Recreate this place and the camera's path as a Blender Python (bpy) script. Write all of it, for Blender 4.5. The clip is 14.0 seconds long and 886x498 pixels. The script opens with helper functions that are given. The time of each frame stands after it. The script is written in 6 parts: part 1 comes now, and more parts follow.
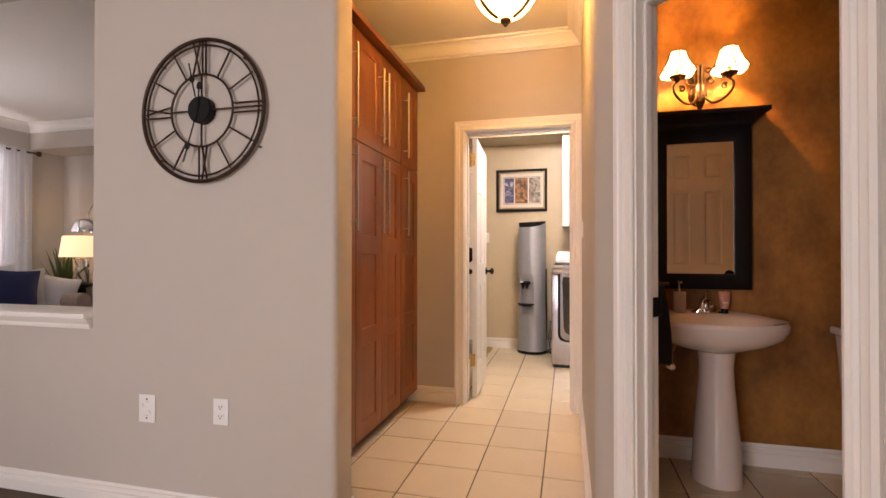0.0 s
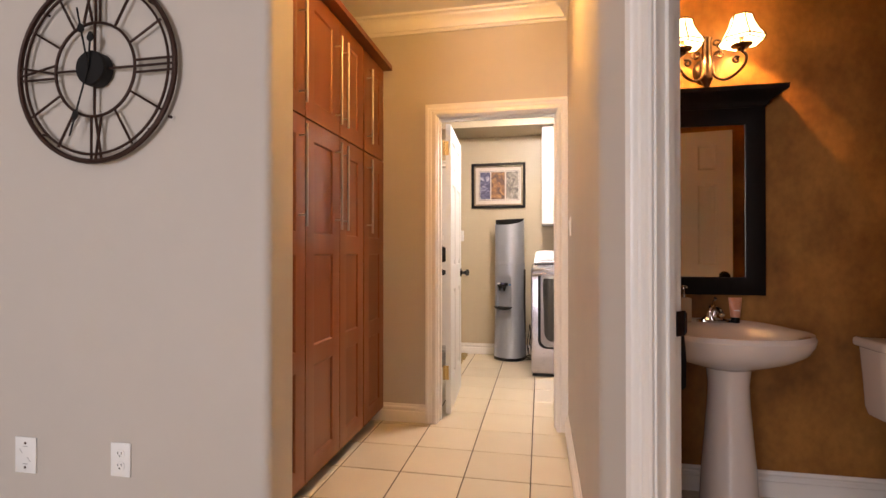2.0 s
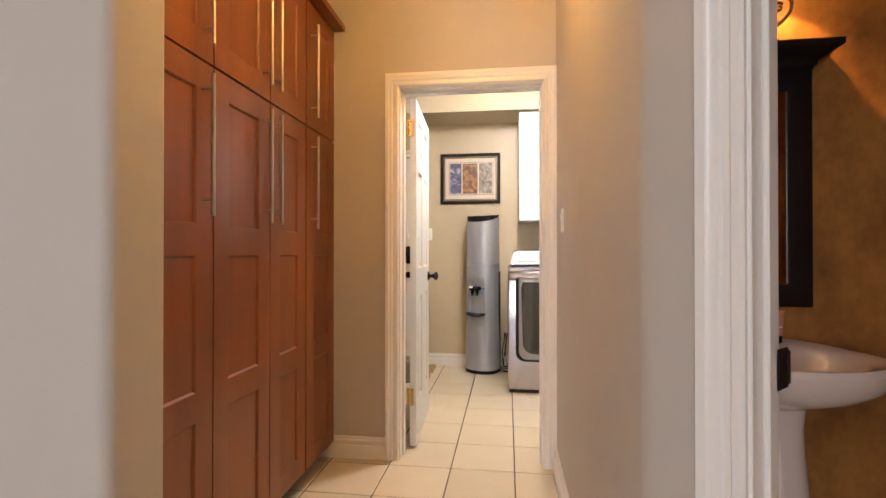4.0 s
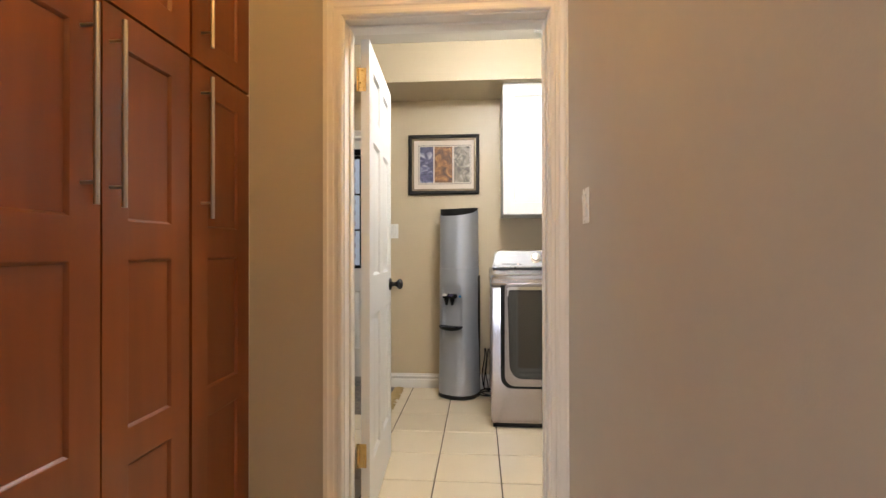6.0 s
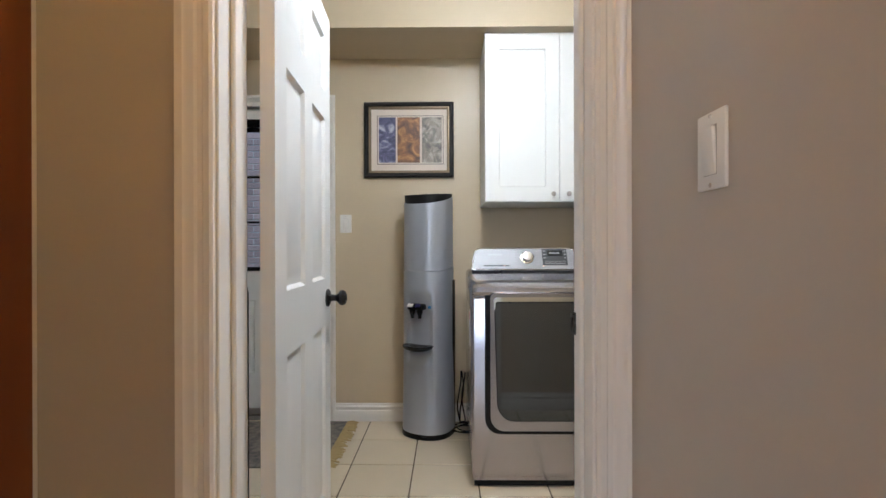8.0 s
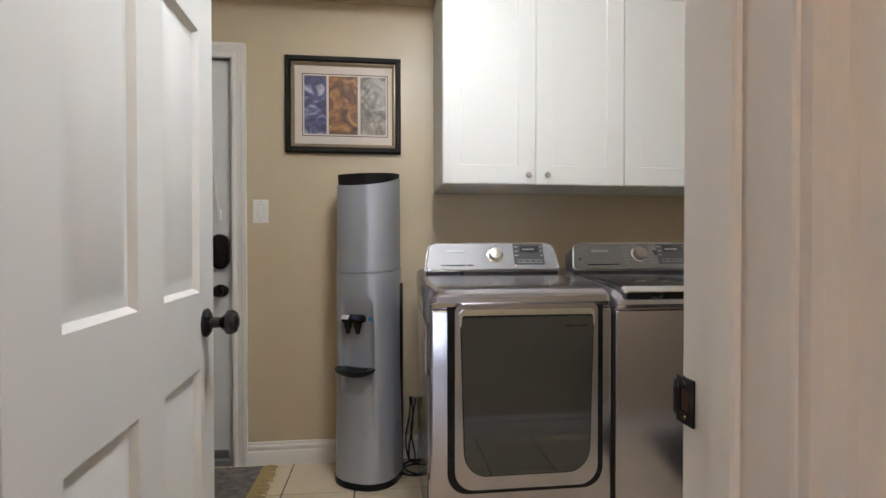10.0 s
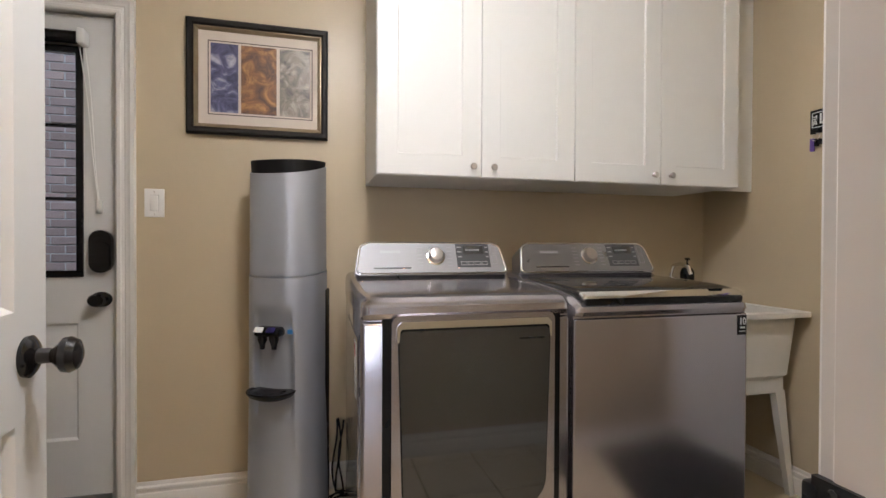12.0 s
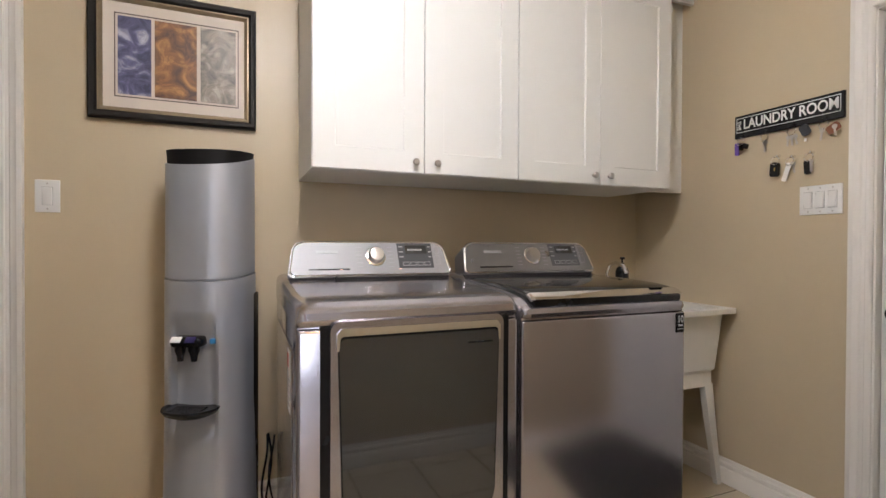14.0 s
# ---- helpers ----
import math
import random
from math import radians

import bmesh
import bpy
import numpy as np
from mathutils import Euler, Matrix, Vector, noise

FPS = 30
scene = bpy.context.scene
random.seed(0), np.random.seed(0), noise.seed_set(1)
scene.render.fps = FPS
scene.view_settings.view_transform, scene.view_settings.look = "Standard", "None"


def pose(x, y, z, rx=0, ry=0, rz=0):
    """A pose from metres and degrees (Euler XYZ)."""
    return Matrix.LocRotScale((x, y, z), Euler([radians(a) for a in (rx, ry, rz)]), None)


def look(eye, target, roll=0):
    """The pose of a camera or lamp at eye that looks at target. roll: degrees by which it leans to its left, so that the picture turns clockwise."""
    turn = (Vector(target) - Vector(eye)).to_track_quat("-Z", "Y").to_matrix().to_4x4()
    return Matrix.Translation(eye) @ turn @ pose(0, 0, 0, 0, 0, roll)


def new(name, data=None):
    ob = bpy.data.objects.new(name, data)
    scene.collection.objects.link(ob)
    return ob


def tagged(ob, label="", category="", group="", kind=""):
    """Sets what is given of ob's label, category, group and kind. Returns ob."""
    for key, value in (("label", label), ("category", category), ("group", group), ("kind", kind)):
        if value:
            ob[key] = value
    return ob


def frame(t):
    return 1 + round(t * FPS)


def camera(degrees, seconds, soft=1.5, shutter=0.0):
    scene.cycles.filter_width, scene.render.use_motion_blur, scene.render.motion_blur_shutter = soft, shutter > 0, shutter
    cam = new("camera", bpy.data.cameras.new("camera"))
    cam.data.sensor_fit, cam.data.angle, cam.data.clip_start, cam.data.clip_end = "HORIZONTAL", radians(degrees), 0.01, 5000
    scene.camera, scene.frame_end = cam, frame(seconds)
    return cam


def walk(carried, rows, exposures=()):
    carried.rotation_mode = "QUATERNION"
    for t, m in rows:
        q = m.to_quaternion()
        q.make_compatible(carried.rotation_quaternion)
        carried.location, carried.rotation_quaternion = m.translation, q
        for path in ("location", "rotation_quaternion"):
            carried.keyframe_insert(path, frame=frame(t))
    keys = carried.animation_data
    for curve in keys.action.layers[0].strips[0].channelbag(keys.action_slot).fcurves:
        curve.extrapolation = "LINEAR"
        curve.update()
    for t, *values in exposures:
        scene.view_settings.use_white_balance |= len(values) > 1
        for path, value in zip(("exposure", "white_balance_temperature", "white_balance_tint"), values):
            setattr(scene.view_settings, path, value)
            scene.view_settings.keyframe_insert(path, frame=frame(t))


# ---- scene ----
cam = camera(84.46, 14.0)
ROWS = [
    (0.0, 0.002, 0.000, 1.142, 14.32, 0.50, -0.02),
    (0.5, -0.021, 0.080, 1.140, 13.51, 0.44, 0.01),
    (1.0, -0.037, 0.178, 1.140, 12.64, 0.41, 0.02),
    (1.5, -0.054, 0.296, 1.144, 11.90, 0.39, 0.03),
    (2.0, -0.074, 0.414, 1.150, 11.24, 0.35, 0.02),
    (2.5, -0.082, 0.529, 1.150, 10.37, 0.29, 0.04),
    (3.0, -0.102, 0.668, 1.150, 9.44, 0.29, 0.06),
    (5.5, -0.219, 1.543, 1.155, 5.02, 0.39, 0.02),
    (6.0, -0.228, 1.773, 1.159, 4.32, 0.27, 0.09),
    (6.5, -0.242, 1.985, 1.160, 3.57, 0.29, 0.02),
    (7.0, -0.247, 2.197, 1.162, 2.74, 0.17, 0.12),
    (7.5, -0.264, 2.391, 1.168, 1.64, 0.02, -0.02),
    (8.0, -0.271, 2.617, 1.163, 0.59, -0.06, 0.13),
    (10.5, -0.308, 3.363, 1.163, -8.57, -0.75, -0.07),
    (11.0, -0.299, 3.444, 1.162, -10.57, -0.67, -0.15),
    (11.5, -0.285, 3.499, 1.161, -12.64, -0.61, -0.18),
    (12.0, -0.284, 3.544, 1.160, -14.60, -0.61, -0.24),
    (12.5, -0.287, 3.584, 1.159, -16.56, -0.61, -0.28),
    (13.0, -0.291, 3.616, 1.157, -18.69, -0.57, -0.24),
    (13.5, -0.289, 3.636, 1.157, -20.70, -0.59, -0.26),
    (14.0, -0.289, 3.648, 1.158, -22.44, -0.58, -0.25),
]
walk(cam, [(t, pose(x, y, z, 90 + pitch, roll, yaw)) for t, x, y, z, yaw, pitch, roll in ROWS], [
    (0.0, 0.10, 7450, 19), (1.0, 0.13, 7300, 17), (3.0, 0.17, 6900, 13), (5.5, -0.06, 6450, 3), (6.5, -0.20, 6050, 2), (7.5, -0.37, 5600, 1),
    (8.2, -0.50, 5450, 1), (10.5, -0.68, 5900, 3), (11.0, -0.66, 5950, 4), (12.0, -0.54, 6100, 7), (13.0, -0.42, 6150, 9), (14.0, -0.42, 6100, 8)])

# ---------- light and air ----------
world = bpy.data.worlds.new("sky")
scene.world = world
world.use_nodes = True
sky = world.node_tree.nodes.new("ShaderNodeTexSky")
sky.sky_type, sky.sun_disc = "NISHITA", False
sky.sun_elevation, sky.sun_rotation = radians(45), radians(205)
world.node_tree.links.new(sky.outputs[0], world.node_tree.nodes["Background"].inputs[0])
world.node_tree.nodes["Background"].inputs[1].default_value = 0.15


def lamp(name, kind, m, watts, colour, size=0.1, size_y=None, spread=None):
    data = bpy.data.lights.new(name, kind)
    data.energy, data.color = watts, colour
    if kind == "AREA":
        data.shape, data.size, data.size_y = "RECTANGLE", size, size_y or size
        if spread:
            data.spread = radians(spread)
    elif kind == "SUN":
        data.angle = size
    else:
        data.shadow_soft_size = size
    ob = new(name, data)
    ob.matrix_basis = m
    return ob


WARM, DAY = (1.0, 0.52, 0.19), (0.85, 0.87, 1.0)
lamp("sun", "SUN", look((4, -6, 7.2), (0, 0, 0)), 2.6, (0.74, 0.82, 1.0), radians(20))
lamp("foyer_daylight", "AREA", look((-1.75, -2.92, 1.5), (-1.6, 2, 1.35)), 100, DAY, 1.6, 2.0)
lamp("living_daylight", "AREA", look((-6.62, 3.4, 1.4), (-3, 3.4, 1.2)), 82, DAY, 1.9, 1.9)

# ---------- materials ----------


def material(name, colour, rough=0.5, metal=0.0, vary=0.06, scale=6.0, bump=0.0, bump_scale=60.0, stretch=(1, 1, 1), coat=0.0,
             second=None, mix_scale=3.0, contrast=0.5, spec=0.5, per_object=0.0, rough_vary=0.08, shift=False):
    m = bpy.data.materials.new(name)
    m.use_nodes = True
    nt = m.node_tree
    b = nt.nodes["Principled BSDF"]
    b.inputs["Roughness"].default_value, b.inputs["Metallic"].default_value = rough, metal
    b.inputs["Specular IOR Level"].default_value = spec
    b.inputs["Coat Weight"].default_value, b.inputs["Coat Roughness"].default_value = coat, 0.12
    co = nt.nodes.new("ShaderNodeTexCoord")
    mp = nt.nodes.new("ShaderNodeMapping")
    mp.inputs["Scale"].default_value = stretch
    nt.links.new(co.outputs["Object"], mp.inputs[0])
    if shift:
        own = nt.nodes.new("ShaderNodeObjectInfo")
        far = nt.nodes.new("ShaderNodeVectorMath")
        far.operation = "SCALE"
        far.inputs[0].default_value = (37.0, 61.0, 0.0)
        nt.links.new(own.outputs["Random"], far.inputs["Scale"])
        nt.links.new(far.outputs[0], mp.inputs["Location"])

    def noise_at(s, detail=4.0):
        n = nt.nodes.new("ShaderNodeTexNoise")
        n.inputs["Scale"].default_value, n.inputs["Detail"].default_value = s, detail
        nt.links.new(mp.outputs[0], n.inputs["Vector"])
        return n

    base = nt.nodes.new("ShaderNodeMix")
    base.data_type = "RGBA"
    other = second or tuple(c * 0.8 for c in colour)
    base.inputs[6].default_value, base.inputs[7].default_value = (*colour, 1), (*other, 1)
    ramp = nt.nodes.new("ShaderNodeMapRange")
    ramp.inputs[1].default_value, ramp.inputs[2].default_value = 0.5 - 0.5 * (1 - contrast) - 0.02, 0.5 + 0.5 * (1 - contrast) + 0.02
    ramp.inputs[4].default_value = 1.0 if second else vary * 4
    nt.links.new(noise_at(mix_scale if second else scale).outputs[0], ramp.inputs[0])
    nt.links.new(ramp.outputs[0], base.inputs[0])
    hsv = nt.nodes.new("ShaderNodeHueSaturation")
    nt.links.new(base.outputs[2], hsv.inputs["Color"])
    val = nt.nodes.new("ShaderNodeMapRange")
    val.inputs[3].default_value, val.inputs[4].default_value = 1 - vary, 1 + vary
    nt.links.new(noise_at(scale * 5, 6).outputs[0], val.inputs[0])
    if per_object:
        oi = nt.nodes.new("ShaderNodeObjectInfo")
        pr = nt.nodes.new("ShaderNodeMapRange")
        pr.inputs[3].default_value, pr.inputs[4].default_value = 1 - per_object, 1 + per_object
        nt.links.new(oi.outputs["Random"], pr.inputs[0])
        mul = nt.nodes.new("ShaderNodeMath")
        mul.operation = "MULTIPLY"
        nt.links.new(val.outputs[0], mul.inputs[0])
        nt.links.new(pr.outputs[0], mul.inputs[1])
        nt.links.new(mul.outputs[0], hsv.inputs["Value"])
    else:
        nt.links.new(val.outputs[0], hsv.inputs["Value"])
    nt.links.new(hsv.outputs[0], b.inputs["Base Color"])
    rr = nt.nodes.new("ShaderNodeMapRange")
    rr.inputs[3].default_value, rr.inputs[4].default_value = max(0.02, rough - rough_vary), min(1, rough + rough_vary)
    nt.links.new(noise_at(scale * 2, 3).outputs[0], rr.inputs[0])
    nt.links.new(rr.outputs[0], b.inputs["Roughness"])
    if bump:
        bp = nt.nodes.new("ShaderNodeBump")
        bp.inputs["Strength"].default_value, bp.inputs["Distance"].default_value = bump, 0.004
        nt.links.new(noise_at(bump_scale, 3).outputs[0], bp.inputs["Height"])
        nt.links.new(bp.outputs[0], b.inputs["Normal"])
    return m


def glowing(name, colour, strength, base=(0.8, 0.75, 0.65)):
    m = bpy.data.materials.new(name)
    m.use_nodes = True
    b = m.node_tree.nodes["Principled BSDF"]
    b.inputs["Base Color"].default_value = (*base, 1)
    b.inputs["Emission Color"].default_value, b.inputs["Emission Strength"].default_value = (*colour, 1), strength
    b.inputs["Roughness"].default_value = 0.6
    return m


def glass(name, colour=(1, 1, 1), rough=0.0):
    m = bpy.data.materials.new(name)
    m.use_nodes = True
    b = m.node_tree.nodes["Principled BSDF"]
    b.inputs["Base Color"].default_value = (*colour, 1)
    b.inputs["Transmission Weight"].default_value, b.inputs["Roughness"].default_value, b.inputs["IOR"].default_value = 1.0, rough, 1.45
    return m


GREIGE = material("greige_paint", (0.50, 0.455, 0.405), 0.68, vary=0.025, scale=2, bump=0.06, bump_scale=160)
TAN = material("tan_paint", (0.55, 0.455, 0.312), 0.40, vary=0.025, scale=2, bump=0.06, bump_scale=160)
SUEDE = material("brown_faux_finish", (0.40, 0.180, 0.040), 0.50, vary=0.32, scale=7, bump=0.35, bump_scale=26, second=(0.165, 0.064, 0.013), mix_scale=4.2,
                 contrast=0.55, stretch=(1, 1, 0.75))
CEIL = material("ceiling_paint", (0.74, 0.71, 0.66), 0.8, vary=0.02, bump=0.15, bump_scale=220)
TRIM = material("white_trim_paint", (0.80, 0.77, 0.73), 0.30, vary=0.008, scale=3, rough_vary=0.03)
DOORW = material("white_door_paint", (0.70, 0.69, 0.675), 0.34, vary=0.02, scale=3, bump=0.10, bump_scale=30, stretch=(1, 1, 0.12))
LAM = material("white_cabinet_foil", (0.76, 0.75, 0.725), 0.38, vary=0.015, scale=3)
CHERRY = material("cherry_wood", (0.235, 0.068, 0.016), 0.36, vary=0.07, scale=1.3, stretch=(5, 5, 0.5), second=(0.135, 0.036, 0.009), mix_scale=2.2, contrast=0.25,
                  per_object=0.05, rough_vary=0.04)
# the shade of the recess under the cabinets is put into this near-black brown
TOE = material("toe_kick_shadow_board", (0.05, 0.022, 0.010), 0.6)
TILE = material("cream_floor_tile", (0.62, 0.53, 0.385), 0.33, vary=0.03, scale=3.0, second=(0.55, 0.46, 0.325), mix_scale=3.6, contrast=0.0, per_object=0.05, rough_vary=0.02)
GROUT = material("brown_grout", (0.10, 0.072, 0.048), 0.9, vary=0.1, bump=0.2)
STEEL = material("brushed_steel", (0.42, 0.41, 0.41), 0.32, 1.0, vary=0.02, scale=3)
NICKEL = material("satin_nickel", (0.54, 0.50, 0.47), 0.34, 1.0, vary=0.02)
CHROME = material("chrome", (0.80, 0.80, 0.80), 0.06, 1.0, vary=0.01, rough_vary=0.02)
PLATINUM = material("platinum_steel", (0.43, 0.405, 0.43), 0.20, 0.95, vary=0.012, scale=30, stretch=(14, 1, 1), rough_vary=0.015)
PLATSIDE = material("platinum_side_paint", (0.37, 0.345, 0.37), 0.14, 0.8, vary=0.03, coat=0.4)
CONSOLE = material("console_silver", (0.27, 0.265, 0.275), 0.45, 0.35, vary=0.02)
CONSOLED = material("console_graphite", (0.22, 0.215, 0.22), 0.30, 0.75, vary=0.02)
BLACKPL = material("black_plastic", (0.006, 0.006, 0.007), 0.25, vary=0.05, spec=0.28)
BLACKGL = material("black_glossy_paint", (0.010, 0.009, 0.009), 0.14, vary=0.03, rough_vary=0.03)
BLACKWOOD = material("black_stained_wood", (0.008, 0.006, 0.005), 0.50, vary=0.2, scale=3, stretch=(8, 8, 1), spec=0.22)
DARKGLASS = material("smoked_glass", (0.026, 0.025, 0.024), 0.05, 0.0, vary=0.02, spec=1.0, rough_vary=0.01)
MATTBLACK = material("matt_black_paint", (0.006, 0.005, 0.005), 0.55, vary=0.1, spec=0.25)
IRON = material("dark_bronze_iron", (0.042, 0.018, 0.012), 0.45, 0.6, vary=0.15, scale=20)
BRONZE = material("rubbed_bronze", (0.10, 0.060, 0.035), 0.35, 0.9, vary=0.2, scale=25)
SILVERPL = material("silver_plastic", (0.44, 0.46, 0.51), 0.36, 0.55, vary=0.02)
PORCELAIN = material("white_porcelain", (0.70, 0.62, 0.56), 0.09, vary=0.015, coat=0.5, rough_vary=0.03)
WHITEPL = material("white_plastic", (0.80, 0.79, 0.77), 0.35, vary=0.01)
BRASS = material("brass_hinge", (0.62, 0.42, 0.16), 0.25, 1.0, vary=0.1, scale=30)
CLEAR = glass("window_glass")
MIRROR = material("mirror_silver", (0.90, 0.90, 0.90), 0.01, 1.0, vary=0.0, rough_vary=0.005)
BRICK = material("red_brown_brick", (0.42, 0.32, 0.29), 0.9, vary=0.12, scale=20, bump=0.4, bump_scale=70, per_object=0.25, shift=True)
MORTAR = material("grey_mortar", (0.60, 0.59, 0.58), 0.95, vary=0.1, bump=0.3)
WOODFLOOR = material("dark_oak_floor", (0.16, 0.085, 0.040), 0.35, vary=0.15, scale=3, stretch=(8, 1, 1))

# ---------- mesh helpers ----------


def mesh_of(bm, mats, sharp=32.0):
    bmesh.ops.recalc_face_normals(bm, faces=bm.faces)
    me = bpy.data.meshes.new("m")
    bm.to_mesh(me)
    bm.free()
    for m in mats if isinstance(mats, (list, tuple)) else [mats]:
        me.materials.append(m)
    me.polygons.foreach_set("use_smooth", [True] * len(me.polygons))
    me.set_sharp_from_angle(angle=radians(sharp))
    return me


def part(name, bm, mat, parent=None, label=""):
    me = mesh_of(bm, mat)
    me.name = name
    ob = new(name, me)
    if parent is not None:
        ob.parent = parent
        if parent.type == "EMPTY":
            ob.matrix_parent_inverse = parent.matrix_basis.inverted()
    if label:
        tagged(ob, label)
    return ob


def thing(name, at, label, category, group=""):
    ob = new(name)
    ob.empty_display_size = 0.1
    ob.matrix_basis = at if isinstance(at, Matrix) else Matrix.Translation(at)
    return tagged(ob, label, category, group)


def solid(name, bm, mat, label, category="", kind=""):
    return tagged(part(name, bm, mat), label, category, "", kind)


def box(bm, x0, x1, y0, y1, z0, z1, bevel=0.0, seg=2, m=None):
    r = bmesh.ops.create_cube(bm, size=1.0)
    vs = r["verts"]
    for v in vs:
        v.co = Vector((x0 + (v.co.x + 0.5) * (x1 - x0), y0 + (v.co.y + 0.5) * (y1 - y0), z0 + (v.co.z + 0.5) * (z1 - z0)))
    if bevel:
        es = list({e for v in vs for e in v.link_edges})
        r = bmesh.ops.bevel(bm, geom=es, offset=bevel, segments=seg, profile=0.5, affect="EDGES")
        vs = list({v for v in r["verts"]} | {v for v in vs if v.is_valid})
    if m is not None:
        bmesh.ops.transform(bm, matrix=m, verts=vs)
    return vs


def cube(*a, **k):
    bm = bmesh.new()
    box(bm, *a, **k)
    return bm


def prism(bm, outline, z0, z1, m=None):
    lo = [bm.verts.new((x, y, z0)) for x, y in outline]
    hi = [bm.verts.new((x, y, z1)) for x, y in outline]
    n = len(outline)
    for i in range(n):
        bm.faces.new((lo[i], lo[(i + 1) % n], hi[(i + 1) % n], hi[i]))
    bm.faces.new(lo[::-1])
    bm.faces.new(hi)
    if m is not None:
        bmesh.ops.transform(bm, matrix=m, verts=lo + hi)


def lathe(bm, profile, seg=32, m=None, sx=1.0, sy=1.0, turn=0.0):
    rings = []
    for r, z in profile:
        if r < 1e-5:
            rings.append([bm.verts.new((0, 0, z))])
        else:
            rings.append([bm.verts.new((r * sx * math.cos(turn + 2 * math.pi * i / seg), r * sy * math.sin(turn + 2 * math.pi * i / seg), z)) for i in range(seg)])
    for a, b in zip(rings, rings[1:]):
        for i in range(seg):
            j = (i + 1) % seg
            if len(a) == 1 and len(b) == 1:
                continue
            if len(a) == 1:
                bm.faces.new((a[0], b[j], b[i]))
            elif len(b) == 1:
                bm.faces.new((a[i], a[j], b[0]))
            else:
                bm.faces.new((a[i], a[j], b[j], b[i]))
    if m is not None:
        bmesh.ops.transform(bm, matrix=m, verts=[v for r in rings for v in r])


def tube(bm, pts, r, seg=8, closed=False, flat=1.0):
    pts = [Vector(p) for p in pts]
    n = len(pts)
    rings, up = [], None
    for i, p in enumerate(pts):
        a = pts[i - 1] if (i or closed) else p
        b = pts[(i + 1) % n] if (i < n - 1 or closed) else p
        d = (b - a).normalized()
        if up is None:
            up = d.orthogonal().normalized()
        up = (up - d * up.dot(d)).normalized()
        side = d.cross(up)
        rad = r[i] if isinstance(r, (list, tuple)) else r
        rings.append([bm.verts.new(p + rad * (up * math.cos(2 * math.pi * k / seg) * flat + side * math.sin(2 * math.pi * k / seg))) for k in range(seg)])
    for i in range(n if closed else n - 1):
        a, b = rings[i], rings[(i + 1) % n]
        for k in range(seg):
            bm.faces.new((a[k], a[(k + 1) % seg], b[(k + 1) % seg], b[k]))
    if not closed:
        bm.faces.new(rings[0][::-1])
        bm.faces.new(rings[-1])


def sweep(bm, path, prof, place, closed=False):
    """A moulding along a plane path: prof holds (offset to the left of the path, height out of its plane)."""
    n, rings = len(path), []
    for i, p in enumerate(path):
        p = Vector(p)
        d0 = (p - Vector(path[i - 1])).normalized() if i or closed else None
        d1 = (Vector(path[(i + 1) % n]) - p).normalized() if i < n - 1 or closed else None
        d0, d1 = d0 or d1, d1 or d0
        n0, n1 = Vector((-d0.y, d0.x)), Vector((-d1.y, d1.x))
        mit = (n0 + n1) / (1 + n0.dot(n1))
        rings.append([bm.verts.new(place(p + mit * a, h)) for a, h in prof])
    k = len(prof)
    for i in range(n if closed else n - 1):
        a, b = rings[i], rings[(i + 1) % n]
        for j in range(k):
            bm.faces.new((a[j], a[(j + 1) % k], b[(j + 1) % k], b[j]))
    if not closed:
        bm.faces.new(rings[0])
        bm.faces.new(rings[-1][::-1])


def flat_place(p, h):
    return (p.x, p.y, h)


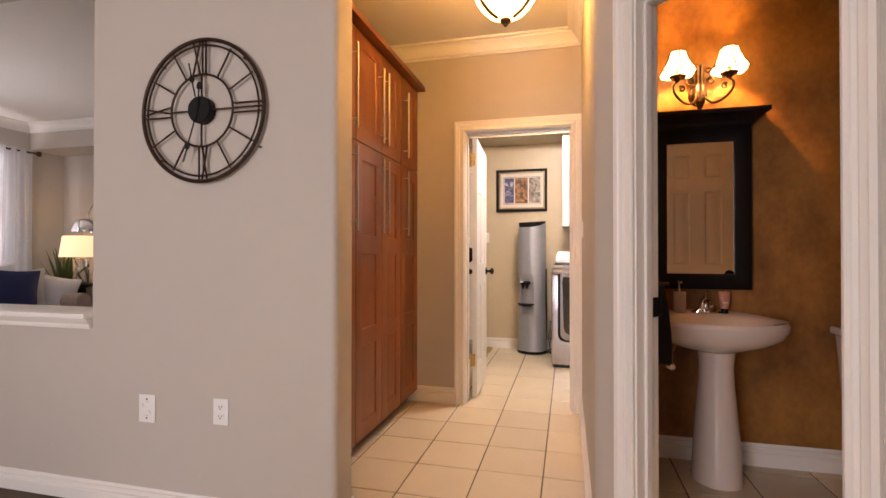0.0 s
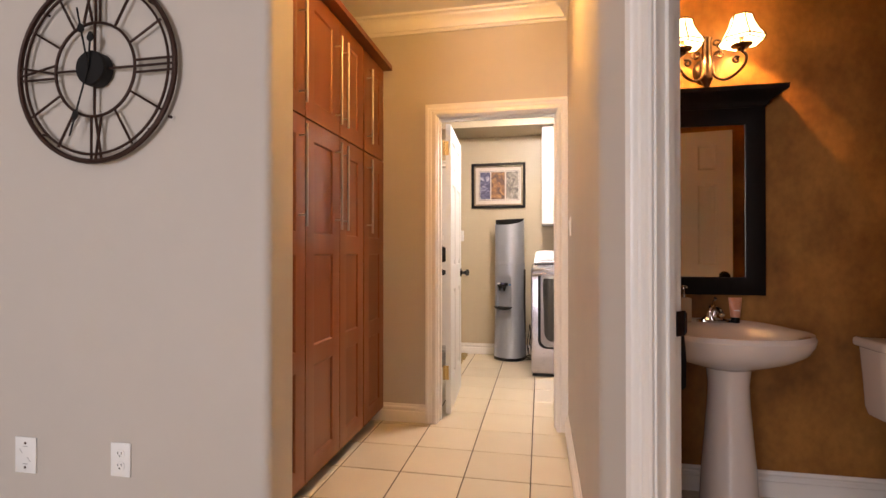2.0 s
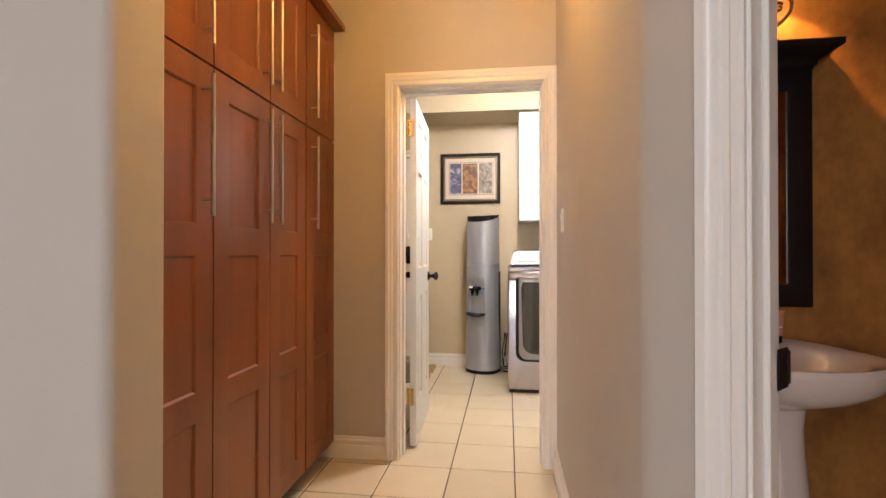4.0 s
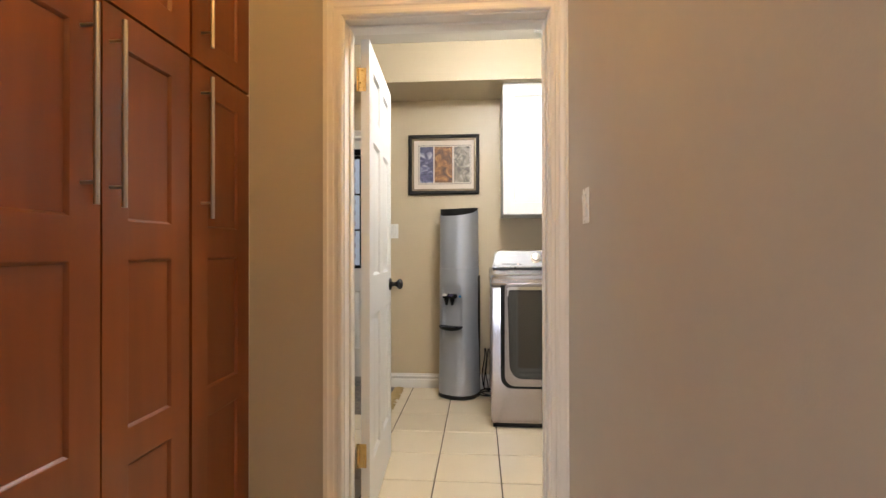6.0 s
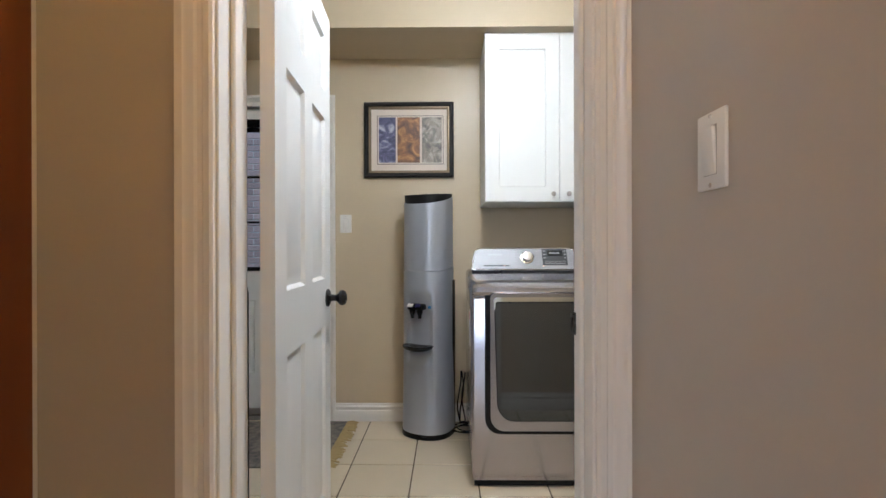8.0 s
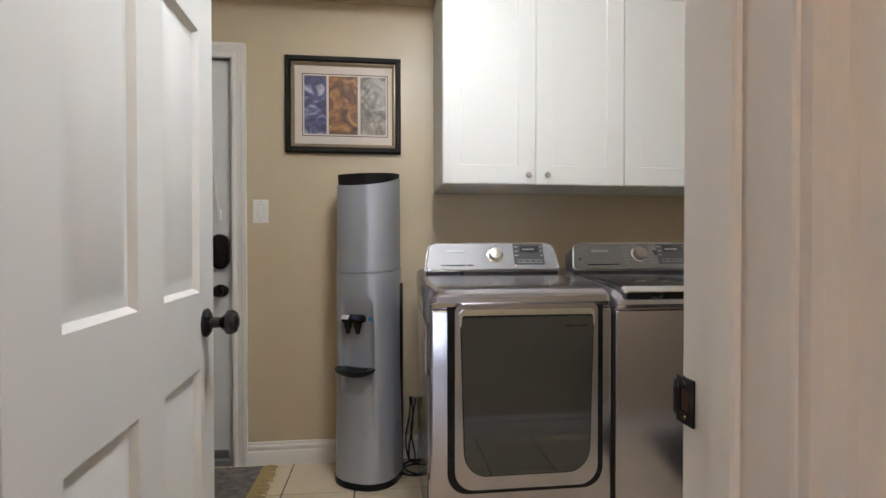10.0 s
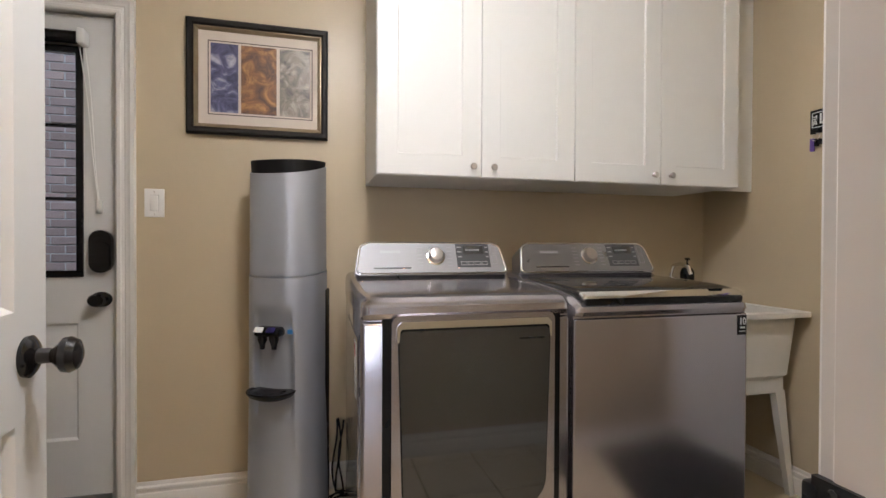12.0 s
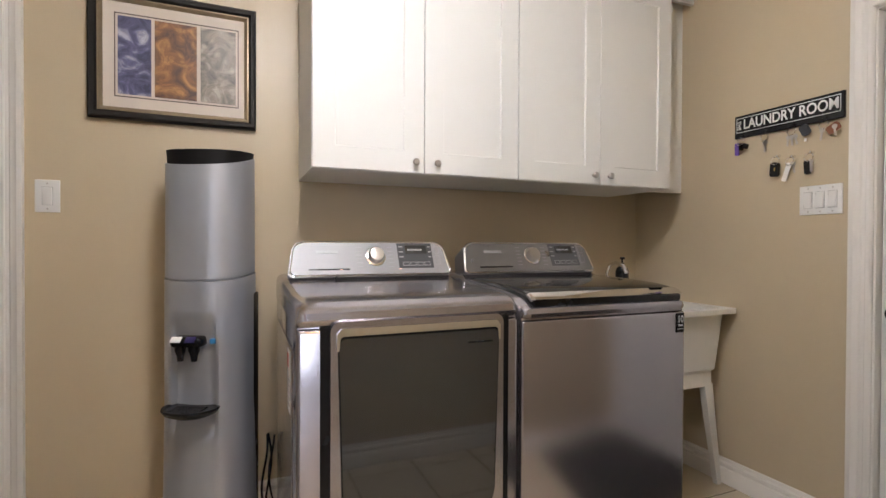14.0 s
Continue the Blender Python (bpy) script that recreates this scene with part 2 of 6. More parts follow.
def panelled(bm, x0, x1, z0, z1, panels, th, loops, m=None, both=False):
    """A leaf from x0 to x1 whose face looks along -y at y = 0; panels are cells that sink by loops of (inset, depth)."""
    start = len(bm.verts)
    bm.verts.ensure_lookup_table()
    xs = sorted({x0, x1, *[p[0] for p in panels], *[p[1] for p in panels]})
    zs = sorted({z0, z1, *[p[2] for p in panels], *[p[3] for p in panels]})
    for side in ((0.0, 1.0), (th, -1.0)) if both else ((0.0, 1.0),):
        y, sg = side
        grid = {}

        def at(x, z, dy=0.0):
            key = (round(x, 5), round(z, 5), round(dy, 5))
            if key not in grid:
                grid[key] = bm.verts.new((x, y + sg * dy, z))
            return grid[key]
        for xa, xb in zip(xs, xs[1:]):
            for za, zb in zip(zs, zs[1:]):
                cx, cz = (xa + xb) / 2, (za + zb) / 2
                hit = [p for p in panels if p[0] < cx < p[1] and p[2] < cz < p[3]]
                if not hit:
                    bm.faces.new((at(xa, za), at(xb, za), at(xb, zb), at(xa, zb)))
        for a, b, c, d in panels:
            cuts_x = [x for x in xs if a <= x <= b]
            cuts_z = [z for z in zs if c <= z <= d]
            ring = [at(x, c) for x in cuts_x] + [at(b, z) for z in cuts_z[1:]] + [at(x, d) for x in cuts_x[::-1][1:]] + [at(a, z) for z in cuts_z[::-1][1:-1]]
            prev = None
            for k, (i, dep) in enumerate(loops):
                cur = [bm.verts.new((x, y + sg * dep, z)) for x, z in ((a + i, c + i), (b - i, c + i), (b - i, d - i), (a + i, d - i))]
                if k == 0:
                    corner = [ring.index(at(a, c)), ring.index(at(b, c)), ring.index(at(b, d)), ring.index(at(a, d))]
                    for q in range(4):
                        s, e = corner[q], corner[(q + 1) % 4]
                        e = e if e > s else e + len(ring)
                        bm.faces.new([ring[t % len(ring)] for t in range(s, e + 1)] + [cur[(q + 1) % 4], cur[q]])
                else:
                    for q in range(4):
                        bm.faces.new((prev[q], prev[(q + 1) % 4], cur[(q + 1) % 4], cur[q]))
                prev = cur
            bm.faces.new(prev)
        border = [at(x, z0) for x in xs] + [at(x1, z) for z in zs[1:]] + [at(x, z1) for x in xs[::-1][1:]] + [at(x0, z) for z in zs[::-1][1:-1]]
        if both:
            if sg > 0:
                first = border
            else:
                for i in range(len(border)):
                    j = (i + 1) % len(border)
                    bm.faces.new((first[i], border[i], border[j], first[j]))
        else:
            back = [bm.verts.new((v.co.x, th, v.co.z)) for v in border]
            for i in range(len(border)):
                j = (i + 1) % len(border)
                bm.faces.new((border[i], back[i], back[j], border[j]))
            bm.faces.new(back)
    if m is not None:
        bmesh.ops.transform(bm, matrix=m, verts=list(bm.verts)[start:])


def rounded(x0, x1, z0, z1, r, seg=5, rb=None):
    """A rounded rectangle, r at the top corners and rb at the bottom ones."""
    rb = r if rb is None else rb
    out = []
    for cx, cz, rr, a0 in ((x1 - rb, z0 + rb, rb, -90), (x1 - r, z1 - r, r, 0), (x0 + r, z1 - r, r, 90), (x0 + rb, z0 + rb, rb, 180)):
        for k in range(seg + 1):
            a = radians(a0 + 90 * k / seg)
            out.append((cx + rr * math.cos(a), cz + rr * math.sin(a)))
    return out


UPRIGHT = Matrix(((1, 0, 0, 0), (0, 0, 1, 0), (0, 1, 0, 0), (0, 0, 0, 1)))  # plan x, y -> x, z; height -> y


def plate(bm, outline, y0, y1, m=None):
    """An outline in x and z, thick from y0 to y1."""
    prism(bm, outline, y0, y1, UPRIGHT if m is None else m @ UPRIGHT)


# ---------- the setting ----------
CH = 2.743
H = 0.70710678
C0, WT = 1.455, 0.115          # the diagonal wall's face and thickness
S0, S1 = -1.122, -0.532        # its door opening


def diag(s, c=C0):
    return (H * (c + s), H * (c - s))


def paint_inside(ob, x0, x1, y0, y1, mat, inward=True):
    ob.data.materials.append(mat)
    k = len(ob.data.materials) - 1
    for p in ob.data.polygons:
        if x0 < p.center.x < x1 and y0 < p.center.y < y1:
            p.material_index = k


def arc(cx, cy, r, a0, a1, n=6):
    return [(cx + r * math.cos(radians(a0 + (a1 - a0) * i / n)), cy + r * math.sin(radians(a0 + (a1 - a0) * i / n))) for i in range(n + 1)]


# clock wall with a rounded end, its half wall and header
bm = bmesh.new()
XE, YA, YB, RN = -0.902, 1.80, 1.968, 0.028
prism(bm, [(-2.14, YA)] + arc(XE - RN, YA + RN, RN, -90, 0) + arc(XE - RN, YB - RN, RN, 0, 90) + [(-2.14, YB)], 0, CH)
prism(bm, [(-5.4, YA), (-2.14, YA), (-2.14, YB), (-5.4, YB)], 0, 0.80)
prism(bm, [(-5.4, YA), (-2.14, YA), (-2.14, YB), (-5.4, YB)], 2.50, CH)
solid("wall_clock", bm, GREIGE, "greige painted wall with rounded corner and pass-through opening", "wall", "structure")
bm = bmesh.new()
box(bm, -5.4, -2.142, YA - 0.045, YB + 0.045, 0.838, 0.864, 0.006)
sweep(bm, [(-2.142, YA), (-5.4, YA)], [(0, 0.79), (0.012, 0.79), (0.016, 0.80), (0.016, 0.812), (0.026, 0.822), (0.034, 0.838), (0, 0.838)], flat_place)
solid("window_sill", bm, TRIM, "white painted ledge with moulding on half wall", "sill", "structure")

# hall and laundry cross wall with the door opening
DX0, DX1, DZ = -0.749, 0.027, 2.040
LZD = DZ + 0.020    # the laundry opening is a little higher
bm = bmesh.new()
box(bm, -2.37, DX0 - 0.02, 3.63, 3.775, 0, CH)
box(bm, DX1 + 0.02, 2.02, 3.63, 3.775, 0, CH)
box(bm, DX0 - 0.02, DX1 + 0.02, 3.63, 3.775, LZD + 0.02, CH)
ob = solid("wall_hall_end", bm, GREIGE, "warm beige painted wall at the end of the hall", "wall", "structure")
ob.data.materials.append(TAN)
for p in ob.data.polygons:
    if p.center.y > 3.76:
        p.material_index = 1

# hall side wall that turns into the diagonal
bm = bmesh.new()
YC = C0 / H - 0.10
prism(bm, [(0.10, 3.63), (0.10, YC + 0.02), (0.1035, YC + 0.006), (0.113, YC - 0.008), diag(-1.28), diag(S0 - 0.02), diag(S0 - 0.02, C0 + WT), (0.215, (C0 + WT) / H - 0.215), (0.215, 3.63)], 0, CH)
ob = solid("wall_hall_side", bm, GREIGE, "beige painted hall wall with a rounded corner", "wall", "structure")
paint_inside(ob, 0.20, 1.95, 1.2, 3.0, SUEDE)
bm = bmesh.new()
prism(bm, [diag(S1 + 0.02), diag(0.36), diag(0.36, C0 + WT), diag(S1 + 0.02, C0 + WT)], 0, CH)
prism(bm, [diag(S0 - 0.02), diag(S1 + 0.02), diag(S1 + 0.02, C0 + WT), diag(S0 - 0.02, C0 + WT)], DZ + 0.02, CH)
ob = solid("wall_diagonal", bm, GREIGE, "greige painted diagonal wall round the powder room door", "wall", "structure")
ob.data.materials.append(SUEDE)
for p in ob.data.polygons:
    if (p.center.x + p.center.y) * H > C0 + WT - 0.01:
        p.material_index = 1

for name, b, mat, lab in (
        ("wall_powder_back", (0.215, 2.05, 2.98, 3.09), SUEDE, "brown faux-finished powder room wall"),
        ("wall_powder_side", (1.95, 2.05, 1.20, 2.98), SUEDE, "brown faux-finished powder room side wall"),
        ("wall_powder_front", (0.93, 2.05, 1.18, 1.30), SUEDE, "brown faux-finished wall behind the powder room door"),
        ("wall_foyer_side", (1.30, 1.42, -3.1, 0.80), GREIGE, "greige painted foyer wall"),
        ("wall_pantry_back", (-1.86, -1.745, 1.968, 3.63), GREIGE, "beige wall behind the tall cabinets"),
        ("wall_laundry_side", (-2.37, -2.25, 3.75, 6.03), TAN, "tan painted laundry side wall"),
        ("wall_living_far", (-6.62, -1.86, 5.05, 5.17), GREIGE, "greige living room wall"),
        ("wall_living_inner", (-1.98, -1.861, 1.968, 5.05), GREIGE, "greige living room inner wall"),
        ("wall_foyer_far", (-6.62, -6.50, -2.98, 2.40), GREIGE, "greige wall of the front rooms")):
    solid(name, cube(b[0], b[1], b[2], b[3], 0, CH), mat, lab, "wall", "structure")
bm = bmesh.new()
box(bm, -6.62, -2.55, -3.1, -2.98, 0, CH)
box(bm, -0.95, 1.42, -3.1, -2.98, 0, CH)
box(bm, -2.55, -0.95, -3.1, -2.98, 0, 0.45)
box(bm, -2.55, -0.95, -3.1, -2.98, 2.55, CH)
solid("wall_foyer_back", bm, GREIGE, "greige wall with a front window", "wall", "structure")
bm = bmesh.new()
box(bm, -6.62, -6.50, 2.40, 5.05, 0, 0.40)
box(bm, -6.62, -6.50, 2.40, 5.05, 2.40, CH)
box(bm, -6.62, -6.50, 4.45, 5.05, 0.40, 2.40)
solid("wall_living_window", bm, GREIGE, "greige living room wall with a tall window", "wall", "structure")
solid("bulkhead_living", cube(-6.5, -1.98, 4.62, 5.05, 2.43, CH - 0.002), GREIGE, "greige painted bulkhead along the living room wall", "bulkhead", "structure")

# laundry far wall with the outside door, and right wall with an inner door
EX0, EX1, EZ = -2.02, -1.113, 2.130
LY, RX = 5.915, 1.90
bm = bmesh.new()
box(bm, -2.37, EX0 - 0.02, LY, LY + 0.16, 0, CH)
box(bm, EX1 + 0.02, RX + 0.12, LY, LY + 0.16, 0, CH)
box(bm, EX0 - 0.02, EX1 + 0.02, LY, LY + 0.16, EZ + 0.02, CH)
solid("wall_laundry_far", bm, TAN, "tan painted laundry room wall", "wall", "structure")
IY0, IY1 = 3.93, 4.715
bm = bmesh.new()
box(bm, RX, RX + 0.12, 3.75, IY0 - 0.02, 0, CH)
box(bm, RX, RX + 0.12, IY1 + 0.02, LY, 0, CH)
box(bm, RX, RX + 0.12, IY0 - 0.02, IY1 + 0.02, DZ + 0.02, CH)
solid("wall_laundry_right", bm, TAN, "tan painted laundry wall with key hooks", "wall", "structure")
bm = bmesh.new()
prism(bm, [(-2.25, 5.44), (RX, 5.44), (RX, LY), (-2.25, LY)], 2.444, CH - 0.002)
solid("bulkhead_laundry", bm, TAN, "tan painted bulkhead above the wall cabinets", "bulkhead", "structure")
solid("ceiling", cube(-6.62, 2.05, -3.1, 6.08, CH, CH + 0.12), CEIL, "flat cream-white painted ceiling", "ceiling", "structure")
floor = solid("floor", cube(-6.62, 2.05, -3.1, 6.08, -0.14, -0.004), GROUT, "cream ceramic tile floor with brown grout joints", "floor", "structure")
solid("floor_living", cube(-6.5, -1.98, 1.80, 5.05, -0.004, 0.004), WOODFLOOR, "dark oak living room floor", "floor", "structure")
solid("ground", cube(-60, 60, -60, 60, -0.4, -0.15), material("dry_ground", (0.10, 0.10, 0.08), 0.9, vary=0.2), "plain ground outside the house", "ground", "structure")

# mouldings
BASE = [(0, 0), (0.020, 0), (0.020, 0.066), (0.017, 0.071), (0.011, 0.074), (0.011, 0.083), (0.016, 0.088), (0.015, 0.098), (0.007, 0.104), (0.007, 0.110), (0.004, 0.119), (0, 0.119)]
CROWN = [(0, CH - 0.108), (0.010, CH - 0.108), (0.012, CH - 0.092), (0.022, CH - 0.088), (0.026, CH - 0.070), (0.050, CH - 0.040), (0.068, CH - 0.030),
         (0.072, CH - 0.018), (0.092, CH - 0.014), (0.094, CH), (0, CH)]


def baseboard(path, label="white painted moulded baseboard", tall=1.0):
    bm = bmesh.new()
    sweep(bm, path, [(a, b * tall) for a, b in BASE], flat_place)
    return solid("baseboard", bm, TRIM, label, "baseboard", "structure")


CW = 0.080
baseboard([(XE, YB), (XE, YA), (-5.4, YA)], tall=0.78)
baseboard([(DX0 - CW, 3.63), (-1.20, 3.63)])
baseboard([(0.10, YC), (0.10, 3.63), (DX1 + CW, 3.63)])
baseboard([diag(S0 - 0.09), (0.10, YC)])
baseboard([diag(0.36), diag(S1 + 0.085)])
baseboard([(1.95, 2.98), (0.215, 2.98), (0.215, 2.02)])
baseboard([(RX, IY1 + CW), (RX, LY), (EX1 + CW, LY)])
baseboard([(-2.25, LY), (-2.25, 3.775), (DX0 - CW, 3.775)])
baseboard([(DX1 + CW, 3.775), (RX, 3.775), (RX, IY0 - CW)])


def crown(path, label="white stepped crown moulding"):
    bm = bmesh.new()
    sweep(bm, path, CROWN, flat_place)
    return solid("crown_moulding", bm, TRIM, label, "crown moulding", "structure")


crown([diag(0.36), (0.10, YC), (0.10, 3.63), (-1.745, 3.63), (-1.745, YB)])
crown([(-1.98, 4.62), (-6.50, 4.62), (-6.50, 2.40)])

CASE = [(0.0, 0), (0.0, 0.012), (0.006, 0.018), (0.018, 0.018), (0.022, 0.013), (0.033, 0.012), (0.038, 0.017), (0.052, 0.019), (0.058, 0.024), (0.074, 0.024), (0.074, 0)]


def casing(name, o, d, n, s0, s1, zt, label):
    """Door trim on a wall: o a point of its face, d along it, n out of it."""
    o, d, n = Vector((*o, 0)), Vector((*d, 0)), Vector((*n, 0))
    bm = bmesh.new()
    e = 0.006
    sweep(bm, [(s0 - e, 0), (s0 - e, zt + e), (s1 + e, zt + e), (s1 + e, 0)], CASE, lambda p, h: o + d * p.x + n * h + Vector((0, 0, p.y)))
    return solid(name, bm, TRIM, label, "door casing", "structure")


def jamb(name, o, d, n, s0, s1, zt, th, stop, label):
    """The lining of an opening; n points out of the face, the lining goes th the other way."""
    bm = bmesh.new()
    m = Matrix(((d[0], -n[0], 0, o[0]), (d[1], -n[1], 0, o[1]), (0, 0, 1, 0), (0, 0, 0, 1)))
    for a in (s0 - 0.019, s1):
        box(bm, a, a + 0.019, -0.001, th + 0.001, 0, zt, 0.002, 1, m)
    box(bm, s0 - 0.019, s1 + 0.019, -0.001, th + 0.001, zt, zt + 0.019, 0.002, 1, m)
    box(bm, s0, s0 + 0.011, stop, stop + 0.034, 0, zt - 0.011, 0.003, 1, m)
    box(bm, s1 - 0.011, s1, stop, stop + 0.034, 0, zt - 0.011, 0.003, 1, m)
    box(bm, s0, s1, stop, stop + 0.034, zt - 0.011, zt, 0.003, 1, m)
    return solid(name, bm, TRIM, label, "door frame", "structure")


DD, DN = (H, -H), (-H, -H)
casing("trim", (0, 3.63), (1, 0), (0, -1), DX0, DX1, LZD, "white moulded casing round the laundry doorway")
casing("trim", (0, 3.775), (1, 0), (0, 1), DX0, DX1, LZD, "white moulded casing inside the laundry doorway")
jamb("door_frame", (0, 3.63), (1, 0), (0, -1), DX0, DX1, LZD, 0.145, 0.055, "white painted laundry door frame")
casing("trim", (H * C0, H * C0), DD, DN, S0, S1, DZ, "white moulded casing round the powder room doorway")
casing("trim", (H * (C0 + WT), H * (C0 + WT)), DD, (H, H), S0, S1, DZ, "white casing inside the powder room")
jamb("door_frame", (H * C0, H * C0), DD, DN, S0, S1, DZ, WT, 0.04, "white painted powder room door frame")
casing("trim", (0, LY), (1, 0), (0, -1), EX0, EX1, EZ - 0.012, "white moulded casing round the outside door")
jamb("door_frame", (0, LY), (1, 0), (0, -1), EX0, EX1, EZ, 0.16, 0.075, "white painted outside door frame")
casing("trim", (RX, 0), (0, 1), (-1, 0), IY0, IY1, DZ, "white moulded casing in the laundry side wall")
jamb("door_frame", (RX, 0), (0, 1), (-1, 0), IY0, IY1, DZ, 0.12, 0.075, "white painted inner door frame")

# ---------- doors ----------
RAISED = [(0.003, 0.003), (0.010, 0.012), (0.018, 0.013), (0.040, 0.004)]
SHAKER = [(0.0015, 0.0008), (0.003, 0.007)]


def six_panels(w, h):
    a, mid = 0.103, 0.106
    c = (w - 2 * a - mid) / 2
    cols = ((a, a + c), (a + c + mid, w - a))
    rows = ((0.23, 0.865), (1.040, 1.632), (1.738, h - 0.100))
    return [(x0, x1, z0, z1) for x0, x1 in cols for z0, z1 in rows]


def round_knob(name, m, parent, mat, label):
    """A door knob on its rose, standing out along -y of m."""
    bm = bmesh.new()
    prof = [(0, 0), (0.033, 0), (0.034, 0.006), (0.026, 0.012), (0.013, 0.016), (0.012, 0.034), (0.017, 0.040), (0.028, 0.050), (0.0295, 0.060), (0.024, 0.070), (0.012, 0.075), (0, 0.076)]
    lathe(bm, prof, 28, m @ Matrix.Rotation(radians(90), 4, "X"))
    return part(name, bm, mat, parent, label)


def hinge_leaf(parent, m, z):
    bm = bmesh.new()
    box(bm, 0, 0.032, -0.003, 0, z - 0.05, z + 0.05, 0.001, 1, m)
    tube(bm, [m @ Vector((-0.004, -0.004, z - 0.05)), m @ Vector((-0.004, -0.004, z + 0.05))], 0.006, 10)
    for dz in (-0.035, 0, 0.035):
        lathe(bm, [(0, 0.0018), (0.004, 0.0012), (0.0045, 0)], 8, m @ Matrix.Translation((0.02, -0.003, z + dz)) @ Matrix.Rotation(radians(90), 4, "X"))
    return part("hinge", bm, BRASS, parent, "polished brass hinge")


# laundry door, swung open a little past a right angle; its leaf runs along local x
LD = Matrix.Translation((-0.709, 3.798, 0.012)) @ Matrix.Rotation(radians(93.4), 4, "Z")
ob = thing("door_1", LD, "white six-panel interior door standing open with black knob", "door")
bm = bmesh.new()
panelled(bm, 0, 0.732, 0, 2.042, six_panels(0.732, 2.042), 0.036, RAISED, LD @ Matrix.Translation((0, -0.018, 0)), both=True)
leaf = part("leaf", bm, DOORW, ob)
round_knob("door_knob", LD @ Matrix.Translation((0.665, -0.018, 0.965)), ob, BLACKGL, "glossy black round knob")
round_knob("door_knob", LD @ Matrix.Translation((0.665, 0.018, 0.965)) @ Matrix.Rotation(radians(180), 4, "Z"), ob, BLACKGL, "glossy black round knob")
for z in (0.30, 1.883):
    hinge_leaf(ob, Matrix.Translation((-0.736, 3.796, 0)), z)
ob = thing("strike_plate", (DX1, 3.772, 0.985), "black metal strike plate on the white door frame", "strike plate")
bm = bmesh.new()
for y0, y1, z0, z1 in ((3.756, 3.764, 0.961, 1.013), (3.764, 3.780, 0.961, 0.975), (3.764, 3.780, 1.000, 1.013), (3.780, 3.786, 0.961, 1.013)):
    box(bm, DX1 - 0.003, DX1 + 0.002, y0, y1, z0, z1)
box(bm, DX1 - 0.004, DX1 + 0.006, 3.783, 3.793, 0.966, 1.008, 0.003, 2)
part("plate", bm, BLACKPL, ob)
# no hole is cut: a slab of wood colour, darkened for the shade inside
part("latch_hole", cube(DX1 - 0.0014, DX1 + 0.0008, 3.764, 3.780, 0.975, 1.000), material("shaded_bare_wood", (0.05, 0.022, 0.008), 0.8, vary=0.2), ob, "latch hole in bare wood with shade in its colour")
for z in (0.968, 1.0065):
    bm = bmesh.new()
    lathe(bm, [(0, 0.0016), (0.003, 0.001), (0.0034, 0)], 10, Matrix.Translation((DX1 - 0.003, 3.772, z)) @ Matrix.Rotation(radians(-90), 4, "Y"))
    part("screw", bm, BLACKGL, ob, "small black screw")
bm = bmesh.new()
mdiag = Matrix(((H, H, 0, H * C0), (-H, H, 0, H * C0), (0, 0, 1, 0), (0, 0, 0, 1)))
box(bm, S0 + 0.010, S0 + 0.0135, 0.075, 0.118, 0.915, 0.985, 0.001, 1, mdiag)
box(bm, S0 + 0.006, S0 + 0.016, 0.112, 0.122, 0.92, 0.98, 0.002, 1, mdiag)
solid("strike_plate", bm, BLACKPL, "black metal strike plate on the powder room frame", "strike plate")

# powder room door, open into the room
PD = Matrix.Translation((*diag(S1 - 0.004, C0 + WT + 0.018), 0.012)) @ Matrix.Rotation(radians(8), 4, "Z")
ob = thing("door_2", PD, "white six-panel powder room door standing wide open", "door")
bm = bmesh.new()
panelled(bm, 0, 0.556, 0, 2.022, six_panels(0.556, 2.022), 0.036, RAISED, PD @ Matrix.Translation((0, -0.018, 0)), both=True)
part("leaf", bm, DOORW, ob)
for a, y in ((0, -0.018), (180, 0.018)):
    round_knob("door_knob", PD @ Matrix.Translation((0.50, y, 0.965)) @ Matrix.Rotation(radians(a), 4, "Z"), ob, BLACKGL, "glossy black round knob")

# inner door in the laundry side wall, closed
ID = Matrix.Translation((RX + 0.036, IY1 - 0.004, 0.012)) @ Matrix.Rotation(radians(-90), 4, "Z")
ob = thing("door_3", ID, "closed white six-panel door with black knob", "door")
bm = bmesh.new()
wd = IY1 - IY0 - 0.008
panelled(bm, 0, wd, 0, 2.022, six_panels(wd, 2.022), 0.036, RAISED, ID, both=True)
part("leaf", bm, DOORW, ob)
round_knob("door_knob", ID @ Matrix.Translation((0.065, 0, 0.90)), ob, BLACKGL, "glossy black round knob")

# outside door with a window, roller blind and keypad lock
ED = Matrix.Translation((EX0 + 0.004, LY + 0.032, 0.03))
ew = EX1 - EX0 - 0.008
ob = thing("door_4", ED, "white outside door with glass, black blind and keypad lock", "door")
gx0, gx1, gz0, gz1 = 0.15, ew - 0.147, 1.00, 1.94
bm = bmesh.new()
panelled(bm, 0, gx0, 0, 2.095, [], 0.044, SHAKER, ED)
panelled(bm, gx1, ew, 0, 2.095, [], 0.044, SHAKER, ED)
panelled(bm, gx0, gx1, gz1, 2.095, [], 0.044, SHAKER, ED)
panelled(bm, gx0, gx1, 0, gz0, [(gx0 - 0.02 + 0.022, gx0 + 0.27, 0.285, 0.785), (gx0 + 0.345, gx1 - 0.0, 0.285, 0.785)], 0.044, RAISED, ED)
part("leaf", bm, DOORW, ob)
bm = bmesh.new()
box(bm, 0.02, ew - 0.02, -0.006, 0, 0.0, 0.045, 0.002, 1, ED)
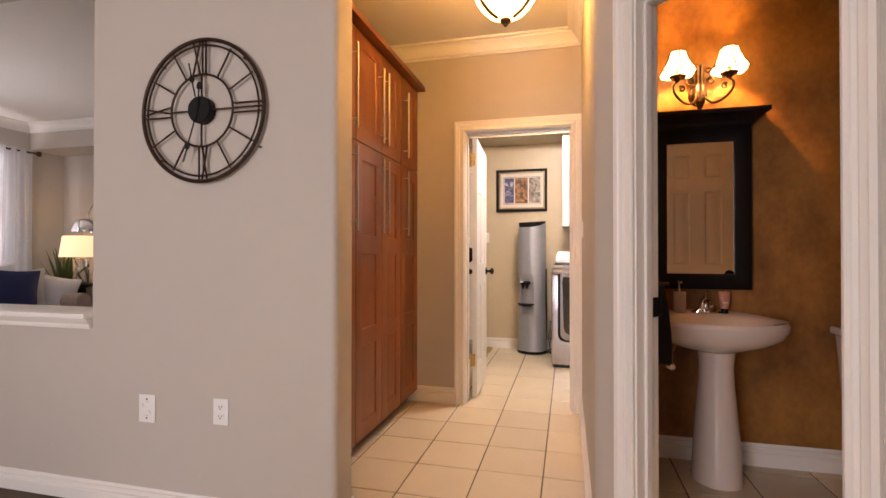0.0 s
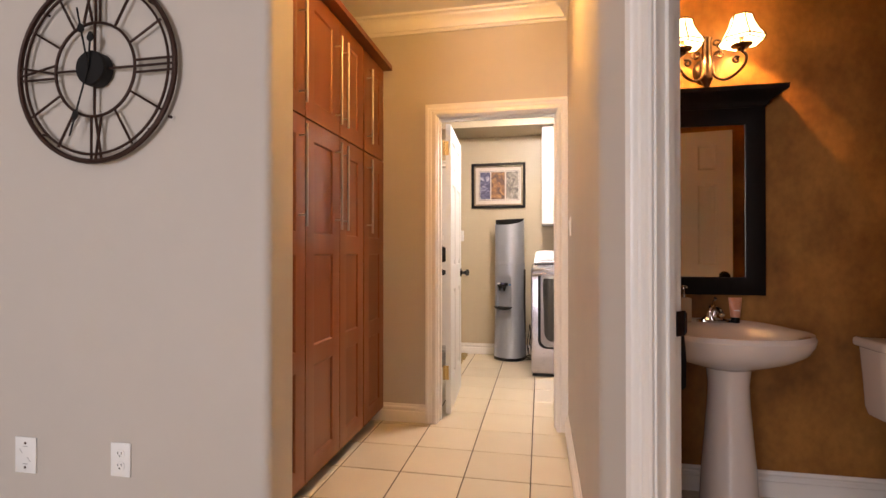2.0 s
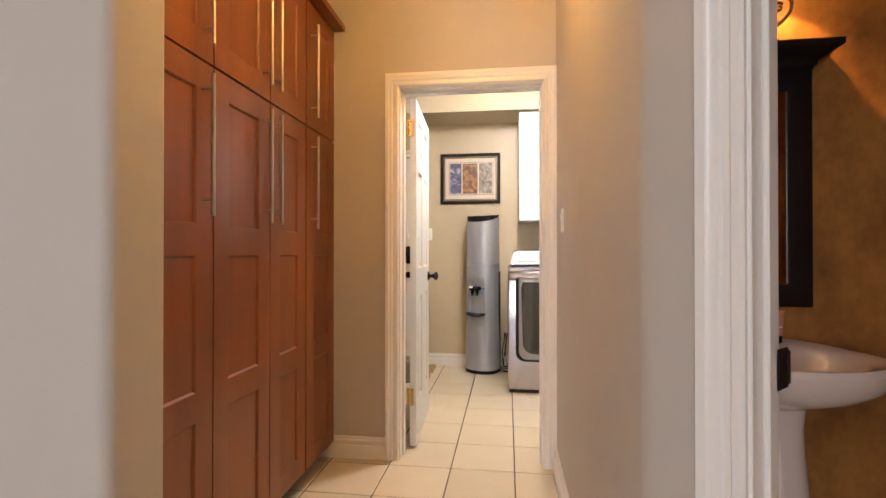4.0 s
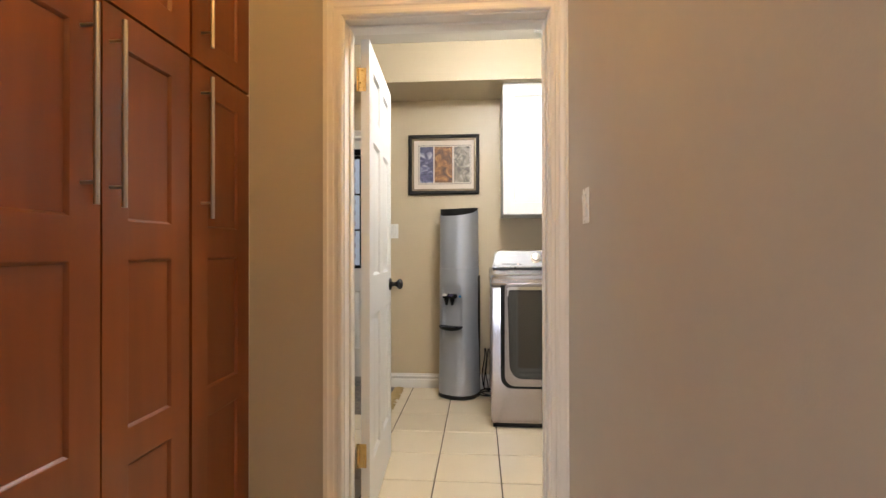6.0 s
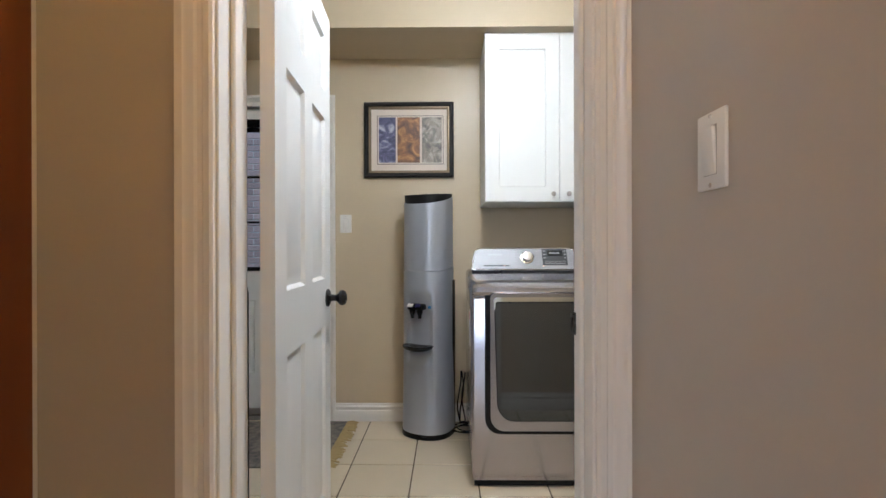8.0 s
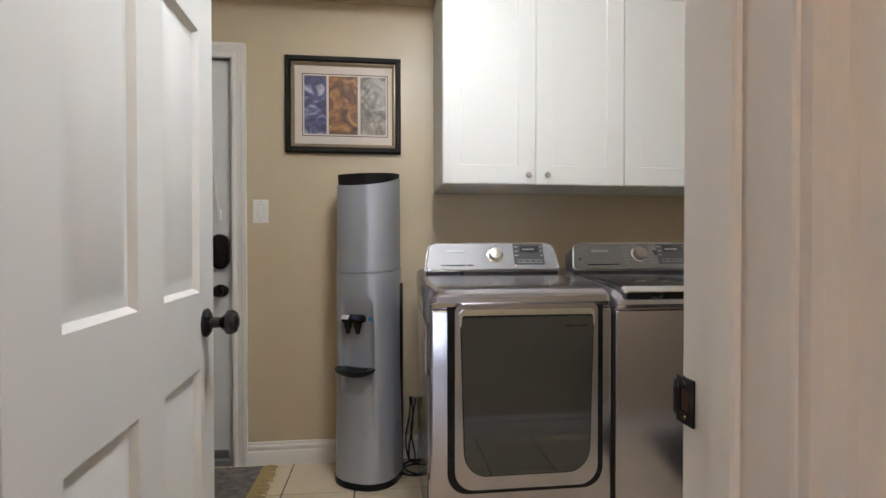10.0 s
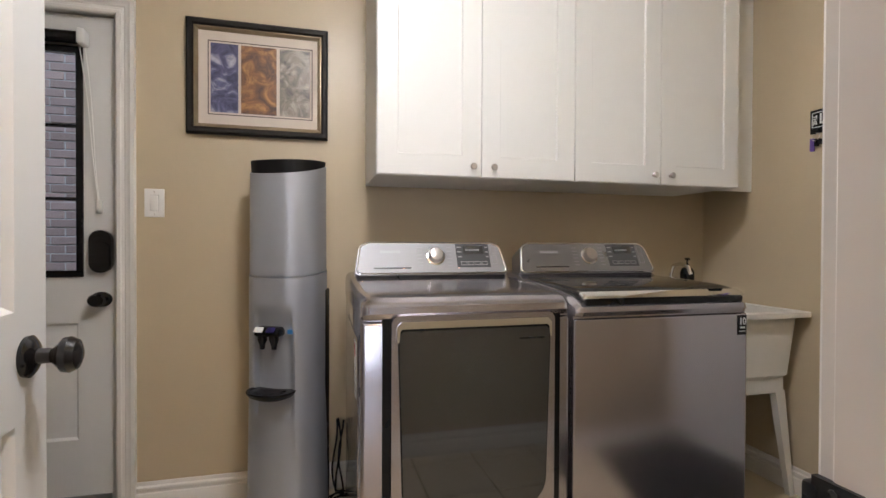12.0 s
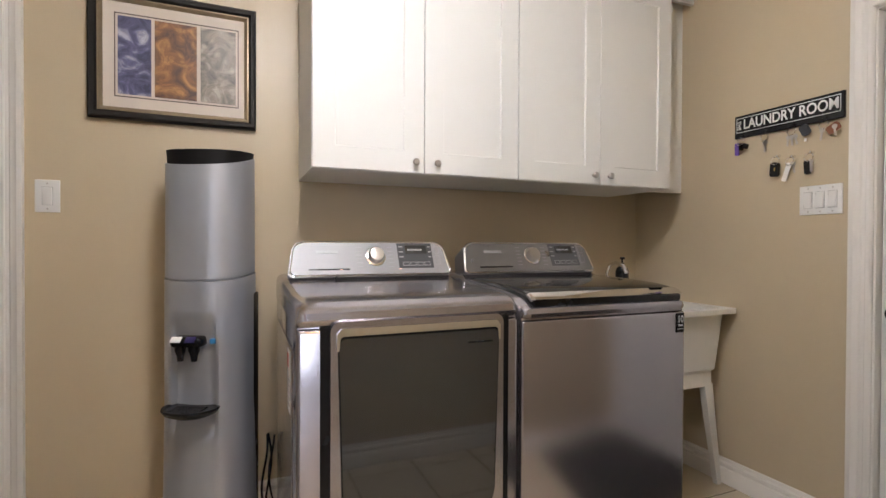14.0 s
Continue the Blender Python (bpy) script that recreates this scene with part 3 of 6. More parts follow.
lathe(bm, [(0, 0.002), (0.004, 0.001), (0.005, 0)], 8, ED @ Matrix.Translation((ew - 0.06, -0.006, 0.025)) @ Matrix.Rotation(radians(90), 4, "X"))
part("door_sweep", bm, STEEL, ob, "grey metal sweep")
bm = bmesh.new()
box(bm, gx0 - 0.01, gx1 + 0.022, -0.010, 0.003, gz0 - 0.018, gz0 + 0.010, 0.002, 1, ED)
box(bm, gx0 - 0.01, gx1 + 0.022, -0.010, 0.003, gz1 - 0.01, gz1 + 0.018, 0.002, 1, ED)
box(bm, gx1 - 0.004, gx1 + 0.022, -0.010, 0.003, gz0, gz1, 0.002, 1, ED)
box(bm, gx0 - 0.012, gx0 + 0.008, -0.010, 0.003, gz0, gz1, 0.002, 1, ED)
lite = part("window_frame", bm, BLACKPL, ob, "black window frame")
pane = part("pane", cube(gx0, gx1, 0.020, 0.024, gz0, gz1, m=ED), CLEAR, ob, "clear glass")
pane.visible_shadow = False
for z in (1.315, 1.625):
    part("muntin", cube(gx0, gx1, 0.012, 0.019, z - 0.007, z + 0.007, 0.001, 1, m=ED), BLACKPL, ob, "thin dark glazing bar")
bm = bmesh.new()
tube(bm, [ED @ Vector((gx0 - 0.01, -0.034, 1.985)), ED @ Vector((gx1 + 0.018, -0.034, 1.985))], 0.026, 18)
part("roller_blind", bm, BLACKPL, ob, "rolled black blind")
bm = bmesh.new()
box(bm, gx1 + 0.018, gx1 + 0.046, -0.062, 0.0, 1.955, 2.020, 0.008, 3, ED)
part("bracket", bm, WHITEPL, ob, "white plastic blind bracket")
bm = bmesh.new()
top, low = ED @ Vector((gx1 + 0.032, -0.035, 1.95)), ED @ Vector((gx1 + 0.088, -0.020, 1.30))
for dx in (-0.010, 0.010):
    pts = [top.lerp(low, k / 14) + Vector((dx * (1 - k / 16) + 0.004 * math.sin(k * 0.4), 0, 0)) for k in range(15)]
    tube(bm, pts, 0.0022, 6)
box(bm, low.x - 0.010, low.x + 0.010, low.y - 0.008, low.y + 0.012, low.z - 0.045, low.z + 0.01, 0.004, 2)
part("bead_chain", bm, WHITEPL, ob, "white bead chain")
bm = bmesh.new()
plate(bm, rounded(ew - 0.099, ew - 0.013, 1.00, 1.182, 0.042, 8), -0.026, 0.0, ED)
plate(bm, rounded(ew - 0.092, ew - 0.020, 1.015, 1.130, 0.028, 8), -0.034, -0.02, ED)
part("keypad_lock", bm, BLACKGL, ob, "glossy black keypad deadbolt")
bm = bmesh.new()
lathe(bm, [(0, 0), (0.034, 0), (0.035, 0.007), (0.014, 0.014), (0.013, 0.032), (0.026, 0.046), (0.030, 0.056), (0.024, 0.068), (0, 0.072)], 28,
      ED @ Matrix.Translation((ew - 0.058, 0, 0.885)) @ Matrix.Rotation(radians(90), 4, "X"), sx=1.2, sy=0.95)
part("door_knob", bm, BLACKGL, ob, "glossy black oval knob")
solid("door_sill", cube(EX0, EX1, LY + 0.002, LY + 0.20, -0.004, 0.028, 0.004), material("grey_aluminium_sill", (0.35, 0.35, 0.35), 0.4, 0.8), "grey aluminium sill under the outside door", "sill", "structure")

# ---------- hall: tall cherry cabinets ----------
CF = -1.125
CM = pose(CF, 0, 0, 0, 0, 90)     # local x is the world's y, the face looks into the hall
UZ0, UZ1, LZ0, LZ1 = 1.770, 2.388, 0.092, 1.762


def bar_handle(door, y, z0, z1):
    bm = bmesh.new()
    x = CF + 0.038
    tube(bm, [(x, y, z0), (x, y, z1)], 0.0065, 12)
    for z in (z0 + 0.05, z1 - 0.05):
        tube(bm, [(CF - 0.001, y, z), (x, y, z)], 0.0042, 8)
    return part("bar_handle", bm, NICKEL, door, "long satin nickel bar handle")


def tall_cabinet(y0, y1, doors, label):
    ob = thing("tall_cabinet", (-1.43, (y0 + y1) / 2, 0), label, "cabinet", "tall cabinets along the hall")
    bm = bmesh.new()
    box(bm, -1.742, CF - 0.022, y0 + 0.001, y1 - 0.001, 0.09, 2.395)
    part("body", bm, CHERRY, ob)
    part("toe_kick", cube(-1.742, CF - 0.085, y0 + 0.001, y1 - 0.001, 0.0, 0.09), TOE, ob, "recessed toe kick with shade in its dark colour")
    for a, b, hy in doors:
        st = 0.088
        for lo, hi, rows, h0, h1 in ((UZ0, UZ1, [(UZ0 + 0.088, UZ1 - 0.082)], 1.817, 2.278), (LZ0, LZ1, [(0.180, 0.617), (0.706, 1.140), (1.237, 1.675)], 1.266, 1.722)):
            bm = bmesh.new()
            panelled(bm, a + 0.0020, b - 0.0020, lo, hi, [(a + st, b - st, r0, r1) for r0, r1 in rows], 0.020, [(0.002, 0.001), (0.008, 0.009)], CM)
            door = part("cabinet_door", bm, CHERRY, ob)
            bar_handle(door, hy, h0, h1)
    return ob


tall_cabinet(1.972, 2.477, [(2.085, 2.477, 2.418)], "tall cherry wood cabinet with shaker doors and bar handles")
tall_cabinet(2.477, 3.228, [(2.479, 2.867, 2.808), (2.869, 3.2230, 2.895)], "tall double cherry wood cabinet with shaker doors and bar handles")
tall_cabinet(3.228, 3.612, [(3.2335, 3.612, 3.286)], "tall narrow cherry wood cabinet beside the end wall")
bm = bmesh.new()
sweep(bm, [(CF - 0.002, 3.627), (CF - 0.002, 1.972)], [(0.0, 2.396), (-0.010, 2.396), (-0.014, 2.402), (-0.024, 2.408), (-0.026, 2.424), (-0.020, 2.428), (0.06, 2.428), (0.06, 2.396)][::-1], flat_place)
solid("cabinet_crown", bm, CHERRY, "dark cherry crown strip along the tall cabinets", "moulding", "structure")
solid("cabinet_filler", cube(CF - 0.30, CF - 0.006, 3.613, 3.629, 0.09, 2.394), TRIM, "narrow white filler strip between cabinet and wall", "filler strip", "structure")


# grey that stands for the shade in the gap round a rocker
GAPGREY = material("gap_shade_grey", (0.42, 0.41, 0.40), 0.6, vary=0.02)


def wall_plate(name, m, w, h, cat, label, rockers=0, outlet=False, dial=False):
    """A cover plate whose face looks along -y of m."""
    ob = thing(name, m, label, cat)
    bm = bmesh.new()
    box(bm, -w / 2, w / 2, -0.006, 0.0, -h / 2, h / 2, 0.0025, 2, m)
    part("cover_plate", bm, WHITEPL, ob)
    n = max(rockers, 1)
    for k in range(rockers):
        cx = (k - (n - 1) / 2) * 0.046
        bm = bmesh.new()
        box(bm, cx - 0.0170, cx + 0.0170, -0.0064, -0.003, -0.0345, 0.0345, 0.0005, 1, m)
        part("switch_gap", bm, GAPGREY, ob, "narrow grey strip for the gap's shade round the rocker")
        bm = bmesh.new()
        box(bm, cx - 0.0155, cx + 0.0155, -0.0105, -0.004, -0.033, 0.033, 0.002, 2, m @ Matrix.Rotation(radians(5 if k == 0 else -5), 4, "X"))
        part("rocker", bm, WHITEPL, ob)
        for dz in (-1, 1):
            bm = bmesh.new()
            lathe(bm, [(0, 0.0015), (0.003, 0.001), (0.0034, 0)], 10, m @ Matrix.Translation((cx, -0.006, dz * 0.048)) @ Matrix.Rotation(radians(90), 4, "X"))
            part("screw", bm, NICKEL, ob)
    if outlet:
        for dz in (-0.020, 0.020):
            bm = bmesh.new()
            plate(bm, rounded(-0.017, 0.017, dz - 0.014, dz + 0.014, 0.009), -0.0085, -0.005, m)
            socket = part("socket", bm, WHITEPL, ob)
            for a, b, z0, z1 in ((-0.008, -0.0055, 0, 0.008), (0.0055, 0.008, 0, 0.008), (-0.0025, 0.0025, -0.009, -0.004)):
                part("slot", cube(a, b, -0.0088, -0.008, dz + z0, dz + z1, m=m), BLACKPL, socket, "dark slot")
    if dial:
        for z, ang in ((0.042, 0), (-0.042, 0)):
            bm = bmesh.new()
            lathe(bm, [(0, 0.002), (0.004, 0.0015), (0.0045, 0)], 10, m @ Matrix.Translation((0, -0.006, z)) @ Matrix.Rotation(radians(90), 4, "X"))
            part("screw", bm, BRONZE, ob)
        for x, z, r in ((0, 0.030, 0), (0, -0.030, 0), (-0.018, 0.014, 50), (0.016, -0.014, 50)):
            mm = m @ Matrix.Translation((x, 0, z)) @ Matrix.Rotation(radians(r), 4, "Y")
            part("groove", cube(-0.010, 0.010, -0.0066, -0.0055, -0.001, 0.001, m=mm), STEEL, ob, "thin grey groove")
    return ob


wall_plate("cable_plate", pose(-1.824, YA, 0.447), 0.088, 0.124, "wall plate", "white plastic blank cover plate on greige wall", dial=True)
wall_plate("electrical_outlet", pose(-1.438, YA, 0.462), 0.076, 0.112, "outlet", "white plastic double outlet on greige wall", outlet=True)
wall_plate("light_switch", pose(0.10, 3.300, 1.298, 0, 0, -90), 0.072, 0.108, "switch", "white rocker light switch on beige hall wall", rockers=1)
wall_plate("light_switch", pose(-0.962, LY, 1.332), 0.078, 0.122, "switch", "white rocker light switch on tan laundry wall", rockers=1)
wall_plate("triple_switch", pose(RX, 4.904, 1.346, 0, 0, -90), 0.160, 0.120, "switch", "white triple rocker switch plate on tan wall", rockers=3)

# ---------- wall clock ----------
CC = Vector((-1.527, YA - 0.022, 1.758))
ob = thing("wall_clock", (CC.x, YA, CC.z), "large dark iron open-frame clock with roman numerals", "clock")


def ring(r, rad, y=0.0, seg=64, n=8):
    bm = bmesh.new()
    tube(bm, [(CC.x + r * math.cos(2 * math.pi * k / seg), CC.y + y, CC.z + r * math.sin(2 * math.pi * k / seg)) for k in range(seg)], rad, n, closed=True)
    return bm


part("outer_ring", ring(0.306, 0.0085), IRON, ob)
part("second_ring", ring(0.282, 0.0045), IRON, ob)
part("inner_ring", ring(0.156, 0.0050), IRON, ob)


def clock_bar(name, r0, r1, angle, off=0.0, tilt=0.0, w=0.0042):
    """A bar from r0 to r1, at an angle clockwise from twelve, set off sideways; tilt slants it."""
    a = radians(angle)
    d, s = Vector((math.sin(a), 0, math.cos(a))), Vector((math.cos(a), 0, -math.sin(a)))
    bm = bmesh.new()
    tube(bm, [CC + d * r0 + s * (off + tilt), CC + d * r1 + s * (off - tilt)], w, 6)
    return part(name, bm, IRON, ob)


for h in (1, 2, 4, 5, 7, 8, 10, 11):
    clock_bar("numeral_bar", 0.156, 0.292, h * 30)
for off in (-0.020, 0, 0.020):
    clock_bar("numeral_bar", 0.156, 0.300, 90, off)
for off, tilt in ((0.004, 0), (0.020, 0), (-0.026, 0.018), (-0.026, -0.018)):
    clock_bar("numeral_bar", 0.156, 0.300, 0, off, tilt)
for off, tilt in ((0.012, 0), (-0.012, 0.012), (-0.012, -0.012)):
    clock_bar("numeral_bar", 0.156, 0.300, 180, off if tilt == 0 else off - 0.004, tilt)
for off, tilt in ((-0.020, 0), (0.010, 0.014), (0.010, -0.014)):
    clock_bar("numeral_bar", 0.156, 0.300, 270, off, tilt)
for a in (0, 90, 180, 270):
    clock_bar("spoke", 0.05, 0.156, a)
bm = bmesh.new()
lathe(bm, [(0, 0.020), (0.054, 0.020), (0.058, 0.014), (0.058, -0.016), (0, -0.016)], 40, Matrix.Translation(CC) @ Matrix.Rotation(radians(90), 4, "X"))
part("hub", bm, MATTBLACK, ob, "matt black round movement housing")


def clock_hand(angle, length, spade):
    a = radians(angle)
    m = Matrix.Translation(CC + Vector((0, -0.024, 0))) @ Matrix.Rotation(a, 4, "Y")
    bm = bmesh.new()
    box(bm, -0.0030, 0.0030, -0.001, 0.001, 0, length, m=m)
    plate(bm, [(0.012 * math.sin(2 * math.pi * k / 16) * (1 - 0.25 * math.cos(2 * math.pi * k / 16)), spade + 0.017 * math.cos(2 * math.pi * k / 16)) for k in range(16)][::-1], -0.0015, 0.0015, m)
    return part("clock_hand", bm, MATTBLACK, ob, "slim black spade hand")


clock_hand(-13, 0.205, 0.135)
clock_hand(4, 0.112, 0.100)
clock_hand(198, 0.235, 0.165)
bm = bmesh.new()
lathe(bm, [(0, 0.012), (0.005, 0.010), (0.005, 0)], 10, Matrix.Translation((CC.x + 0.285, YA - 0.012, CC.z - 0.172)) @ Matrix.Rotation(radians(90), 4, "X"))
part("fixing_stud", bm, IRON, ob)
for a in (45, 135, 225, 315):
    bm = bmesh.new()
    tube(bm, [CC + Vector((0.294 * math.cos(radians(a)), 0, 0.294 * math.sin(radians(a)))), Vector((CC.x + 0.294 * math.cos(radians(a)), YA, CC.z + 0.294 * math.sin(radians(a))))], 0.004, 6)
    part("stand_off", bm, IRON, ob)

# ---------- hall ceiling light ----------
BL = Vector((-0.300, 2.46, 0))
ob = thing("ceiling_light", (BL.x, BL.y, CH), "bronze semi-flush ceiling light with glowing alabaster bowl", "ceiling light")
HALLWARM = (1.0, 0.525, 0.125)
BOWL = glowing("lit_alabaster", HALLWARM, 31.0)
at = Matrix.Translation(BL)
bm = bmesh.new()
prof = [(0.0, 2.322), (0.040, 2.327), (0.090, 2.352), (0.128, 2.390), (0.150, 2.426), (0.162, 2.470)]
lathe(bm, prof + [(r - 0.006, z + 0.004) for r, z in prof[::-1]][:-1] + [(0, 2.341)], 40, at)
part("bowl", bm, BOWL, ob, "glowing amber glass bowl")
bm = bmesh.new()
lathe(bm, [(0, 2.286), (0.009, 2.289), (0.012, 2.297), (0.009, 2.303), (0.024, 2.308), (0.030, 2.318), (0.026, 2.330), (0, 2.332)], 24, at)
part("finial", bm, BRONZE, ob, "dark bronze finial")
for k in range(3):
    a = radians(k * 120 - 23)
    bm = bmesh.new()
    pts = [(r + 0.004, z - 0.004) for r, z in prof[1:]] + [(0.172, 2.50), (0.12, 2.60), (0.04, 2.68)]
    tube(bm, [BL + Vector((r * math.cos(a), r * math.sin(a), z)) for r, z in pts], 0.010, 8)
    part("rib", bm, BRONZE, ob, "dark bronze rib")
bm = bmesh.new()
lathe(bm, [(0, CH), (0.07, CH), (0.07, CH - 0.012), (0.045, CH - 0.03), (0.012, CH - 0.045), (0.012, 2.66), (0.03, 2.65), (0, 2.64)], 28, at)
part("canopy", bm, BRONZE, ob, "bronze canopy and stem")
lamp("hall_bulb", "POINT", pose(BL.x, BL.y, 2.50), 14, HALLWARM, 0.06)

# ---------- powder room ----------
PY = 2.98
ob = thing("wall_mirror", (0.70, PY, 0.95), "black wooden framed mirror with crown top above the sink", "mirror")
fx0, fx1 = 0.452, 0.958
g0, g1, h0, h1 = 0.534, 0.876, 1.027, 1.752
MY = 2.935
bm = bmesh.new()
sweep(bm, [(g0, h0), (g1, h0), (g1, h1), (g0, h1)], [(0.004, MY + 0.008), (0.004, MY - 0.002), (0, MY - 0.008), (-0.02, MY - 0.012), (-0.06, MY - 0.012), (-0.080, MY - 0.004), (-0.082, PY - 0.002), (0.004, PY - 0.002)], lambda p, h: (p.x, h, p.y), closed=True)
box(bm, fx0, fx1, MY - 0.010, PY - 0.003, 1.826, 1.862, 0.003)
part("frame", bm, BLACKWOOD, ob)
bm = bmesh.new()
sweep(bm, [(fx1, PY - 0.003), (fx1, MY), (fx0, MY), (fx0, PY - 0.003)][::-1], [(0, 1.838), (-0.010, 1.838), (-0.014, 1.852), (-0.034, 1.866), (-0.052, 1.882), (-0.070, 1.890), (-0.072, 1.912), (0, 1.912)], flat_place)
box(bm, fx0, fx1, MY, PY - 0.003, 1.836, 1.912)
part("crown", bm, BLACKWOOD, ob, "black stepped crown")
part("glass", cube(g0 - 0.003, g1 + 0.003, MY + 0.003, MY + 0.007, h0 - 0.003, h1 + 0.003), MIRROR, ob, "silvered mirror glass")

# two-armed wall lamp above it
SC = Vector((0.706, PY, 2.020))
ob = thing("wall_lamp", SC, "bronze scrolled double wall lamp with lit fabric shades", "wall lamp")
SHADE = glowing("lit_cream_shade", (1.0, 0.60, 0.26), 13.0, (0.75, 0.62, 0.42))
BULB = glowing("lit_bulb", (1.0, 0.72, 0.40), 30.0)
bm = bmesh.new()
lathe(bm, [(0, 0.030), (0.022, 0.028), (0.040, 0.016), (0.050, 0.0), (0, 0)], 28, Matrix.Translation(SC) @ Matrix.Rotation(radians(90), 4, "X"), sy=1.25)
lathe(bm, [(0, -0.10), (0.008, -0.094), (0.014, -0.08), (0.020, -0.060), (0.028, -0.052), (0.030, 0.03), (0.022, 0.045), (0.020, 0.13), (0.024, 0.145), (0.010, 0.155), (0, 0.156)], 20, Matrix.Translation(SC + Vector((0, -0.045, 0))))
part("back_plate", bm, BRONZE, ob)


def scroll(cx, cz, r0, r1, a0, turns, n=26):
    return [(cx + (r0 + (r1 - r0) * k / n) * math.cos(radians(a0) + turns * 2 * math.pi * k / n), cz + (r0 + (r1 - r0) * k / n) * math.sin(radians(a0) + turns * 2 * math.pi * k / n)) for k in range(n + 1)]


for sg in (-1, 1):
    ax = SC.x + sg * 0.126
    ay = PY - 0.115
    arm_pts = []
    ctrl = [(0.018, 0.030), (0.024, -0.035), (0.060, -0.066), (0.105, -0.050), (0.140, -0.010), (0.146, 0.030), (0.126, 0.052)]
    for k in range(25):
        u = k / 24 * (len(ctrl) - 1)
        i = min(int(u), len(ctrl) - 2)
        f = u - i
        p0, p1, p2, p3 = ctrl[max(i - 1, 0)], ctrl[i], ctrl[i + 1], ctrl[min(i + 2, len(ctrl) - 1)]
        q = [0.5 * (2 * p1[c] + (p2[c] - p0[c]) * f + (2 * p0[c] - 5 * p1[c] + 4 * p2[c] - p3[c]) * f * f + (3 * p1[c] - p0[c] - 3 * p2[c] + p3[c]) * f ** 3) for c in (0, 1)]
        arm_pts.append((SC.x + sg * q[0], PY - 0.05 - 0.065 * min(1, k / 16), SC.z + q[1]))
    bm = bmesh.new()
    tube(bm, arm_pts, 0.0065, 8)
    tube(bm, [(SC.x + sg * x, PY - 0.06, SC.z + z) for x, z in scroll(0.052, 0.060, 0.022, 0.006, 200, -1.3)], 0.005, 6)
    tube(bm, [(SC.x + sg * x, PY - 0.055, SC.z + z) for x, z in scroll(0.040, 0.118, 0.020, 0.006, -80, 1.2)] + [], 0.005, 6)
    tube(bm, [(SC.x + sg * 0.030, PY - 0.055, SC.z + 0.06), (SC.x + sg * 0.054, PY - 0.055, SC.z + 0.085), (SC.x + sg * 0.058, PY - 0.055, SC.z + 0.115)], 0.005, 6)
    tube(bm, [(SC.x + sg * x, ay, SC.z + z) for x, z in scroll(0.104, 0.010, 0.018, 0.005, 40, 1.2)], 0.005, 6)
    part("arm", bm, BRONZE, ob, "scrolled bronze arm")
    base = Matrix.Translation((ax, ay, SC.z))
    bm = bmesh.new()
    lathe(bm, [(0, 0.048), (0.012, 0.050), (0.018, 0.062), (0.042, 0.070), (0.046, 0.078), (0.040, 0.082), (0.012, 0.080), (0.011, 0.118), (0, 0.118)], 24, base)
    part("candle_cup", bm, BRONZE, ob, "dark bronze cup")
    bm = bmesh.new()
    pr = [(0.088, 0.084), (0.094, 0.100), (0.070, 0.135), (0.052, 0.172), (0.042, 0.208)]
    lathe(bm, pr + [(r - 0.0025, z) for r, z in pr[::-1]] + [pr[0]], 6, base, turn=radians(30))
    shade = part("shade", bm, SHADE, ob, "glowing six-sided cream fabric shade")
    for k in range(6):
        a = radians(30 + 60 * k)
        bm = bmesh.new()
        tube(bm, [Vector((ax + (r + 0.001) * math.cos(a), ay + (r + 0.001) * math.sin(a), SC.z + z)) for r, z in pr], 0.0034, 6)
        part("seam", bm, BRONZE, shade, "thin dark seam")
    for r, z in ((pr[0][0] + 0.001, pr[0][1]), (pr[1][0] + 0.001, pr[1][1]), (pr[-1][0] + 0.001, pr[-1][1])):
        bm = bmesh.new()
        tube(bm, [Vector((ax + r * math.cos(radians(30 + 60 * k)), ay + r * math.sin(radians(30 + 60 * k)), SC.z + z)) for k in range(6)], 0.0032, 6, closed=True)
        part("seam", bm, BRONZE, shade, "thin dark seam")
    bm = bmesh.new()
    lathe(bm, [(0, 0.118), (0.010, 0.122), (0.016, 0.145), (0.012, 0.170), (0, 0.190)], 14, base)
    part("bulb", bm, BULB, ob, "lit candle bulb")
    lamp("wall_lamp_glow", "POINT", pose(ax, ay, SC.z + 0.150), 92.0, WARM, 0.02)

# pedestal sink
SX, SY = 0.712, 2.722
ob = thing("pedestal_sink", (SX, SY, 0), "white porcelain pedestal sink with oval basin", "sink")


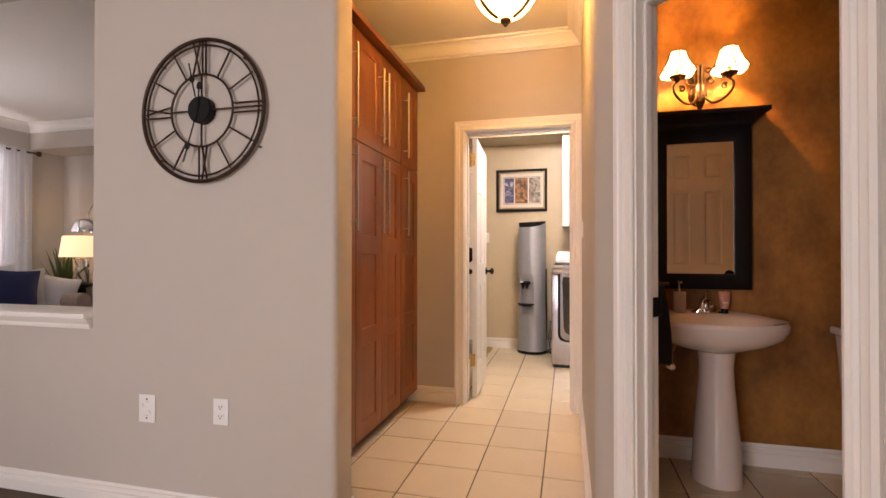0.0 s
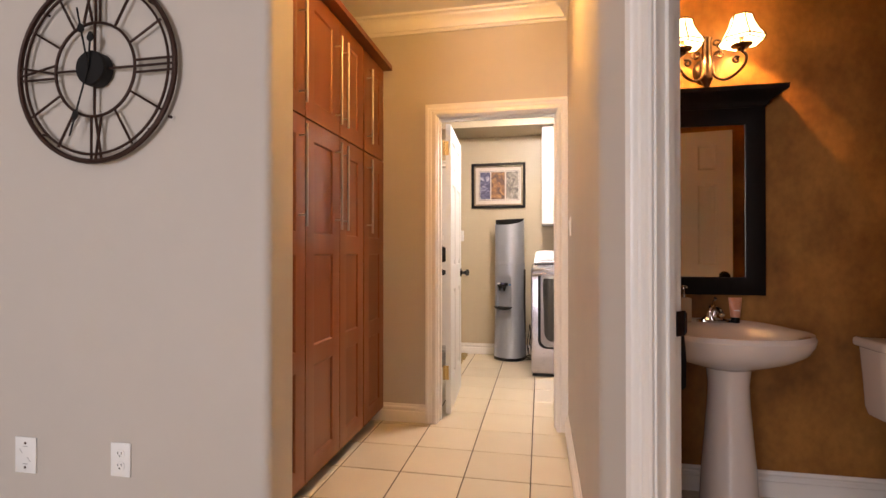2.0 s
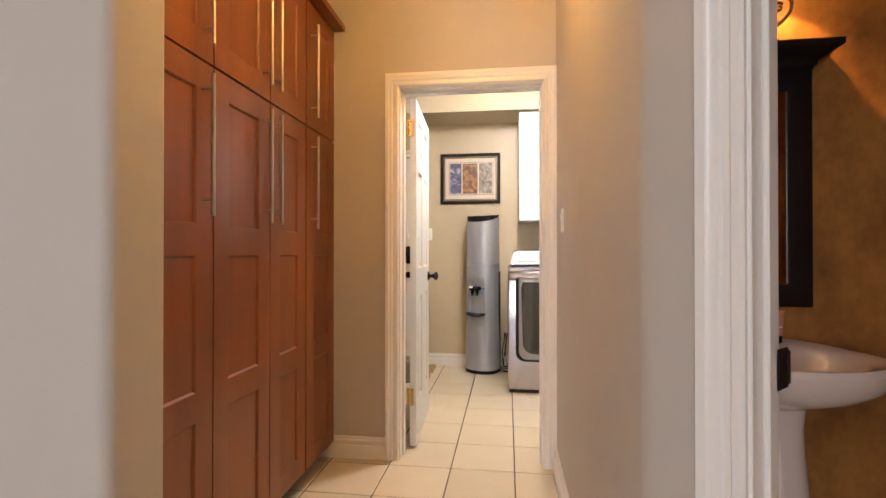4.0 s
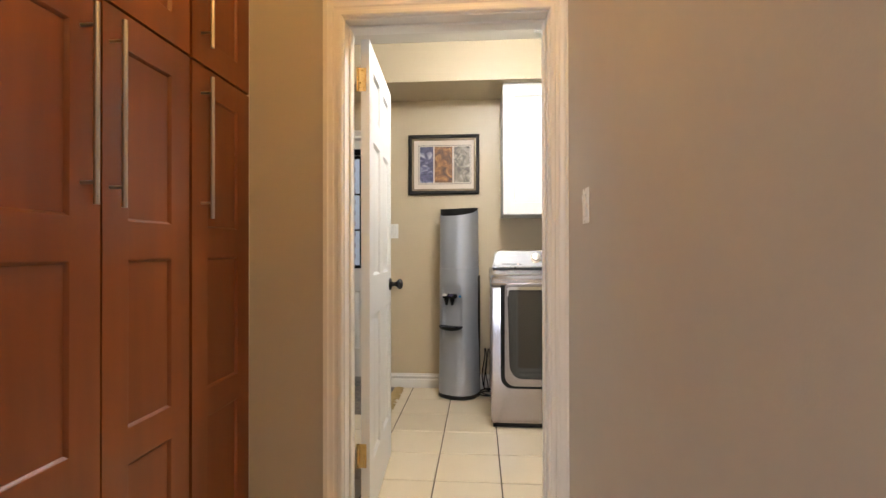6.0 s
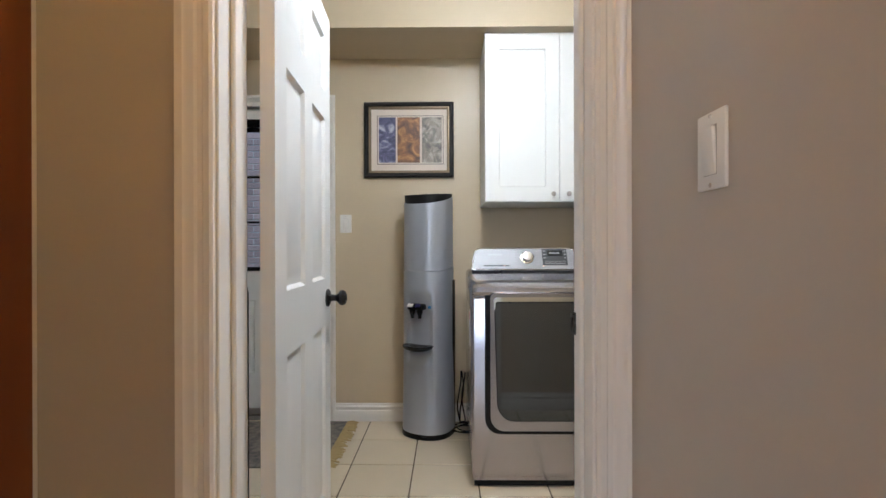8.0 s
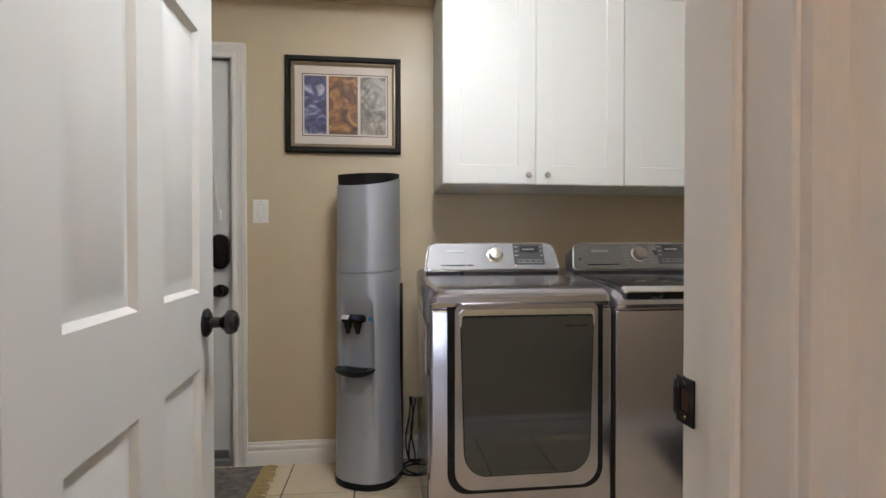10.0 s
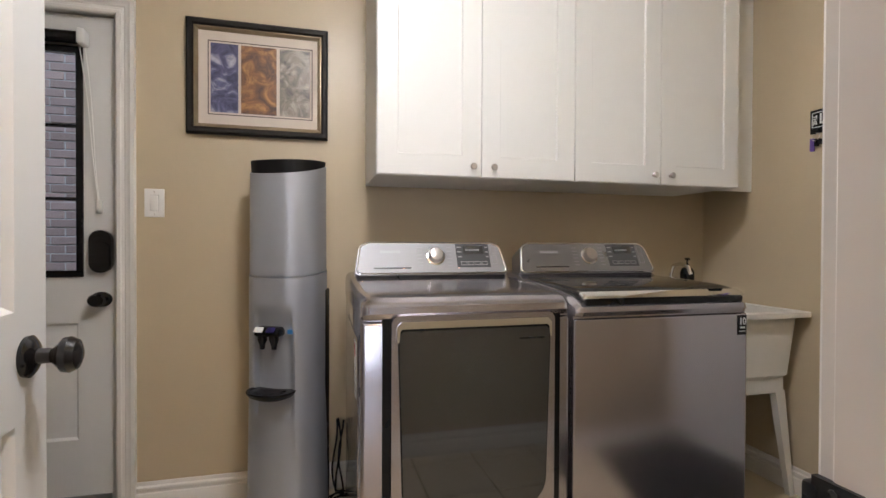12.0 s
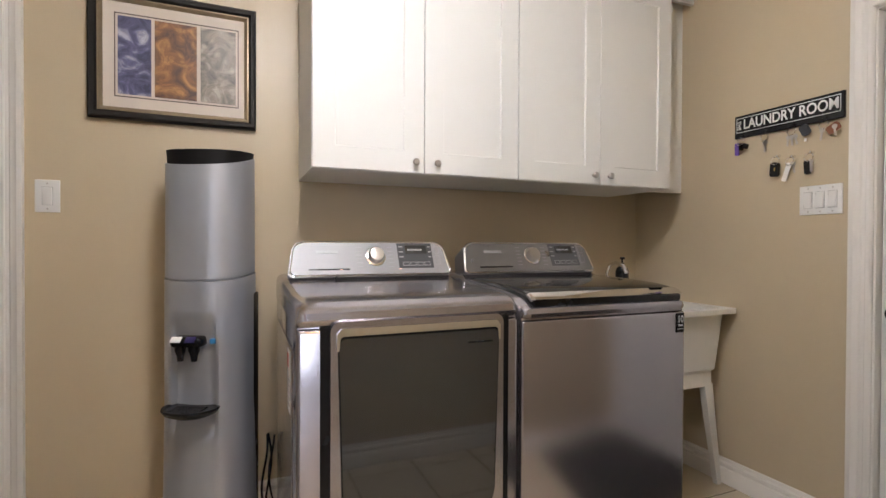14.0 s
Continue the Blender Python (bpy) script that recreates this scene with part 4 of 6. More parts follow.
def basin(bm):
    """Rings of an oval whose back is cut straight by the wall."""
    rows = [(0.10, 0.10, 0.655), (0.17, 0.135, 0.672), (0.255, 0.195, 0.700), (0.306, 0.232, 0.732), (0.326, 0.250, 0.768), (0.331, 0.256, 0.792), (0.322, 0.249, 0.812),
            (0.296, 0.226, 0.811), (0.262, 0.194, 0.798), (0.232, 0.168, 0.768), (0.16, 0.115, 0.715), (0.06, 0.05, 0.692), (0.0, 0.0, 0.690)]
    rings = []
    for k, (a, b, z) in enumerate(rows):
        ring_v = []
        inner = k >= 7
        for i in range(48):
            t = 2 * math.pi * i / 48
            x, y = a * math.cos(t), b * math.sin(t)
            if inner:
                y = y * (0.82 if y > 0 else 1.0) - 0.018
            else:
                y = min(y * 1.02, PY - 0.004 - SY)
            zz = z + (0.018 * max(0.0, (y - 0.10) / 0.14) if 4 <= k <= 7 else 0)
            ring_v.append(bm.verts.new((SX + x, SY + y, zz)))
        rings.append(ring_v)
    for a, b in zip(rings, rings[1:]):
        for i in range(48):
            bm.faces.new((a[i], a[(i + 1) % 48], b[(i + 1) % 48], b[i]))
    bm.faces.new(rings[0])
    bmesh.ops.remove_doubles(bm, verts=rings[-1], dist=0.002)


bm = bmesh.new()
basin(bm)
box(bm, SX - 0.24, SX + 0.24, SY + 0.165, PY - 0.003, 0.70, 0.822, 0.03, 4)
bowl = part("basin", bm, PORCELAIN, ob)
bm = bmesh.new()
lathe(bm, [(0.136, 0.0), (0.138, 0.012), (0.134, 0.03), (0.130, 0.10), (0.122, 0.22), (0.108, 0.36), (0.095, 0.50), (0.092, 0.58), (0.100, 0.64), (0.112, 0.675), (0.10, 0.69)], 36, Matrix.Translation((SX + 0.02, SY + 0.03, 0)), sx=0.86)
part("pedestal", bm, PORCELAIN, ob)
bm = bmesh.new()
lathe(bm, [(0, 0.699), (0.020, 0.698), (0.022, 0.694), (0, 0.693)], 20, Matrix.Translation((SX, SY - 0.015, 0)))
part("drain", bm, CHROME, bowl, "chrome drain")
FX, FY, FZ = SX + 0.01, PY - 0.075, 0.822
ft = thing("faucet", (FX, FY, FZ), "chrome two-handle-plate faucet on the sink ledge", "faucet")
bm = bmesh.new()
lathe(bm, [(0, 0), (0.075, 0.0), (0.074, 0.010), (0.05, 0.016), (0.030, 0.030), (0.024, 0.052), (0, 0.052)], 32, Matrix.Translation((FX, FY, FZ)), sy=0.36)
part("base", bm, CHROME, ft)
bm = bmesh.new()
tube(bm, [(FX, FY, FZ + 0.03), (FX, FY - 0.015, FZ + 0.055), (FX, FY - 0.05, FZ + 0.068), (FX, FY - 0.095, FZ + 0.060), (FX, FY - 0.112, FZ + 0.045)], [0.016, 0.016, 0.013, 0.011, 0.011], 14)
part("spout", bm, CHROME, ft)
bm = bmesh.new()
lathe(bm, [(0, 0.052), (0.022, 0.052), (0.024, 0.066), (0.018, 0.078), (0, 0.080)], 20, Matrix.Translation((FX, FY, FZ)))
tube(bm, [(FX, FY, FZ + 0.076), (FX + 0.005, FY + 0.006, FZ + 0.098), (FX + 0.008, FY - 0.004, FZ + 0.112)], [0.008, 0.006, 0.008], 10)
part("lever", bm, CHROME, ft)

SPX, SPY = 0.590, PY - 0.085
ob = thing("soap_dispenser", (SPX, SPY, 0.822), "square frosted soap bottle with chrome pump on the sink", "soap bottle")
bm = bmesh.new()
box(bm, SPX - 0.030, SPX + 0.030, SPY - 0.026, SPY + 0.026, 0.822, 0.935, 0.006, 3)
part("bottle", bm, material("cream_soap_bottle", (0.55, 0.44, 0.33), 0.25, vary=0.03), ob)
bm = bmesh.new()
lathe(bm, [(0.013, 0.935), (0.014, 0.95), (0.007, 0.955), (0.006, 0.980), (0.012, 0.982), (0.012, 0.993), (0, 0.994)], 16, Matrix.Translation((SPX, SPY, 0)))
tube(bm, [(SPX, SPY, 0.988), (SPX + 0.004, SPY - 0.034, 0.986)], 0.005, 8)
part("pump", bm, CHROME, ob, "chrome pump")
TX, TY = 0.812, PY - 0.085
ob = thing("lotion_tube", (TX, TY, 0.822), "orange lotion tube standing on its black cap", "tube")
bm = bmesh.new()
n = 20
rings = []
for z, a, b in ((0.848, 0.019, 0.018), (0.872, 0.022, 0.019), (0.905, 0.026, 0.012), (0.938, 0.030, 0.003)):
    rings.append([bm.verts.new((TX + a * math.cos(2 * math.pi * k / n), TY + b * math.sin(2 * math.pi * k / n), z)) for k in range(n)])
for a, b in zip(rings, rings[1:]):
    for k in range(n):
        bm.faces.new((a[k], a[(k + 1) % n], b[(k + 1) % n], b[k]))
bm.faces.new(rings[0])
bm.faces.new(rings[-1])
part("body", bm, material("orange_tube_print", (0.62, 0.22, 0.10), 0.35, vary=0.15, scale=25, second=(0.68, 0.36, 0.24), mix_scale=40), ob)
bm = bmesh.new()
lathe(bm, [(0, 0.822), (0.018, 0.822), (0.018, 0.848), (0, 0.848)], 20, Matrix.Translation((TX, TY, 0)))
part("cap", bm, BLACKPL, ob, "black cap")
part("print_bar", cube(TX - 0.012, TX + 0.012, TY - 0.0185, TY - 0.016, 0.878, 0.882), WHITEPL, ob, "small pale print")

ob = thing("stop_valve", (0.560, PY, 0.515), "chrome water stop valve under the sink", "valve")
bm = bmesh.new()
lathe(bm, [(0, 0), (0.026, 0), (0.024, 0.006), (0.010, 0.010), (0.010, 0.04), (0.016, 0.042), (0.016, 0.062), (0, 0.064)], 20, Matrix.Translation((0.560, PY, 0.515)) @ Matrix.Rotation(radians(90), 4, "X"))
part("valve_body", bm, CHROME, ob)
bm = bmesh.new()
tube(bm, [(0.560, PY - 0.05, 0.515), (0.562, PY - 0.05, 0.60), (0.60, PY - 0.08, 0.70)], 0.005, 8)
part("supply_hose", bm, CHROME, ob, "braided steel hose")

ob = thing("hand_towel", (0.375, 2.30, 0.66), "black hand towel hanging from a bronze wall arm", "towel")
bm = bmesh.new()
rings = []
for k in range(15):
    z = 0.665 + 0.335 * k / 14
    w, d = 0.10 - 0.045 * (k / 14) ** 2, 0.045 - 0.012 * k / 14
    rings.append([bm.verts.new((0.375 + w * 0.62 * math.cos(t) + 0.005 * math.sin(5 * t + k * 0.3), 2.30 + d * 0.6 * math.sin(t), z + 0.006 * math.sin(3 * t))) for t in [2 * math.pi * i / 28 for i in range(28)]])
for a, b in zip(rings, rings[1:]):
    for k in range(28):
        bm.faces.new((a[k], a[(k + 1) % 28], b[(k + 1) % 28], b[k]))
bm.faces.new(rings[0])
bm.faces.new(rings[-1])
part("cloth", bm, material("black_terry", (0.012, 0.012, 0.016), 0.95, vary=0.3, scale=30, bump=0.6, bump_scale=220), ob)
bm = bmesh.new()
tube(bm, [(0.215, 2.30, 1.010), (0.43, 2.30, 1.010)], 0.007, 10)
lathe(bm, [(0, 0.010), (0.02, 0.008), (0.024, 0)], 18, Matrix.Translation((0.215, 2.30, 1.010)) @ Matrix.Rotation(radians(90), 4, "Y"))
part("towel_arm", bm, BRONZE, ob, "bronze towel arm")

# toilet against the back wall
QX = 1.560
ob = thing("toilet", (QX, 2.62, 0), "white porcelain toilet with a tank against the brown wall", "toilet")
bm = bmesh.new()
rings = []
for z, w, d in ((0.425, 0.195, 0.080), (0.46, 0.205, 0.088), (0.60, 0.212, 0.094), (0.722, 0.222, 0.098)):
    rings.append([bm.verts.new((QX + x, 2.875 + y * d / 0.1, z)) for x, y in rounded(-w, w, -0.1, 0.1, 0.04)])
for a, b in zip(rings, rings[1:]):
    for k in range(len(a)):
        bm.faces.new((a[k], a[(k + 1) % len(a)], b[(k + 1) % len(a)], b[k]))
bm.faces.new(rings[0])
bm.faces.new(rings[-1])
part("tank", bm, PORCELAIN, ob)
bm = bmesh.new()
box(bm, QX - 0.236, QX + 0.236, 2.760, 2.974, 0.724, 0.766, 0.014, 4)
part("tank_lid", bm, PORCELAIN, ob)
bm = bmesh.new()
lathe(bm, [(0.11, 0.0), (0.115, 0.02), (0.095, 0.06), (0.09, 0.20), (0.12, 0.29), (0.165, 0.36), (0.18, 0.395), (0.175, 0.402), (0, 0.402)], 36, Matrix.Translation((QX, 2.52, 0)), sx=1.0, sy=1.32)
box(bm, QX - 0.10, QX + 0.10, 2.62, 2.96, 0.0, 0.40, 0.04, 4)
part("bowl", bm, PORCELAIN, ob)
bm = bmesh.new()
lathe(bm, [(0, 0.404), (0.185, 0.404), (0.19, 0.412), (0.186, 0.428), (0.15, 0.438), (0, 0.440)], 36, Matrix.Translation((QX, 2.52, 0)), sy=1.28)
part("seat_lid", bm, PORCELAIN, ob)
bm = bmesh.new()
lathe(bm, [(0, 0.02), (0.010, 0.018), (0.012, 0)], 12, Matrix.Translation((QX - 0.16, 2.778, 0.66)) @ Matrix.Rotation(radians(90), 4, "X"))
tube(bm, [(QX - 0.16, 2.76, 0.66), (QX - 0.09, 2.752, 0.650)], [0.007, 0.005], 8)
part("flush_lever", bm, CHROME, ob, "chrome lever")

# ---------- laundry room ----------
GLOW = glowing("lit_opal_glass", (1.0, 0.955, 0.96), 150.0)
LL = Vector((-0.04, 4.30, 0))
ob = thing("semi_flush_light", (LL.x, LL.y, CH), "round lit opal glass ceiling light on a nickel stem", "ceiling light")
bm = bmesh.new()
lathe(bm, [(0, 2.492), (0.07, 2.500), (0.125, 2.522), (0.155, 2.560), (0.160, 2.590), (0.150, 2.604), (0, 2.606)], 36, Matrix.Translation(LL))
part("diffuser", bm, GLOW, ob, "glowing opal glass")
bm = bmesh.new()
lathe(bm, [(0, CH - 0.030), (0.060, CH - 0.028), (0.070, CH - 0.012), (0.070, CH), (0, CH)], 36, Matrix.Translation(LL))
part("canopy", bm, NICKEL, ob, "satin nickel canopy")
bm = bmesh.new()
lathe(bm, [(0, 2.608), (0.040, 2.608), (0.036, 2.618), (0.011, 2.624), (0.011, CH - 0.028), (0, CH - 0.028)], 24, Matrix.Translation(LL))
part("stem", bm, NICKEL, ob, "satin nickel stem")

ob = thing("ceiling_vent", (0.26, 5.20, CH), "white slatted ceiling air vent", "vent")
bm = bmesh.new()
for a, b, c, d in ((0.16, 0.36, 5.07, 5.085), (0.16, 0.36, 5.315, 5.33), (0.16, 0.175, 5.085, 5.315), (0.345, 0.36, 5.085, 5.315)):
    box(bm, a, b, c, d, CH - 0.012, CH, 0.002, 1)
part("frame", bm, WHITEPL, ob)
for k in range(9):
    part("slat", cube(-0.085, 0.085, -0.010, 0.010, -0.001, 0.001, m=pose(0.26, 5.10 + k * 0.025, CH - 0.007, 35, 0, 0)), WHITEPL, ob)

# white wall cabinets
WY, WZ0, WZ1 = 5.467, 1.436, 2.412


def wall_cabinet(x0, xm, x1):
    ob = thing("wall_cabinet", ((x0 + x1) / 2, WY, WZ0), "white shaker two-door wall cabinet with nickel knobs", "cabinet", "white wall cabinets over the washer and dryer")
    bm = bmesh.new()
    box(bm, x0, x1, WY + 0.022, LY - 0.002, WZ0, WZ1)
    part("body", bm, LAM, ob)
    for a, b, kx in ((x0, xm, xm - 0.040), (xm, x1, xm + 0.050)):
        bm = bmesh.new()
        st = 0.082
        panelled(bm, a + 0.0020, b - 0.0020, WZ0 + 0.002, WZ1 - 0.002, [(a + st, b - st, WZ0 + 0.085, WZ1 - 0.085)], 0.019, [(0.001, 0.001), (0.004, 0.008)], Matrix.Translation((0, WY, 0)))
        d = part("cabinet_door", bm, LAM, ob)
        bm = bmesh.new()
        lathe(bm, [(0, 0), (0.007, 0), (0.0055, 0.008), (0.006, 0.012), (0.0135, 0.018), (0.014, 0.023), (0.010, 0.027), (0, 0.028)], 20, Matrix.Translation((kx, WY, 1.478)) @ Matrix.Rotation(radians(90), 4, "X"))
        part("knob", bm, NICKEL, d, "round satin nickel knob")
    return ob


wall_cabinet(-0.053, 0.381, 0.810)
wall_cabinet(0.812, 1.250, 1.687)
solid("cabinet_filler", cube(1.689, RX - 0.002, 5.590, 5.608, WZ0, 2.442), LAM, "white filler panel between wall cabinet and side wall", "filler strip", "structure")
solid("cabinet_filler", cube(-0.05, RX - 0.002, 5.52, 5.54, WZ1 + 0.001, 2.443), LAM, "white filler strip under the bulkhead", "filler strip", "structure")

# washer and dryer
AF, AB = 4.982, 5.745


def hood(bm, x0, x1, prof, r=0.03):
    """A top cover whose cross-section is prof in y and z, with rounded ends."""
    offs = [0.0, 0.15, 0.4, 0.7, 1.0]
    cols = [(x0 + r * o, r - r * math.sqrt(max(0.0, 1 - (1 - o) ** 2))) for o in offs] + [(x1 - r * o, r - r * math.sqrt(max(0.0, 1 - (1 - o) ** 2))) for o in offs[::-1]]
    ym = (prof[0][0] + prof[-1][0]) / 2
    zb = prof[0][1]
    rings = []
    for x, e in cols:
        ring_v = []
        for y, z in prof:
            k = min(1.0, max(0.0, (z - zb) / 0.04))
            f = max(0.0, 1 - abs(y - prof[0][0]) / 0.06)
            ring_v.append(bm.verts.new((x, y + e * f * 0.9, z - e * k * 0.9)))
        rings.append(ring_v)
    n = len(prof)
    for a, b in zip(rings, rings[1:]):
        for k in range(n):
            bm.faces.new((a[k], a[(k + 1) % n], b[(k + 1) % n], b[k]))
    bm.faces.new(rings[0])
    bm.faces.new(rings[-1][::-1])


DISPLAY = material("display_glass_grey", (0.075, 0.075, 0.08), 0.18, vary=0.02)


def console(ob, x0, x1, face, bars, dark):
    cm = Matrix.Translation((0, 5.475, 1.034)) @ Matrix.Rotation(radians(-26), 4, "X")
    hz = 0.160
    bm = bmesh.new()
    out = rounded(x0, x1, 0, hz, 0.035, 6, 0.02)
    out = [(x + (0.022 if x < (x0 + x1) / 2 else -0.022) * max(0.0, z / hz) ** 1.5, z - 0.016 * ((2 * (x - (x0 + x1) / 2) / (x1 - x0)) ** 2) * (z / hz)) for x, z in out]
    plate(bm, out, 0.0, 0.10, cm)
    back = part("console_body", bm, dark, ob)
    cx, cz = (x0 + x1) / 2, hz / 2
    inner = [(cx + (x - cx) * 0.975, cz + (z - cz) * 0.89) for x, z in out]
    bm = bmesh.new()
    plate(bm, inner, -0.004, 0.002, cm)
    panel = part("control_panel", bm, face, ob)
    bm = bmesh.new()
    tube(bm, [cm @ Vector((cx + (x - cx) * 0.983, -0.001, cz + (z - cz) * 0.925)) for x, z in out], 0.0042, 6, closed=True)
    part("chrome_rim", bm, CHROME, ob, "bright chrome rim")
    kx = x0 + 0.515 * (x1 - x0)
    bm = bmesh.new()
    km = cm @ Matrix.Translation((kx, -0.004, hz * 0.50)) @ Matrix.Rotation(radians(90), 4, "X")
    lathe(bm, [(0, 0), (0.040, 0), (0.040, 0.004), (0.034, 0.006), (0, 0.006)], 36, km)
    part("dial_ring", bm, CHROME, panel, "chrome ring")
    bm = bmesh.new()
    lathe(bm, [(0.032, 0.006), (0.031, 0.022), (0.026, 0.029), (0.012, 0.031), (0, 0.031)], 36, km)
    part("dial", bm, NICKEL, panel, "round metal dial")
    sx = (x1 - x0) / 0.66

    def mark(a, b, z0, z1, mat, name, y=-0.0052, lab=""):
        part(name, cube(x0 + a * sx, x0 + b * sx, y, -0.003, z0, z1, m=cm), mat, panel, lab)
    mark(0.434, 0.585, 0.030, 0.138, DISPLAY, "display", -0.0048, "dark grey display glass")
    mark(0.468, 0.560, 0.092, 0.128, DARKGLASS, "screen", -0.0056, "black screen")
    for k in range(8):
        mark(0.478 + 0.008 * k, 0.4835 + 0.008 * k, 0.105, 0.113, bars, "print_bar", -0.0060)
    for k in range(4):
        mark(0.452 + 0.031 * k, 0.478 + 0.031 * k, 0.040, 0.056, bars, "button", -0.0056, "small outlined button")
        mark(0.454 + 0.031 * k, 0.476 + 0.031 * k, 0.042, 0.054, DISPLAY, "button_face", -0.0060)
    for z in (0.120, 0.098, 0.076):
        mark(0.440, 0.458, z, z + 0.004, bars, "print_bar", -0.0056)
        mark(0.568, 0.580, z, z + 0.004, bars, "print_bar", -0.0056)
    for z0, z1 in ((0.092, 0.126), (0.044, 0.084)):
        mark(0.594, 0.618, z0, z1, bars, "button", -0.0052, "outlined button")
        mark(0.5965, 0.6155, z0 + 0.0025, z1 - 0.0025, face, "button_face", -0.0060)
    for k in range(6):
        z = 0.036 + k * 0.0165
        mark(0.262, 0.284, z, z + 0.003, bars, "print_bar")
        mark(0.392, 0.412, z, z + 0.003, bars, "print_bar")
    mark(0.105, 0.190, 0.094, 0.106, bars, "logo_bar", -0.0050, "plain pale maker's mark")
    mark(0.075, 0.230, 0.026, 0.031, BLACKPL, "print_bar")
    return panel


PALE = material("pale_print", (0.55, 0.55, 0.56), 0.4)
GREYP = material("grey_print", (0.30, 0.30, 0.31), 0.4)

D0, D1 = -0.156, 0.522
ob = thing("clothes_dryer", ((D0 + D1) / 2, (AF + AB) / 2, 0), "platinum steel front-loading clothes dryer with smoked glass door", "dryer", "laundry machines side by side")
bm = bmesh.new()
box(bm, D0 + 0.002, D1 - 0.002, AF + 0.012, AB, 0.035, 0.935, 0.004)
part("cabinet", bm, PLATSIDE, ob, "glossy grey side panels")
bm = bmesh.new()
box(bm, D0, D1, AF, AF + 0.03, 0.035, 0.928, 0.012, 3)
part("front_panel", bm, PLATINUM, ob)
part("plinth", cube(D0 + 0.012, D1 - 0.012, AF + 0.02, AB - 0.02, 0.006, 0.05), BLACKPL, ob, "black plinth")
bm = bmesh.new()
TOP = [(AF - 0.002, 0.935), (AF - 0.010, 0.952), (AF - 0.006, 0.972), (AF + 0.016, 0.990), (AF + 0.06, 1.001), (AF + 0.20, 1.009), (AF + 0.46, 1.017), (AF + 0.50, 1.030), (AB, 1.034), (AB, 0.935)]
hood(bm, D0 - 0.001, D1 + 0.001, TOP)
part("top_cover", bm, PLATINUM, ob)
bm = bmesh.new()
DO = rounded(-0.094, 0.484, 0.264, 0.958, 0.022, 6, 0.075)
plate(bm, DO, AF - 0.003, AF + 0.012)
part("door_gap", bm, BLACKPL, ob, "black gap round the door")
bm = bmesh.new()
cx = 0.196
DI = rounded(-0.068, 0.460, 0.282, 0.945, 0.026, 8, 0.070)
plate(bm, DI, AF - 0.014, AF + 0.004)
door = part("door", bm, PLATINUM, ob)


def taper(o, z1, h, f):
    return [(cx + (x - cx) * (1 - f * max(0.0, (z1 - z) / h) ** 1.6), z) for x, z in o]


bm = bmesh.new()
plate(bm, taper(rounded(-0.050, 0.444, 0.330, 0.922, 0.022, 8, 0.085), 0.9, 0.57, 0.07), AF - 0.0165, AF - 0.012)
part("window_bezel", bm, BLACKPL, door, "thin black bezel")
bm = bmesh.new()
plate(bm, taper(rounded(-0.046, 0.440, 0.334, 0.900, 0.018, 8, 0.080), 0.9, 0.57, 0.07), AF - 0.0185, AF - 0.014)
part("window", bm, DARKGLASS, door, "smoked glass window")
bm = bmesh.new()
plate(bm, [(-0.052, 0.868), (-0.046, 0.868), (-0.043, 0.900), (-0.036, 0.907), (0.430, 0.907), (0.437, 0.900), (0.440, 0.868), (0.446, 0.868), (0.446, 0.914), (0.432, 0.928), (-0.038, 0.928), (-0.052, 0.914)], AF - 0.021, AF - 0.013)
part("door_grip", bm, CHROME, door, "polished chrome grip band")
part("print_bar", cube(0.335, 0.42, AF - 0.0192, AF - 0.018, 0.862, 0.867), BLACKPL, door, "tiny dark print")
console(ob, D0 + 0.022, D1 - 0.018, CONSOLE, GREYP, CONSOLED)
part("indicator", cube(0.054, 0.062, 5.482, 5.490, 1.059, 1.062), glowing("orange_led", (1.0, 0.25, 0.04), 0.8), ob, "small orange indicator light")
part("indicator", cube(0.286, 0.293, 5.482, 5.490, 1.059, 1.062), glowing("orange_led_second", (1.0, 0.25, 0.04), 0.8), ob, "small orange indicator light")
bm = bmesh.new()
box(bm, D0 - 0.002, D0 + 0.004, AF + 0.10, AB - 0.08, 0.14, 0.86, 0.0015, 1)
part("side_emboss", bm, PLATSIDE, ob, "raised side panel")
lab = part("sticker", cube(D0 - 0.0032, D0 - 0.001, AF + 0.14, AF + 0.215, 0.66, 0.84), WHITEPL, ob, "white paper sticker")
part("sticker_mark", cube(D0 - 0.0042, D0 - 0.003, AF + 0.185, AF + 0.21, 0.79, 0.83), material("red_print", (0.5, 0.04, 0.04), 0.5), lab, "red print")
for k in range(5):
    part("sticker_mark", cube(D0 - 0.0042, D0 - 0.003, AF + 0.15, AF + 0.205, 0.68 + k * 0.018, 0.686 + k * 0.018), GREYP, lab, "grey print line")

W0, W1 = 0.536, 1.242
ob = thing("washing_machine", ((W0 + W1) / 2, (AF + AB) / 2, 0), "platinum steel top-loading washing machine with dark lid", "washing machine", "laundry machines side by side")
bm = bmesh.new()
box(bm, W0 + 0.002, W1 - 0.002, AF + 0.012, AB, 0.035, 0.925, 0.004)
part("cabinet", bm, PLATSIDE, ob, "glossy grey side panels")
bm = bmesh.new()
box(bm, W0, W1, AF, AF + 0.03, 0.035, 0.914, 0.012, 3)
part("front_panel", bm, PLATINUM, ob)
part("plinth", cube(W0 + 0.012, W1 - 0.012, AF + 0.02, AB - 0.02, 0.006, 0.05), BLACKPL, ob, "black plinth")
bm = bmesh.new()
